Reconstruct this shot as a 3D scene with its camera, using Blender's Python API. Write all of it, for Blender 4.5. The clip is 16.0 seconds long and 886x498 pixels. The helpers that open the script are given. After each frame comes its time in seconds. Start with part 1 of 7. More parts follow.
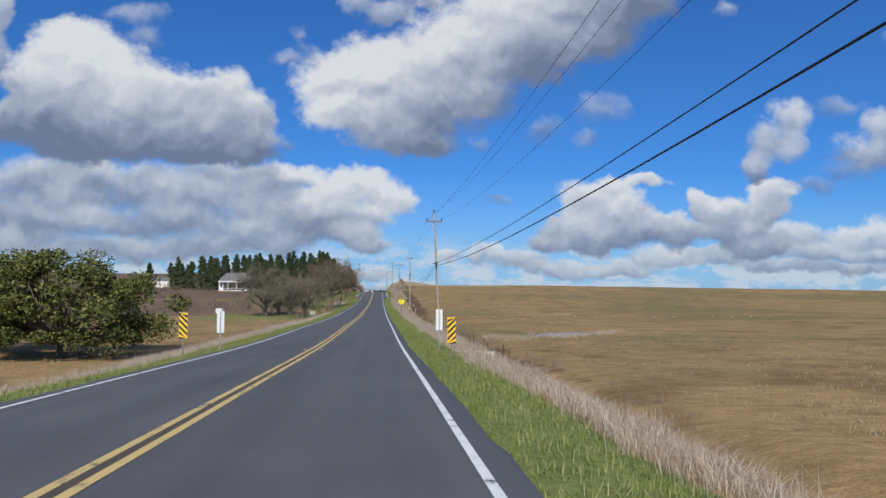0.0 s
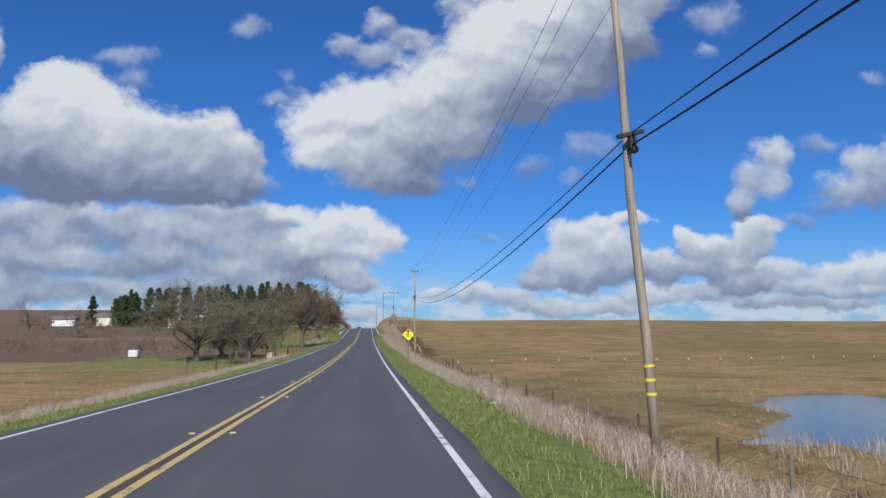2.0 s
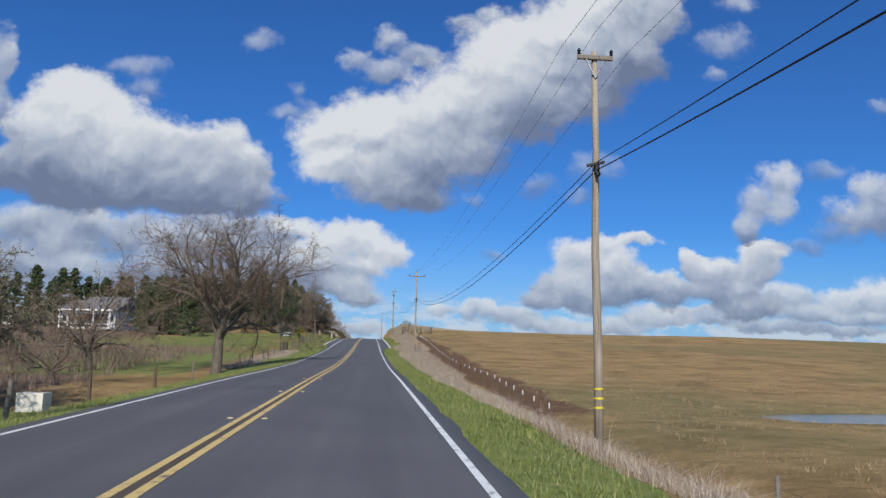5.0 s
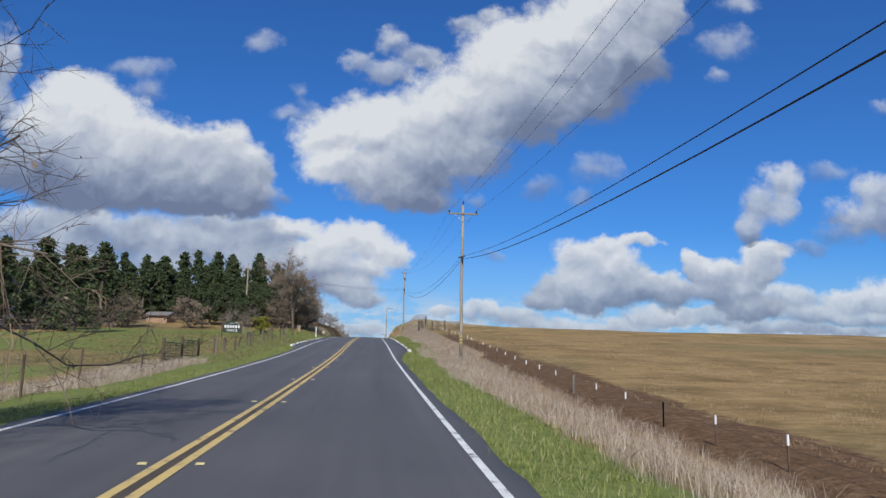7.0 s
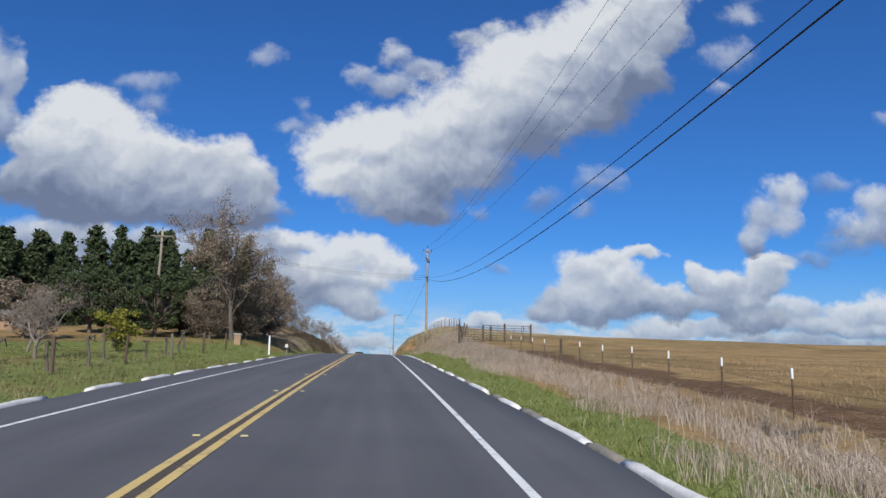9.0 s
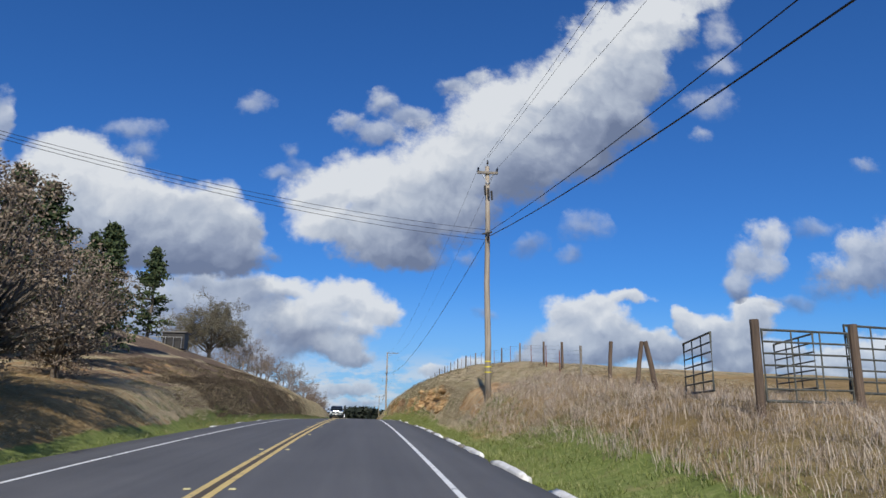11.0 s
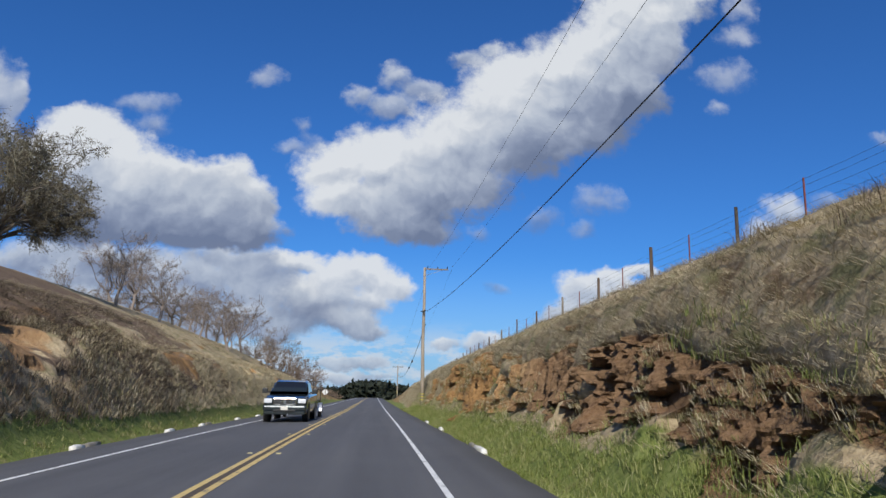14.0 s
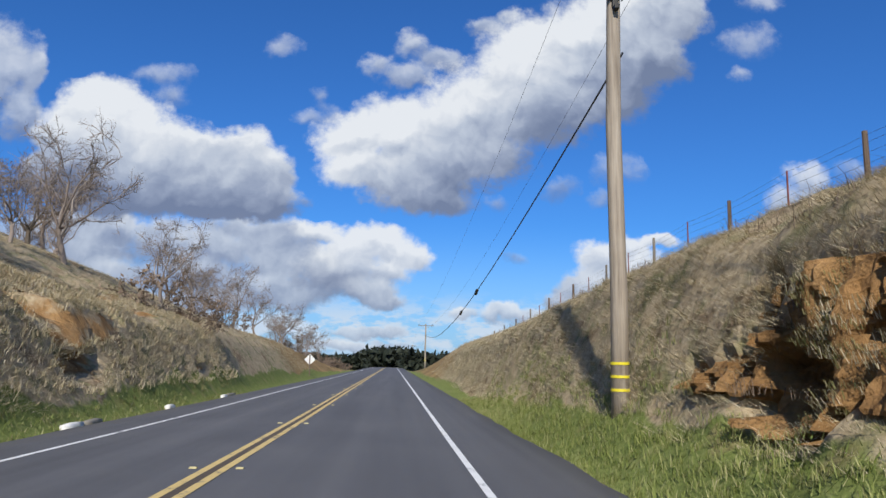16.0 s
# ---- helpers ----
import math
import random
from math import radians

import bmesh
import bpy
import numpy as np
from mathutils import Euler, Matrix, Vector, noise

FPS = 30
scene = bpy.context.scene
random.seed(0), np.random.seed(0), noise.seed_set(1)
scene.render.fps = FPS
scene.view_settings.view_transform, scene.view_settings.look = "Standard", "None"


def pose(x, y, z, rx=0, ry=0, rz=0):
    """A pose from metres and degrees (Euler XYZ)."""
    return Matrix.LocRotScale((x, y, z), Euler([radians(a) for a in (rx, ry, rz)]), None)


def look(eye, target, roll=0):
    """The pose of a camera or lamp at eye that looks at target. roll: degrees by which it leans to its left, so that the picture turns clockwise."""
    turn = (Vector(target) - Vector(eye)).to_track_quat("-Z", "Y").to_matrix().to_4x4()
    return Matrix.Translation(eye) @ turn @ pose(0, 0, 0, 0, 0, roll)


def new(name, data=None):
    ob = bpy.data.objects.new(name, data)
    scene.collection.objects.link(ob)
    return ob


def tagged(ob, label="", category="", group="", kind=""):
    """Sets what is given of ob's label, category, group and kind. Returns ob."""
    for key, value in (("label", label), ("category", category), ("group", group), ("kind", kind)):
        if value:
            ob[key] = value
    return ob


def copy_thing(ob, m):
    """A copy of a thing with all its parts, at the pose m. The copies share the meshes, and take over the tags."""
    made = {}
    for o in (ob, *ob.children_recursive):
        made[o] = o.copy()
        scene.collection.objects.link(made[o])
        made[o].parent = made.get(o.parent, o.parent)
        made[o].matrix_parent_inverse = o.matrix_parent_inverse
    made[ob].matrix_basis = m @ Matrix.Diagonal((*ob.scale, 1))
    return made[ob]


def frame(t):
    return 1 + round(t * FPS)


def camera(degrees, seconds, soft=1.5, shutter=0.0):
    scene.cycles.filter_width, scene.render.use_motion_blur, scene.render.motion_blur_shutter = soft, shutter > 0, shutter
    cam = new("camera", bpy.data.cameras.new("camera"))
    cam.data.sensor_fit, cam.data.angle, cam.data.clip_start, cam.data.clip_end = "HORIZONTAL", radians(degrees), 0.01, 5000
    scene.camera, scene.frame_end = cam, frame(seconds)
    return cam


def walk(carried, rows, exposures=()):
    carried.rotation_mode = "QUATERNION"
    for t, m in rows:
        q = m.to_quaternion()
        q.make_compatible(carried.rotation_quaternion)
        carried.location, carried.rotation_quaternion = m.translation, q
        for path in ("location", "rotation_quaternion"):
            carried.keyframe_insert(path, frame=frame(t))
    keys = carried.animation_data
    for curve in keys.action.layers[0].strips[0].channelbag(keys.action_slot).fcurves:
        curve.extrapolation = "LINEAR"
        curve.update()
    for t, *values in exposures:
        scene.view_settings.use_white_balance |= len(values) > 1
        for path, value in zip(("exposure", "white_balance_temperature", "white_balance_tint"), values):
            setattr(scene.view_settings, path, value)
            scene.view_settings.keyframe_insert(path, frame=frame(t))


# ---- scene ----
# ---- camera and its drive ----
cam = camera(63.2, 16.0, soft=1.5)
ROWS = [
    (0, 2.45, 0.63, 1.21, -5.02, 4.04, 0.09),
    (0.5, 2.39, 11.95, 1.01, -5.88, 4.36, -0.18),
    (1, 2.35, 23.25, 0.8, -6, 4.38, -0.15),
    (1.5, 2.33, 34.52, 0.63, -5.96, 4.67, -0.11),
    (2, 2.32, 45.86, 0.58, -5.96, 7.13, -0.44),
    (2.5, 2.27, 57.32, 0.56, -5.86, 8.22, -0.41),
    (3, 2.21, 68.94, 0.51, -5.9, 8.34, -0.13),
    (3.5, 2.15, 80.75, 0.49, -5.87, 8.15, 0.95),
    (4, 2.15, 92.75, 0.52, -5.79, 8.28, 1.01),
    (6.5, 2.12, 153.79, 1.19, -5.2, 8.44, 1.34),
    (7, 2.09, 166.21, 1.35, -5.4, 8.48, 1.13),
    (7.5, 2.06, 178.63, 1.63, -5.4, 8.73, 1.16),
    (8, 2.02, 191.04, 1.99, -5.37, 8.75, 1.5),
    (8.5, 1.98, 203.44, 2.41, -5.22, 9.08, 1.24),
    (9, 1.94, 215.93, 2.93, -5.13, 9.47, 1.06),
    (9.5, 1.94, 228.58, 3.54, -5.17, 10.48, 0.72),
    (10, 1.95, 241.24, 4.08, -5.73, 11.86, 0.67),
    (12.5, 2.15, 303.71, 5.95, -6.23, 13.42, 0.71),
    (13, 2.22, 316.06, 6.08, -5.86, 12.19, 0.86),
    (13.5, 2.28, 328.44, 6.1, -5.45, 12.06, 1.04),
    (14, 2.31, 341.07, 6.05, -5.14, 11.05, 1.02),
    (14.5, 2.32, 353.86, 6.01, -4.73, 10.07, 1.03),
    (15, 2.3, 366.54, 5.94, -4.37, 9.23, 1.09),
    (15.5, 2.27, 379.06, 5.82, -4.04, 8.57, 1.15),
    (16, 2.26, 391.41, 5.69, -3.75, 8.63, 1.05),
]
walk(cam, [(t, pose(x, y, z, 90 + pitch, 0, yaw) @ pose(0, 0, 0, 0, 0, roll)) for t, x, y, z, yaw, pitch, roll in ROWS],
     exposures=((0.0, 0.0), (13.0, 0.03), (14.5, 0.06), (16.0, 0.20)))

# ---- light ----
SUN_ELEVATION, SUN_AZIMUTH = 37.0, 187.0


class Nodes:
    """A short way to wire shader nodes."""

    def __init__(self, tree):
        self.tree = tree
        tree.nodes.clear()

    def add(self, kind, links=()):
        node = self.tree.nodes.new(kind)
        for slot, source in dict(links).items():
            if isinstance(source, bpy.types.NodeSocket):
                self.tree.links.new(source, node.inputs[slot])
            else:
                node.inputs[slot].default_value = source
        return node

    def math(self, op, a, b=0.0, c=0.0, clamp=False):
        node = self.add("ShaderNodeMath", {0: a, 1: b, 2: c})
        node.operation, node.use_clamp = op, clamp
        return node.outputs[0]

    def vec(self, op, a, b=(0, 0, 0)):
        node = self.add("ShaderNodeVectorMath", {0: a, 1: b})
        node.operation = op
        return node.outputs["Value"] if op == "LENGTH" else node.outputs[0]

    def noise(self, vector, scale, detail=4.0, rough=0.55, distort=0.0):
        return self.add("ShaderNodeTexNoise", {"Vector": vector, "Scale": scale, "Detail": detail, "Roughness": rough, "Distortion": distort})

    def mix(self, factor, a, b, blend="MIX"):
        node = self.add("ShaderNodeMix")
        node.data_type, node.blend_type = "RGBA", blend
        for slot, source in ((0, factor), (6, a), (7, b)):
            if isinstance(source, bpy.types.NodeSocket):
                self.tree.links.new(source, node.inputs[slot])
            else:
                node.inputs[slot].default_value = (*source, 1) if isinstance(source, tuple) and len(source) == 3 else source
        return node.outputs[2]

    def ramp(self, value, stops):
        node = self.add("ShaderNodeValToRGB", {0: value})
        while len(node.color_ramp.elements) < len(stops):
            node.color_ramp.elements.new(0.5)
        for element, (place, colour) in zip(node.color_ramp.elements, stops):
            element.position = place
            element.color = (*colour, 1) if isinstance(colour, tuple) else (colour, colour, colour, 1)
        return node.outputs[0]

    def step(self, value, low, high):
        node = self.add("ShaderNodeMapRange", {0: value, 1: low, 2: high, 3: 0.0, 4: 1.0})
        node.interpolation_type = "SMOOTHSTEP"
        return node.outputs[0]


# heaps of cumulus: place (sideways, up), half width, half height, as slopes of the line of sight
CLOUD_LEFT = [(-0.419, 0.347, 0.054, 0.041), (-0.469, 0.297, 0.045, 0.044), (-0.397, 0.303, 0.082, 0.056), (-0.440, 0.249, 0.070, 0.046), (-0.290, 0.287, 0.052, 0.040),
    (-0.326, 0.262, 0.083, 0.052), (-0.219, 0.288, 0.045, 0.042), (-0.179, 0.259, 0.039, 0.039), (-0.256, 0.233, 0.102, 0.044), (-0.360, 0.223, 0.096, 0.038),
    (-0.190, 0.216, 0.065, 0.030), (-0.238, 0.196, 0.091, 0.019), (-0.425, 0.206, 0.058, 0.023), (-0.494, 0.239, 0.036, 0.039)]
CLOUD_EDGE = [(-0.562, 0.400, 0.062, 0.069), (-0.522, 0.329, 0.033, 0.040), (-0.510, 0.391, 0.021, 0.045)]
CLOUD_MID = [(-0.069, 0.312, 0.052, 0.043), (-0.018, 0.328, 0.060, 0.049), (-0.055, 0.260, 0.052, 0.033), (0.041, 0.305, 0.089, 0.067), (0.017, 0.247, 0.096, 0.037),
    (0.114, 0.359, 0.083, 0.073), (0.105, 0.289, 0.090, 0.044), (0.186, 0.431, 0.075, 0.079), (0.212, 0.365, 0.093, 0.062), (0.263, 0.453, 0.095, 0.082),
    (0.310, 0.405, 0.078, 0.055), (0.342, 0.496, 0.088, 0.082), (0.385, 0.447, 0.049, 0.045), (0.414, 0.528, 0.049, 0.055), (0.384, 0.582, 0.094, 0.065),
    (0.457, 0.625, 0.068, 0.052), (0.038, 0.222, 0.078, 0.021), (0.519, 0.687, 0.065, 0.044)]
CLOUD_SHRED = [(-0.029, 0.418, 0.028, 0.022), (0.012, 0.447, 0.028, 0.026), (0.054, 0.425, 0.037, 0.022), (0.012, 0.402, 0.042, 0.019), (0.128, 0.489, 0.034, 0.020),
    (0.160, 0.502, 0.026, 0.018)]
CLOUD_WISP = [(-0.345, 0.389, 0.047, 0.020), (-0.324, 0.356, 0.032, 0.021), (-0.114, 0.370, 0.014, 0.017), (-0.100, 0.348, 0.022, 0.015), (-0.129, 0.340, 0.024, 0.012),
    (-0.171, 0.444, 0.025, 0.021), (0.317, 0.269, 0.044, 0.034), (0.234, 0.248, 0.025, 0.020), (0.292, 0.228, 0.025, 0.013), (0.522, 0.484, 0.047, 0.033),
    (0.545, 0.549, 0.044, 0.021), (0.514, 0.433, 0.023, 0.014), (0.164, 0.140, 0.024, 0.011), (0.560, 0.604, 0.033, 0.043), (0.772, 0.390, 0.034, 0.011),
    (0.137, 0.224, 0.020, 0.017), (0.682, 0.290, 0.055, 0.018), (0.639, 0.169, 0.041, 0.015), (0.694, 0.195, 0.047, 0.022), (-0.416, 0.187, 0.036, 0.017)]
CLOUD_LOW = [(-0.038, 0.170, 0.047, 0.022), (-0.065, 0.145, 0.040, 0.027), (-0.010, 0.153, 0.041, 0.030), (-0.084, 0.119, 0.062, 0.030), (-0.012, 0.114, 0.037, 0.021),
    (0.022, 0.138, 0.036, 0.022), (-0.042, 0.089, 0.048, 0.019), (-0.017, 0.077, 0.034, 0.011), (-0.118, 0.169, 0.045, 0.019)]
CLOUD_DECK = [(-0.393, 0.173, 0.088, 0.023), (-0.191, 0.171, 0.076, 0.019), (-0.402, 0.111, 0.094, 0.030), (-0.277, 0.107, 0.096, 0.031), (-0.171, 0.095, 0.083, 0.023),
    (-0.419, 0.141, 0.072, 0.023), (-0.080, 0.097, 0.046, 0.023), (-0.478, 0.082, 0.085, 0.022), (-0.457, 0.161, 0.072, 0.031), (-0.382, 0.175, 0.048, 0.023),
    (-0.313, 0.151, 0.087, 0.034), (-0.253, 0.139, 0.075, 0.028), (-0.467, 0.113, 0.075, 0.030), (-0.174, 0.153, 0.072, 0.024), (-0.161, 0.128, 0.076, 0.030),
    (-0.108, 0.120, 0.046, 0.031), (-0.548, 0.136, 0.078, 0.049), (-0.447, 0.060, 0.078, 0.019), (-0.347, 0.071, 0.087, 0.020), (-0.237, 0.074, 0.082, 0.021),
    (-0.132, 0.079, 0.068, 0.019)]
CLOUD_RIGHT = [(0.604, 0.271, 0.034, 0.031), (0.572, 0.237, 0.040, 0.034), (0.545, 0.201, 0.030, 0.026), (0.609, 0.235, 0.028, 0.029), (0.754, 0.260, 0.040, 0.031),
    (0.706, 0.223, 0.047, 0.030), (0.759, 0.221, 0.055, 0.033), (0.826, 0.254, 0.074, 0.055)]
CLOUD_CUMULUS = [(0.333, 0.159, 0.039, 0.021), (0.379, 0.168, 0.036, 0.012), (0.303, 0.133, 0.048, 0.036), (0.345, 0.125, 0.048, 0.036), (0.270, 0.100, 0.045, 0.028),
    (0.319, 0.091, 0.073, 0.023), (0.237, 0.083, 0.034, 0.016), (0.395, 0.103, 0.049, 0.024), (0.459, 0.140, 0.023, 0.025), (0.497, 0.123, 0.043, 0.028),
    (0.570, 0.158, 0.047, 0.024), (0.549, 0.131, 0.050, 0.028), (0.512, 0.098, 0.060, 0.025), (0.432, 0.094, 0.051, 0.023), (0.551, 0.076, 0.062, 0.020)]
CLOUD_BANK = [(0.608, 0.097, 0.044, 0.020), (0.696, 0.093, 0.053, 0.023), (0.752, 0.105, 0.045, 0.029), (0.650, 0.071, 0.074, 0.018), (0.730, 0.067, 0.062, 0.017),
    (0.813, 0.098, 0.072, 0.042), (0.149, 0.063, 0.034, 0.014), (0.193, 0.056, 0.042, 0.016), (0.233, 0.045, 0.050, 0.011), (0.278, 0.052, 0.051, 0.014),
    (0.339, 0.048, 0.068, 0.011), (0.419, 0.062, 0.059, 0.014), (0.488, 0.060, 0.061, 0.014), (0.588, 0.049, 0.073, 0.011), (0.693, 0.045, 0.081, 0.010),
    (0.095, 0.067, 0.021, 0.008), (-0.037, 0.035, 0.055, 0.008), (-0.045, 0.017, 0.070, 0.007)]


def build_sky():
    world = bpy.data.worlds.new("sky")
    scene.world = world
    world.use_nodes = True
    n = Nodes(world.node_tree)
    out = n.add("ShaderNodeOutputWorld")
    sky = n.add("ShaderNodeTexSky")
    sky.sky_type, sky.sun_disc = "NISHITA", False
    sky.sun_elevation, sky.sun_rotation = radians(SUN_ELEVATION), radians(SUN_AZIMUTH)
    sky.altitude, sky.air_density, sky.dust_density, sky.ozone_density = 100.0, 1.0, 0.6, 2.6
    way = n.add("ShaderNodeTexCoord").outputs["Generated"]
    dx, dy, dz = n.add("ShaderNodeSeparateXYZ", {0: way}).outputs
    ahead = n.math("MAXIMUM", dy, 0.05)
    px, pz = n.math("DIVIDE", dx, ahead), n.math("DIVIDE", dz, ahead)
    flat = n.add("ShaderNodeCombineXYZ", {0: px, 1: pz, 2: 0.0}).outputs[0]

    # ragged edges: shift the place by noise at three scales
    def shifted(scale, detail, amount):
        noise = n.noise(flat, scale, detail, 0.6)
        return n.vec("MULTIPLY", n.vec("SUBTRACT", noise.outputs["Color"], (0.5, 0.5, 0.5)), (amount, 0.85 * amount, 0))
    place = n.vec("ADD", n.vec("ADD", flat, shifted(9.0, 1.0, 0.05)), n.vec("ADD", shifted(24.0, 2.0, 0.030), shifted(62.0, 4.0, 0.016)))
    level = n.add("ShaderNodeSeparateXYZ", {0: place}).outputs[1]
    grain = n.math("SUBTRACT", n.noise(flat, 26.0, 7.0, 0.64).outputs[0], 0.5)
    shred = n.math("SUBTRACT", n.noise(n.vec("MULTIPLY", flat, (1.0, 1.3, 1)), 15.0, 8.0, 0.70).outputs[0], 0.5)
    relief = n.noise(place, 14.0, 5.0, 0.48)
    lit = n.noise(n.vec("ADD", place, (0.006, -0.014, 0)), 14.0, 5.0, 0.48)
    billow = n.math("SUBTRACT", relief.outputs[0], lit.outputs[0])
    swell = n.math("SUBTRACT", n.noise(flat, 12.0, 3.0, 0.5).outputs[0], 0.5)
    blue = n.mix(1.0, sky.outputs[0], tuple(SKY_STRENGTH * c for c in SKY_TINT), "MULTIPLY")
    colour = n.mix(n.math("MULTIPLY", n.step(pz, 0.20, -0.02), 0.6), blue, (0.36, 0.56, 0.82))
    # the rest of the sky, behind and above, has scattered heaps of the same kind
    around = n.noise(way, 3.2, 5.0, 0.55)
    elsewhere = n.math("MULTIPLY", n.step(around.outputs[0], 0.52, 0.68), n.step(dy, 0.55, 0.25))
    colour = n.mix(n.math("MULTIPLY", elsewhere, 0.9), colour, tuple(CLOUD_STRENGTH * c for c in (0.62, 0.65, 0.70)))
    # a thin broken bank low over the horizon
    streaks = n.noise(n.vec("MULTIPLY", flat, (16.0, 42.0, 1.0)), 1.0, 6.0, 0.62)
    belt = n.math("MULTIPLY", n.step(pz, -0.01, 0.02), n.step(pz, 0.10, 0.04))
    colour = n.mix(n.math("MULTIPLY", n.math("MULTIPLY", n.step(streaks.outputs[0], 0.42, 0.56), belt), 0.80), colour, (0.56, 0.63, 0.72))
    # far clouds first; rag: how torn the edge is, soft: how wide it fades, opaque: how thick at most, lean: share of shade from the cloud's whole height
    for group, rag, soft, opaque, shade, lean in (
            (CLOUD_BANK, 0.70, 0.50, 0.88, -0.06, 0.35), (CLOUD_DECK, 0.85, 0.70, 0.95, -0.20, 0.10), (CLOUD_CUMULUS, 0.70, 0.42, 0.95, 0.0, 0.45),
            (CLOUD_RIGHT, 0.95, 0.66, 0.86, -0.08, 0.55), (CLOUD_LOW, 0.75, 0.50, 0.96, 0.16, 0.40), (CLOUD_WISP, 1.25, 1.05, 0.55, -0.06, 0.10), (CLOUD_SHRED, 1.1, 0.75, 0.75, 0.0, 0.20),
            (CLOUD_EDGE, 0.8, 0.60, 0.80, -0.12, 0.20), (CLOUD_LEFT, 0.70, 0.45, 0.98, -0.14, 0.85), (CLOUD_MID, 0.70, 0.48, 0.98, 0.06, 0.80)):
        total, lift = 0.0001, 0.0
        for a, b, ra, rb in group:
            local = n.vec("MULTIPLY", n.vec("SUBTRACT", place, (a, b, 0)), (0.84 / ra, 0.84 / rb, 0))
            inside = n.math("MAXIMUM", n.math("SUBTRACT", 1.0, n.vec("LENGTH", local)), 0.0)
            share = n.math("MULTIPLY", inside, inside)
            total = n.math("ADD", total, share)
            lift = n.math("MULTIPLY_ADD", n.math("MULTIPLY_ADD", level, 0.55 / rb, -0.55 * b / rb), share, lift)
        body = n.math("SQRT", total)
        torn = n.math("MULTIPLY", n.math("ADD", grain, shred), n.step(body, 0.0, 0.10))
        cover = n.math("MULTIPLY", n.step(n.math("MULTIPLY_ADD", torn, rag, body), 0.02, soft), opaque)
        # the cloud's own floor and roof, slanting lines under and over its heaps
        side = [g[0] for g in group]
        floor_line = np.polyfit(side, [g[1] - g[3] for g in group], 1)
        roof_line = np.polyfit(side, [g[1] + g[3] for g in group], 1)
        deep = max(float(np.mean([g[3] for g in group])) * 2.4, 0.05)
        mid_line = (floor_line + roof_line) / 2
        whole = n.math("MULTIPLY", n.math("SUBTRACT", level, n.math("MULTIPLY_ADD", px, float(mid_line[0]), float(mid_line[1]))), 1.1 / deep)
        heap = n.math("DIVIDE", lift, total)
        height = n.math("ADD", n.math("MULTIPLY", whole, lean), n.math("MULTIPLY", heap, 1 - 0.55 * lean))
        tone = n.math("ADD", n.math("MULTIPLY_ADD", height, 0.80, 0.60 + shade), n.math("ADD", n.math("MULTIPLY", billow, 1.3), n.math("MULTIPLY", swell, 0.60)))
        tone = n.math("ADD", tone, n.math("MULTIPLY", grain, 0.10))
        cloud = n.ramp(tone, [(0.0, (0.185, 0.235, 0.365)), (0.30, (0.315, 0.375, 0.515)), (0.60, (0.52, 0.585, 0.70)), (0.98, (0.83, 0.865, 0.91))])
        cloud = n.mix(n.math("MULTIPLY", n.step(pz, 0.12, -0.01), 0.35), cloud, (0.52, 0.64, 0.80))
        cloud = n.mix(1.0, cloud, (CLOUD_STRENGTH, CLOUD_STRENGTH, CLOUD_STRENGTH), "MULTIPLY")
        colour = n.mix(cover, colour, cloud)
    n.tree.links.new(n.add("ShaderNodeBackground", {0: colour, 1: 1.0}).outputs[0], out.inputs[0])


SKY_TINT, SKY_STRENGTH, CLOUD_STRENGTH = (0.30, 0.75, 1.38), 0.079, 0.84
build_sky()
sun = new("sun", bpy.data.lights.new("sun", "SUN"))
sun.data.energy, sun.data.angle, sun.data.color = 4.6, radians(0.53), (1.0, 0.95, 0.87)
sun.matrix_world = look((0, 0, 0), (-math.sin(radians(SUN_AZIMUTH)) * math.cos(radians(SUN_ELEVATION)),
                                    -math.cos(radians(SUN_AZIMUTH)) * math.cos(radians(SUN_ELEVATION)), -math.sin(radians(SUN_ELEVATION))))


# ---- materials ----
def material(name, build, bump=None):
    """A node material: build(n, place) gives colour, roughness, metal and, if any, a height for the bump."""
    mat = bpy.data.materials.new(name)
    mat.use_nodes = True
    n = Nodes(mat.node_tree)
    out, bsdf = n.add("ShaderNodeOutputMaterial"), n.add("ShaderNodeBsdfPrincipled")
    place = n.add("ShaderNodeTexCoord").outputs["Object"]
    result = build(n, place)
    for slot in ("Base Color", "Roughness", "Metallic", "Alpha", "Transmission Weight", "Coat Weight", "Specular IOR Level", "IOR"):
        if slot in result:
            value = result[slot]
            if isinstance(value, bpy.types.NodeSocket):
                n.tree.links.new(value, bsdf.inputs[slot])
            else:
                bsdf.inputs[slot].default_value = (*value, 1) if isinstance(value, tuple) else value
    if "height" in result:
        relief = n.add("ShaderNodeBump", {"Height": result["height"], "Strength": result.get("strength", 0.5), "Distance": result.get("distance", 0.02)})
        n.tree.links.new(relief.outputs[0], bsdf.inputs["Normal"])
    shader = bsdf.outputs[0]
    if "thin" in result:
        through_leaf = n.add("ShaderNodeBsdfTranslucent", {0: result["Base Color"]})
        shader = n.add("ShaderNodeMixShader", {0: result["thin"], 1: shader, 2: through_leaf.outputs[0]}).outputs[0]
    n.tree.links.new(shader, out.inputs[0])
    return mat


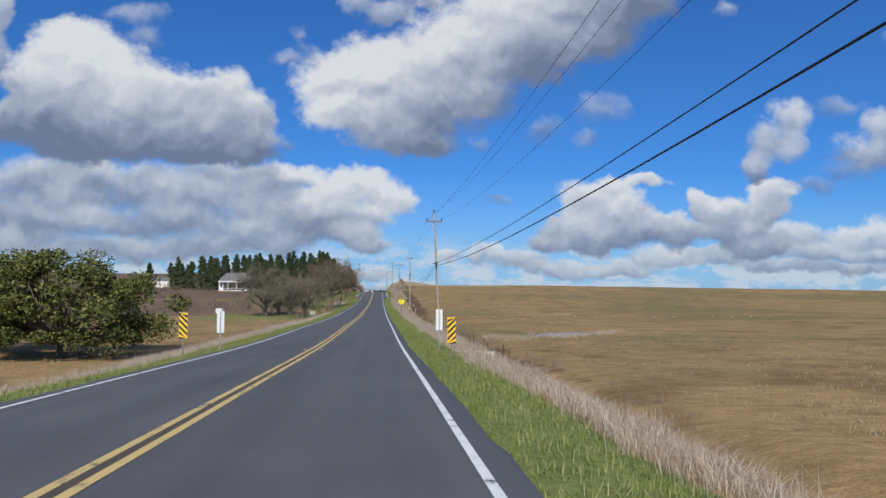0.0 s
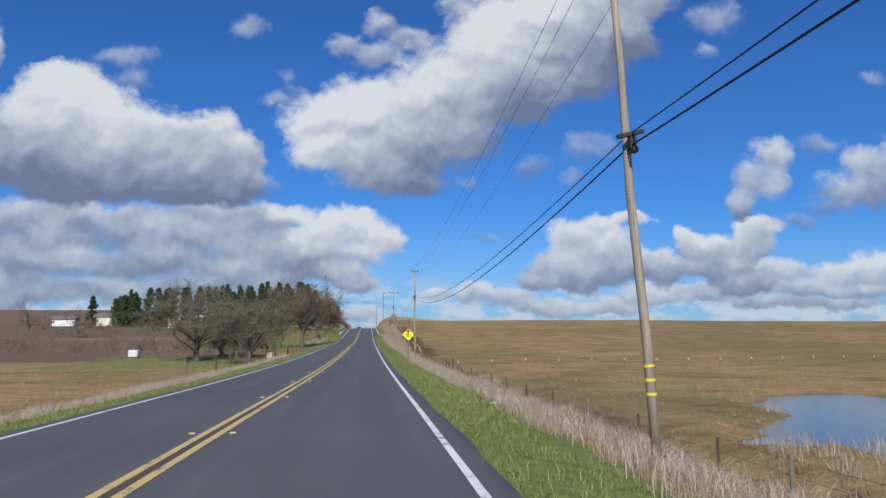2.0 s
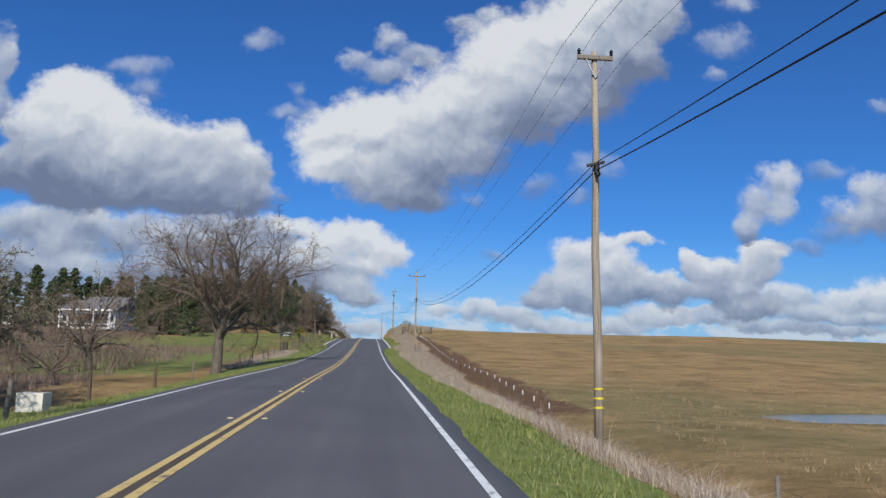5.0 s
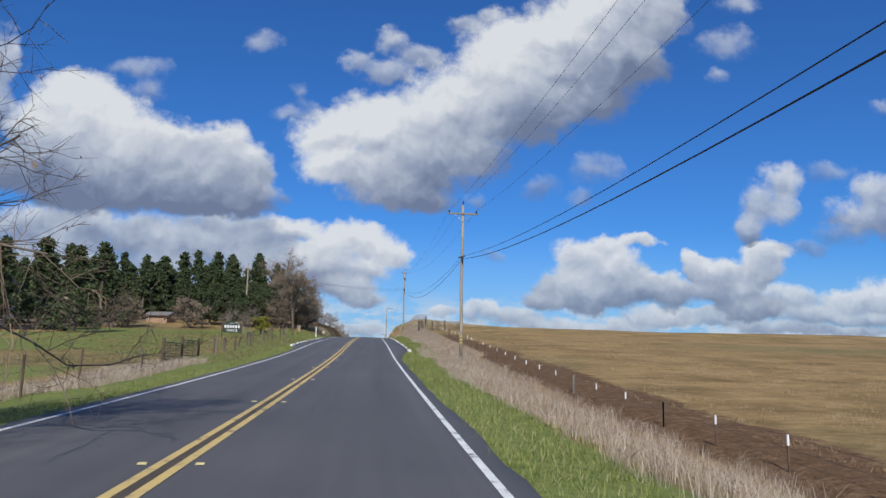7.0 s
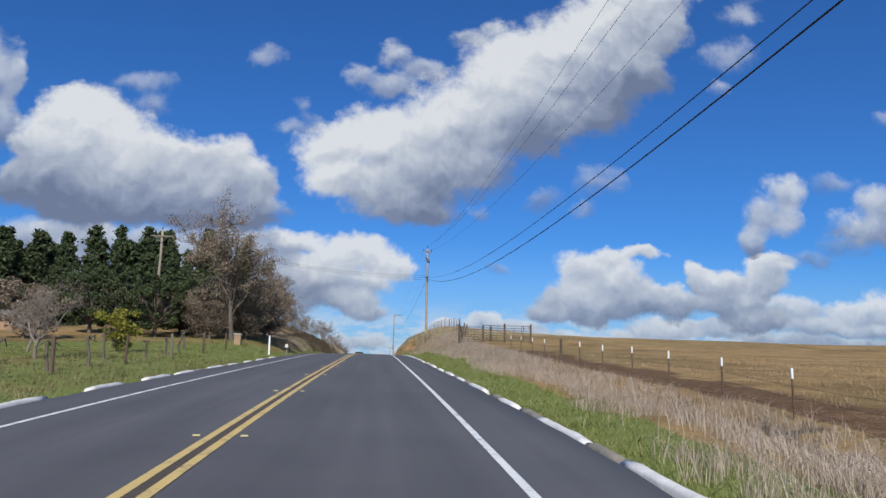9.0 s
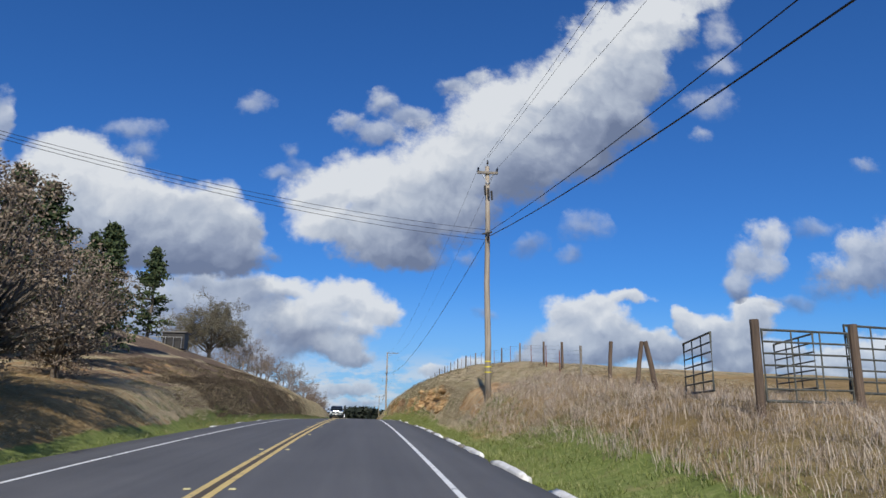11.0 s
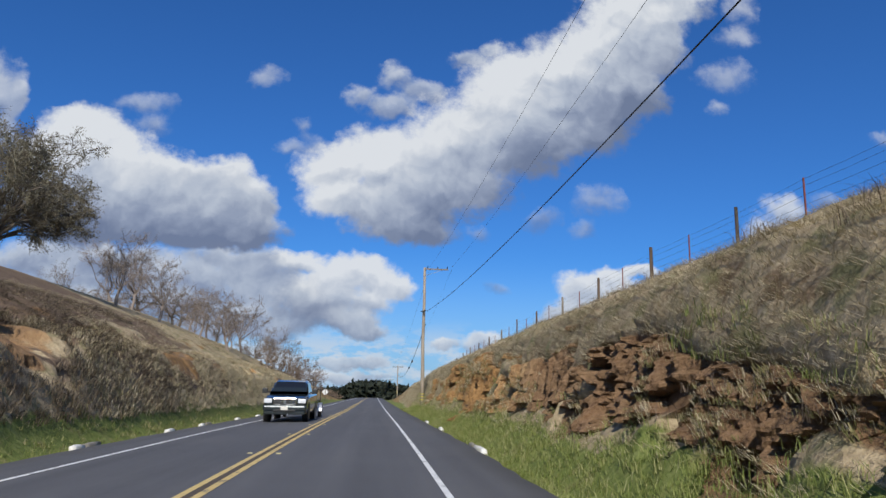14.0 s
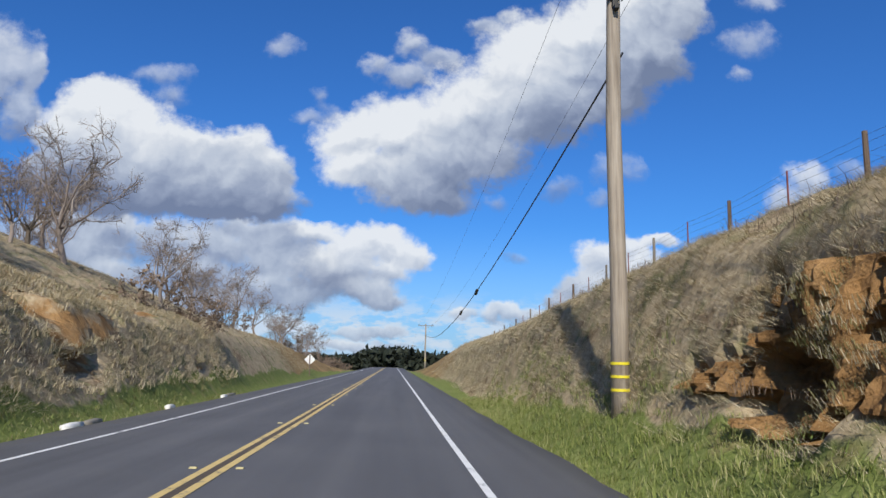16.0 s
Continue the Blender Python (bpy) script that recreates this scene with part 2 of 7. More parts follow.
def speckled(name, dark, light, scale=8.0, rough=0.7, metal=0.0, strength=0.3, fine=6.0, distance=0.01):
    """A plain surface with grain and stains at two scales."""
    def build(n, place):
        big, small = n.noise(place, scale, 4), n.noise(place, scale * fine, 3)
        value = n.math("ADD", n.math("MULTIPLY", big.outputs[0], 0.6), n.math("MULTIPLY", small.outputs[0], 0.4))
        return {"Base Color": n.ramp(value, [(0.3, dark), (0.7, light)]), "Roughness": n.math("MULTIPLY_ADD", small.outputs[0], 0.2, rough - 0.1),
                "Metallic": metal, "height": small.outputs[0], "strength": strength, "distance": distance}
    return material(name, build)


def blade_like(name, colours, rough=0.75, thin=0.0):
    """Grass and leaves: each blade or leaf has its own shade."""
    def build(n, place):
        island = n.add("ShaderNodeNewGeometry").outputs["Random Per Island"]
        patch = n.noise(place, 0.35, 3)
        value = n.math("ADD", n.math("MULTIPLY", island, 0.6), n.math("MULTIPLY", patch.outputs[0], 0.4))
        stops = [(0.1 + 0.8 * k / (len(colours) - 1), c) for k, c in enumerate(colours)]
        return {"Base Color": n.ramp(value, stops), "Roughness": rough, "Specular IOR Level": 0.2, **({"thin": thin} if thin else {})}
    return material(name, build)


def woody(name, dark, light, stretch=(14, 14, 1.2), rough=0.85):
    """Weathered timber or bark, grain along the upright."""
    def build(n, place):
        long = n.vec("MULTIPLY", place, stretch)
        grain, stain = n.noise(long, 1.0, 6, 0.65), n.noise(place, 0.9, 3)
        tone = n.math("ADD", n.math("MULTIPLY", grain.outputs[0], 0.7), n.math("MULTIPLY", stain.outputs[0], 0.3))
        return {"Base Color": n.ramp(tone, [(0.32, dark), (0.68, light)]), "Roughness": rough, "height": grain.outputs[0], "strength": 0.6, "distance": 0.02}
    return material(name, build)


def asphalt(n, place):
    xyz = n.add("ShaderNodeSeparateXYZ", {0: place})
    long = n.vec("MULTIPLY", place, (2.2, 0.05, 1))
    streak, patch = n.noise(long, 1.0, 4), n.noise(place, 0.35, 5, 0.6)
    grain = n.noise(place, 160.0, 2)
    stone = n.add("ShaderNodeTexVoronoi", {"Vector": place, "Scale": 95.0})
    # tyres polish two tracks in each lane, oil darkens the middle
    track = n.math("COSINE", n.math("MULTIPLY", n.math("ABSOLUTE", xyz.outputs[0]), 3.7))
    tone = n.math("ADD", n.math("MULTIPLY", streak.outputs[0], 0.45), n.math("MULTIPLY", patch.outputs[0], 0.45))
    tone = n.math("ADD", n.math("MULTIPLY_ADD", track, 0.035, tone), n.math("MULTIPLY", grain.outputs[0], 0.14))
    smear = n.noise(n.vec("MULTIPLY", place, (1.6, 0.9, 1)), 1.0, 7, 0.7, 1.6)
    pale = n.math("MULTIPLY", n.step(smear.outputs[0], 0.66, 0.74), n.step(grain.outputs[0], 0.35, 0.6))
    base = n.ramp(tone, [(0.3, (0.068, 0.068, 0.071)), (0.55, (0.098, 0.098, 0.102)), (0.8, (0.134, 0.133, 0.134))])
    return {"Base Color": n.mix(n.math("MULTIPLY", pale, 0.25), base, (0.17, 0.17, 0.17)), "Roughness": n.math("MULTIPLY_ADD", patch.outputs[0], 0.18, 0.68), "Specular IOR Level": 0.35,
            "height": stone.outputs["Distance"], "strength": 0.35, "distance": 0.006}


def road_paint(name, light, worn):
    def build(n, place):
        wear, grain = n.noise(place, 3.0, 6, 0.7), n.noise(place, 90.0, 2)
        chip = n.step(n.math("ADD", wear.outputs[0], n.math("MULTIPLY", grain.outputs[0], 0.25)), 0.68, 0.80)
        return {"Base Color": n.mix(chip, n.ramp(wear.outputs[0], [(0.3, light), (0.7, worn)]), (0.07, 0.07, 0.07)), "Roughness": 0.6, "height": grain.outputs[0], "strength": 0.25, "distance": 0.004}
    return material(name, build)


def earth(n, place):
    """The land: which cover lies where comes from the attributes of the sheet."""
    def cover(name):
        node = n.add("ShaderNodeAttribute")
        node.attribute_name = name
        return node.outputs["Fac"]
    far, mid, near, tiny = (n.noise(place, s, d, 0.6) for s, d in ((0.018, 4), (0.16, 5), (1.3, 5), (11.0, 4)))
    tuft = n.noise(n.vec("MULTIPLY", place, (0.5, 1.4, 1.0)), 2.2, 6, 0.7)
    tone = n.math("ADD", n.math("MULTIPLY", tuft.outputs[0], 0.5), n.math("MULTIPLY", tiny.outputs[0], 0.5))
    straw = n.ramp(tone, [(0.28, (0.15, 0.094, 0.040)), (0.5, (0.31, 0.205, 0.092)), (0.72, (0.48, 0.345, 0.175))])
    straw = n.mix(n.step(mid.outputs[0], 0.42, 0.68), straw, n.ramp(tone, [(0.28, (0.085, 0.058, 0.024)), (0.5, (0.19, 0.125, 0.054)), (0.75, (0.33, 0.225, 0.105))]))
    straw = n.mix(n.math("MULTIPLY", n.step(far.outputs[0], 0.46, 0.60), 0.75), straw, n.ramp(tone, [(0.28, (0.085, 0.080, 0.032)), (0.7, (0.25, 0.215, 0.10))]))
    drift = n.noise(n.vec("MULTIPLY", place, (0.30, 0.50, 1.0)), 1.2, 7, 0.74)
    straw = n.mix(n.math("MULTIPLY", n.step(drift.outputs[0], 0.50, 0.66), 0.55), straw, (0.115, 0.085, 0.036))
    straw = n.mix(n.math("MULTIPLY", n.step(drift.outputs[0], 0.46, 0.32), 0.45), straw, (0.46, 0.325, 0.165))
    green = n.ramp(tone, [(0.28, (0.075, 0.088, 0.028)), (0.5, (0.155, 0.190, 0.052)), (0.75, (0.28, 0.285, 0.110))])
    green = n.mix(n.step(near.outputs[0], 0.55, 0.75), green, (0.24, 0.21, 0.09))
    soil = n.ramp(n.math("ADD", n.math("MULTIPLY", tone, 0.5), n.math("MULTIPLY", n.noise(place, 3.4, 6, 0.72).outputs[0], 0.5)), [(0.34, (0.045, 0.027, 0.015)), (0.5, (0.130, 0.078, 0.042)), (0.68, (0.27, 0.175, 0.105))])
    brush = n.ramp(tone, [(0.28, (0.070, 0.048, 0.034)), (0.5, (0.150, 0.106, 0.074)), (0.75, (0.27, 0.205, 0.14))])
    bank = n.ramp(tone, [(0.28, (0.19, 0.145, 0.085)), (0.5, (0.40, 0.315, 0.195)), (0.75, (0.60, 0.49, 0.33))])
    bank = n.mix(n.step(near.outputs[0], 0.46, 0.66), bank, n.ramp(tone, [(0.28, (0.12, 0.118, 0.050)), (0.7, (0.30, 0.275, 0.140))]))
    clod = n.noise(n.vec("MULTIPLY", place, (0.9, 0.7, 1.1)), 0.8, 7, 0.68)
    bank = n.mix(n.math("MULTIPLY", n.step(clod.outputs[0], 0.53, 0.64), 0.8), bank, n.ramp(tone, [(0.3, (0.085, 0.055, 0.034)), (0.7, (0.25, 0.165, 0.095))]))
    north = n.add("ShaderNodeSeparateXYZ", {0: place}).outputs[1]
    further = n.step(north, 343.0, 348.0)
    beds, rills = (n.noise(n.vec("MULTIPLY", place, size), 1.0, 7, 0.68) for size in ((0.7, 0.7, 1.9), (2.0, 2.0, 0.55)))
    chip_a, chip_b = (n.noise(n.vec("MULTIPLY", place, size), 2.6, 6, 0.7) for size in ((2.2, 2.4, 3.6), (2.6, 3.0, 1.8)))
    layer = n.math("ADD", n.math("MULTIPLY", beds.outputs[0], n.math("SUBTRACT", 1.0, further)), n.math("MULTIPLY", rills.outputs[0], further))
    chips = n.math("ADD", n.math("MULTIPLY", chip_a.outputs[0], n.math("SUBTRACT", 1.0, further)), n.math("MULTIPLY", chip_b.outputs[0], further))
    rock = n.ramp(layer, [(0.30, (0.25, 0.145, 0.068)), (0.46, (0.44, 0.275, 0.130)), (0.60, (0.57, 0.385, 0.195)), (0.80, (0.68, 0.51, 0.30))])
    rock = n.mix(n.step(near.outputs[0], 0.52, 0.72), rock, (0.36, 0.185, 0.078))
    rock = n.mix(n.math("MULTIPLY", n.step(chips, 0.52, 0.66), 0.55), rock, (0.22, 0.15, 0.09))
    # the brown bed in the middle of the cut
    bed = n.math("MULTIPLY", further, n.step(north, 369.0, 360.0))
    rock = n.mix(n.math("MULTIPLY", bed, 0.88), rock, n.ramp(chips, [(0.3, (0.085, 0.050, 0.030)), (0.7, (0.27, 0.170, 0.100))]))
    rock = n.mix(n.math("MULTIPLY", n.step(tiny.outputs[0], 0.56, 0.70), 0.4), rock, (0.20, 0.115, 0.065))
    rock = n.mix(n.math("MULTIPLY", n.step(north, 364.0, 371.0), 0.85), rock, n.ramp(layer, [(0.3, (0.13, 0.068, 0.027)), (0.7, (0.38, 0.215, 0.085))]))
    colour = straw
    ragged = n.math("MULTIPLY", n.math("SUBTRACT", near.outputs[0], 0.5), 0.9)
    for name, shade in (("cover_bank", bank), ("cover_brush", brush), ("cover_soil", soil), ("cover_green", green), ("cover_rock", rock)):
        colour = n.mix(n.step(n.math("ADD", cover(name), n.math("MULTIPLY", ragged, n.step(cover(name), 0.0, 0.3))), 0.38, 0.62), colour, shade)
    rise = n.math("ADD", n.math("MULTIPLY", tuft.outputs[0], 0.6), n.math("MULTIPLY", tiny.outputs[0], 0.4))
    rise = n.math("ADD", rise, n.math("MULTIPLY", n.math("ADD", n.math("MULTIPLY", layer, 1.2), n.math("MULTIPLY", chips, 1.5)), cover("cover_rock")))
    return {"Base Color": colour, "Roughness": 0.95, "Specular IOR Level": 0.1, "height": rise, "strength": 0.8, "distance": 0.09}


MAT_ROAD = material("asphalt", asphalt)
MAT_WHITE_LINE = road_paint("white_road_paint", (0.80, 0.80, 0.78), (0.62, 0.62, 0.60))
MAT_YELLOW_LINE = road_paint("yellow_road_paint", (0.66, 0.48, 0.16), (0.54, 0.40, 0.16))
MAT_EARTH = material("earth", earth)
MAT_WATER = material("still_water", lambda n, p: {"Base Color": (0.045, 0.05, 0.04), "Roughness": 0.06, "height": n.noise(p, 5.0, 4).outputs[0], "strength": 0.35, "distance": 0.03})
MAT_GREEN = blade_like("green_grass", [(0.085, 0.115, 0.024), (0.165, 0.205, 0.048), (0.28, 0.295, 0.100), (0.48, 0.42, 0.24)], thin=0.15)
MAT_DRY = blade_like("dry_grass", [(0.23, 0.170, 0.120), (0.38, 0.298, 0.222), (0.52, 0.430, 0.340), (0.66, 0.58, 0.48)], thin=0.15)
MAT_FIELD = blade_like("field_grass", [(0.20, 0.14, 0.07), (0.33, 0.235, 0.125), (0.45, 0.335, 0.19), (0.54, 0.43, 0.26)], thin=0.15)
MAT_BANK = blade_like("bank_grass", [(0.22, 0.20, 0.100), (0.40, 0.345, 0.205), (0.54, 0.45, 0.305), (0.66, 0.565, 0.42)], thin=0.15)
MAT_MEADOW = blade_like("meadow_grass", [(0.095, 0.10, 0.032), (0.17, 0.165, 0.058), (0.27, 0.235, 0.11), (0.42, 0.34, 0.21)], thin=0.15)
MAT_POLE = woody("grey_pole_timber", (0.16, 0.125, 0.09), (0.42, 0.36, 0.28), (18, 18, 0.7))
MAT_POST = woody("fence_timber", (0.045, 0.030, 0.020), (0.16, 0.11, 0.075))
MAT_STAKE = speckled("rusty_stake", (0.06, 0.038, 0.025), (0.15, 0.095, 0.062), 6.0, 0.75)
MAT_POST_GREY = woody("grey_fence_timber", (0.10, 0.085, 0.065), (0.28, 0.245, 0.20))
MAT_BARK = woody("oak_bark", (0.050, 0.040, 0.030), (0.19, 0.155, 0.118), (5, 5, 1.2))
MAT_TWIG = blade_like("lichen_twigs", [(0.060, 0.050, 0.036), (0.122, 0.104, 0.074), (0.20, 0.175, 0.120), (0.24, 0.23, 0.15)])
MAT_TWIG_PALE = blade_like("pale_twigs", [(0.12, 0.092, 0.074), (0.22, 0.178, 0.148), (0.34, 0.295, 0.255)])
MAT_TWIG_BROWN = blade_like("brown_twigs", [(0.085, 0.060, 0.043), (0.17, 0.125, 0.090), (0.28, 0.212, 0.155)])
MAT_BRUSH = blade_like("brush_stalks", [(0.11, 0.078, 0.060), (0.20, 0.148, 0.112), (0.30, 0.235, 0.18)])
MAT_DULL = blade_like("dull_weeds", [(0.055, 0.042, 0.028), (0.115, 0.088, 0.060), (0.20, 0.158, 0.105)])
MAT_NEEDLE = blade_like("conifer_needles", [(0.018, 0.030, 0.015), (0.040, 0.060, 0.026), (0.070, 0.092, 0.038), (0.11, 0.125, 0.055)])
MAT_OAK_LEAF = blade_like("live_oak_leaves", [(0.020, 0.030, 0.008), (0.060, 0.074, 0.018), (0.125, 0.135, 0.036), (0.215, 0.195, 0.070)])
MAT_BROWN_LEAF = blade_like("brown_leaves", [(0.085, 0.062, 0.046), (0.175, 0.132, 0.098), (0.28, 0.220, 0.168), (0.25, 0.225, 0.14)])
MAT_GUM_LEAF = blade_like("gum_leaves", [(0.060, 0.062, 0.035), (0.13, 0.115, 0.065), (0.22, 0.18, 0.11)])
MAT_LIME_LEAF = blade_like("yellow_green_leaves", [(0.10, 0.10, 0.015), (0.20, 0.19, 0.03), (0.30, 0.27, 0.05)])
MAT_FAR_TREE = blade_like("far_woods", [(0.010, 0.014, 0.010), (0.022, 0.028, 0.018), (0.040, 0.045, 0.030)])
MAT_CURB_WHITE = speckled("chipped_white_paint", (0.52, 0.50, 0.46), (0.82, 0.81, 0.78), 3.0, 0.7)
MAT_CURB_BARE = speckled("bare_curb", (0.13, 0.12, 0.10), (0.30, 0.27, 0.22), 2.5, 0.9)
MAT_CONCRETE = speckled("weathered_concrete", (0.32, 0.28, 0.22), (0.55, 0.50, 0.42), 2.0, 0.9)
MAT_YELLOW = speckled("sign_yellow", (0.83, 0.70, 0.0), (0.90, 0.80, 0.005), 2.0, 0.45, strength=0.02)
MAT_BLACK = speckled("sign_black", (0.010, 0.010, 0.010), (0.020, 0.020, 0.020), 4.0, 0.5, strength=0.02)
MAT_RED = speckled("sign_red", (0.65, 0.10, 0.02), (0.75, 0.14, 0.03), 4.0, 0.5, strength=0.02)
MAT_MARKER_YELLOW = speckled("marker_amber", (0.72, 0.40, 0.01), (0.85, 0.52, 0.02), 3.0, 0.5, strength=0.02)
MAT_ALU = speckled("sheet_aluminium", (0.58, 0.58, 0.57), (0.78, 0.78, 0.77), 2.0, 0.5, 0.35, strength=0.05)
MAT_STEEL = speckled("galvanised_steel", (0.26, 0.26, 0.26), (0.46, 0.46, 0.45), 6.0, 0.5, 0.8)
MAT_DARK_STEEL = speckled("dark_steel", (0.018, 0.018, 0.018), (0.06, 0.055, 0.05), 6.0, 0.6, 0.6)
MAT_GATE = speckled("gate_steel", (0.05, 0.055, 0.045), (0.15, 0.15, 0.13), 4.0, 0.6, 0.5)
MAT_CABLE = speckled("black_cable", (0.008, 0.008, 0.010), (0.015, 0.015, 0.018), 2.0, 0.55)
MAT_WIRE = speckled("thin_wire", (0.03, 0.03, 0.035), (0.06, 0.06, 0.06), 2.0, 0.5, 0.6)
MAT_WHITE = speckled("white_paint", (0.66, 0.66, 0.64), (0.82, 0.82, 0.80), 2.0, 0.6)
MAT_CREAM = speckled("cream_wall", (0.55, 0.52, 0.46), (0.70, 0.67, 0.60), 1.2, 0.8)
MAT_ROOF = speckled("grey_roof", (0.10, 0.095, 0.09), (0.22, 0.21, 0.20), 3.0, 0.85)
# near-black colour that stands in for the shade inside the porch
MAT_SHADE = speckled("painted_porch_shade", (0.014, 0.014, 0.016), (0.035, 0.034, 0.034), 2.0, 0.8)
MAT_GLASS = material("tinted_glass", lambda n, p: {"Base Color": (0.012, 0.014, 0.016), "Roughness": 0.05, "Coat Weight": 0.6})
MAT_CAR_PAINT = material("dark_car_paint", lambda n, p: {"Base Color": n.ramp(n.noise(p, 60, 2).outputs[0], [(0.3, (0.020, 0.028, 0.030)), (0.7, (0.034, 0.044, 0.047))]), "Roughness": 0.22, "Metallic": 0.35, "Coat Weight": 0.8})
MAT_CHROME = speckled("chrome", (0.66, 0.67, 0.68), (0.82, 0.82, 0.82), 5.0, 0.16, 1.0, strength=0.02)
MAT_RUBBER = speckled("tyre_rubber", (0.012, 0.012, 0.012), (0.028, 0.027, 0.026), 12.0, 0.85)
MAT_RIM = speckled("wheel_alloy", (0.35, 0.35, 0.36), (0.62, 0.62, 0.62), 6.0, 0.3, 0.8)
MAT_LENS = material("lamp_lens", lambda n, p: {"Base Color": n.ramp(n.noise(p, 30, 2).outputs[0], [(0.3, (0.55, 0.57, 0.58)), (0.7, (0.75, 0.77, 0.78))]), "Roughness": 0.12, "Coat Weight": 0.7})
MAT_RUST = speckled("rusty_red_steel", (0.10, 0.022, 0.012), (0.26, 0.065, 0.03), 5.0, 0.6, 0.2)
MAT_BRICK = speckled("brick_pillar", (0.22, 0.13, 0.08), (0.42, 0.28, 0.18), 6.0, 0.9)
MAT_BAND = speckled("band_yellow", (0.60, 0.50, 0.02), (0.75, 0.64, 0.04), 9.0, 0.45)
MAT_AMBER = speckled("reflector_amber", (0.42, 0.36, 0.16), (0.58, 0.50, 0.26), 9.0, 0.35)


# ---- the land ----
PROFILE = [0.0, -0.36, -0.73, -0.8, -0.88, -0.81, -0.57, -0.27, -0.02, 0.53, 1.3, 2.33, 3.2, 3.99, 4.49, 4.74, 4.69, 4.6, 4.39, 4.15, 4.0, 3.84, 3.69,
    3.53, 3.37, 3.22]


def smooth(low, high, value):
    t = np.clip((np.asarray(value, float) - low) / (high - low), 0, 1)
    return t * t * (3 - 2 * t)


def road_z(y):
    """Height of the road's middle; the knots are 22 m apart."""
    y = np.asarray(y, float)
    inner = np.clip(y, -10, 539.9)
    k = ((inner + 10) // 22).astype(int)
    t = (inner + 10) / 22 - k
    knots = np.array(PROFILE)
    a, b, c, d = (knots[np.clip(k + j, 0, len(knots) - 1)] for j in (-1, 0, 1, 2))
    z = 0.5 * (2 * b + (c - a) * t + (2 * a - 5 * b + 4 * c - d) * t * t + (3 * b - a - 3 * c + d) * t ** 3)
    return z - 0.007 * np.maximum(y - 540, 0) * (y < 900) - 2.52 * (y >= 900) + 0.012 * np.maximum(-10 - y, 0)


def hashed(i, j, k):
    v = np.sin(i * 127.1 + j * 311.7 + k * 74.7) * 43758.5453
    return v - np.floor(v)


def value_noise(x, y, z=0.0):
    x, y = np.broadcast_arrays(np.asarray(x, float), np.asarray(y, float))
    if np.ndim(z) == 0 and z == 0:
        i, j = np.floor(x), np.floor(y)
        u, v = x - i, y - j
        u, v = u * u * (3 - 2 * u), v * v * (3 - 2 * v)
        low = hashed(i, j, 0) * (1 - u) + hashed(i + 1, j, 0) * u
        return low * (1 - v) + (hashed(i, j + 1, 0) * (1 - u) + hashed(i + 1, j + 1, 0) * u) * v
    x, y, z = np.broadcast_arrays(x, y, np.asarray(z, float))
    i, j, k = np.floor(x), np.floor(y), np.floor(z)
    u, v, w = x - i, y - j, z - k
    u, v, w = u * u * (3 - 2 * u), v * v * (3 - 2 * v), w * w * (3 - 2 * w)
    total = 0.0
    for a in (0, 1):
        for b in (0, 1):
            for c in (0, 1):
                total = total + hashed(i + a, j + b, k + c) * np.where(a, u, 1 - u) * np.where(b, v, 1 - v) * np.where(c, w, 1 - w)
    return total


def fractal(x, y, z=0.0, octaves=4, gain=0.5):
    total, size = 0.0, 1.0
    for o in range(octaves):
        total = total + size * (value_noise(x * 2 ** o + 17 * o, y * 2 ** o + 5 * o, z * 2 ** o) - 0.5)
        size *= gain
    return total



def edge_r(y):
    """Where the asphalt ends: it widens to the curbs on the climb."""
    return 3.74 + 1.05 * smooth(206, 226, y) + 0.25 * smooth(310, 380, y)


def edge_l(y):
    return -3.56 - 1.0 * smooth(216, 232, y)


FIELD_R = ((-300, -1.6), (60, -2.0), (115, -2.1), (155, -1.9), (185, -0.7), (206, 0.5), (240, 2.7), (262, 4.0), (280, 5.2), (305, 7.9), (322, 9.2), (350, 10.2), (385, 9.9), (420, 9.4), (470, 7.0), (560, 2.0), (900, -6.0), (5000, -8.0))
FIELD_L = ((-300, -1.6), (40, -2.0), (140, -2.0), (165, -1.2), (200, 0.4), (240, 2.7), (275, 4.6), (300, 7.2), (330, 9.0), (390, 9.5), (430, 9.3), (480, 6.0), (560, 2.0), (900, -6.0), (5000, -8.0))


def along(table, y):
    """A gentle line through the table."""
    ys, zs = zip(*table)
    return sum(np.interp(np.asarray(y, float) + d, ys, zs) for d in (-10, -5, 0, 5, 10)) / 5


def pond_near(x, y):
    """A wet hollow that slants away from the road, and a puddle in the ditch beyond it."""
    t = np.clip(((x - 15.5) * 9 + (y - 64) * 13) / (9 ** 2 + 13 ** 2), 0, 1)
    away = np.hypot(x - 15.5 - 9 * t, y - 64 - 13 * t) + 1.2 * fractal(x / 5, y / 5)
    ditch = np.hypot(x - 10.7, np.maximum(np.abs(y - 96.5) - 2.5, 0)) + 0.5 * fractal(x / 1.5, y / 2.5)
    return np.maximum(1 - smooth(2.0 + 1.0 * t, 3.4 + 1.3 * t, away), 1 - smooth(0.5, 1.0, ditch))


def pond_far(x, y):
    away = np.hypot((x - 38) / 20, (y - 152) / 4.5) + 0.4 * fractal(x / 9, y / 9)
    return 1 - smooth(0.6, 1.0, away)


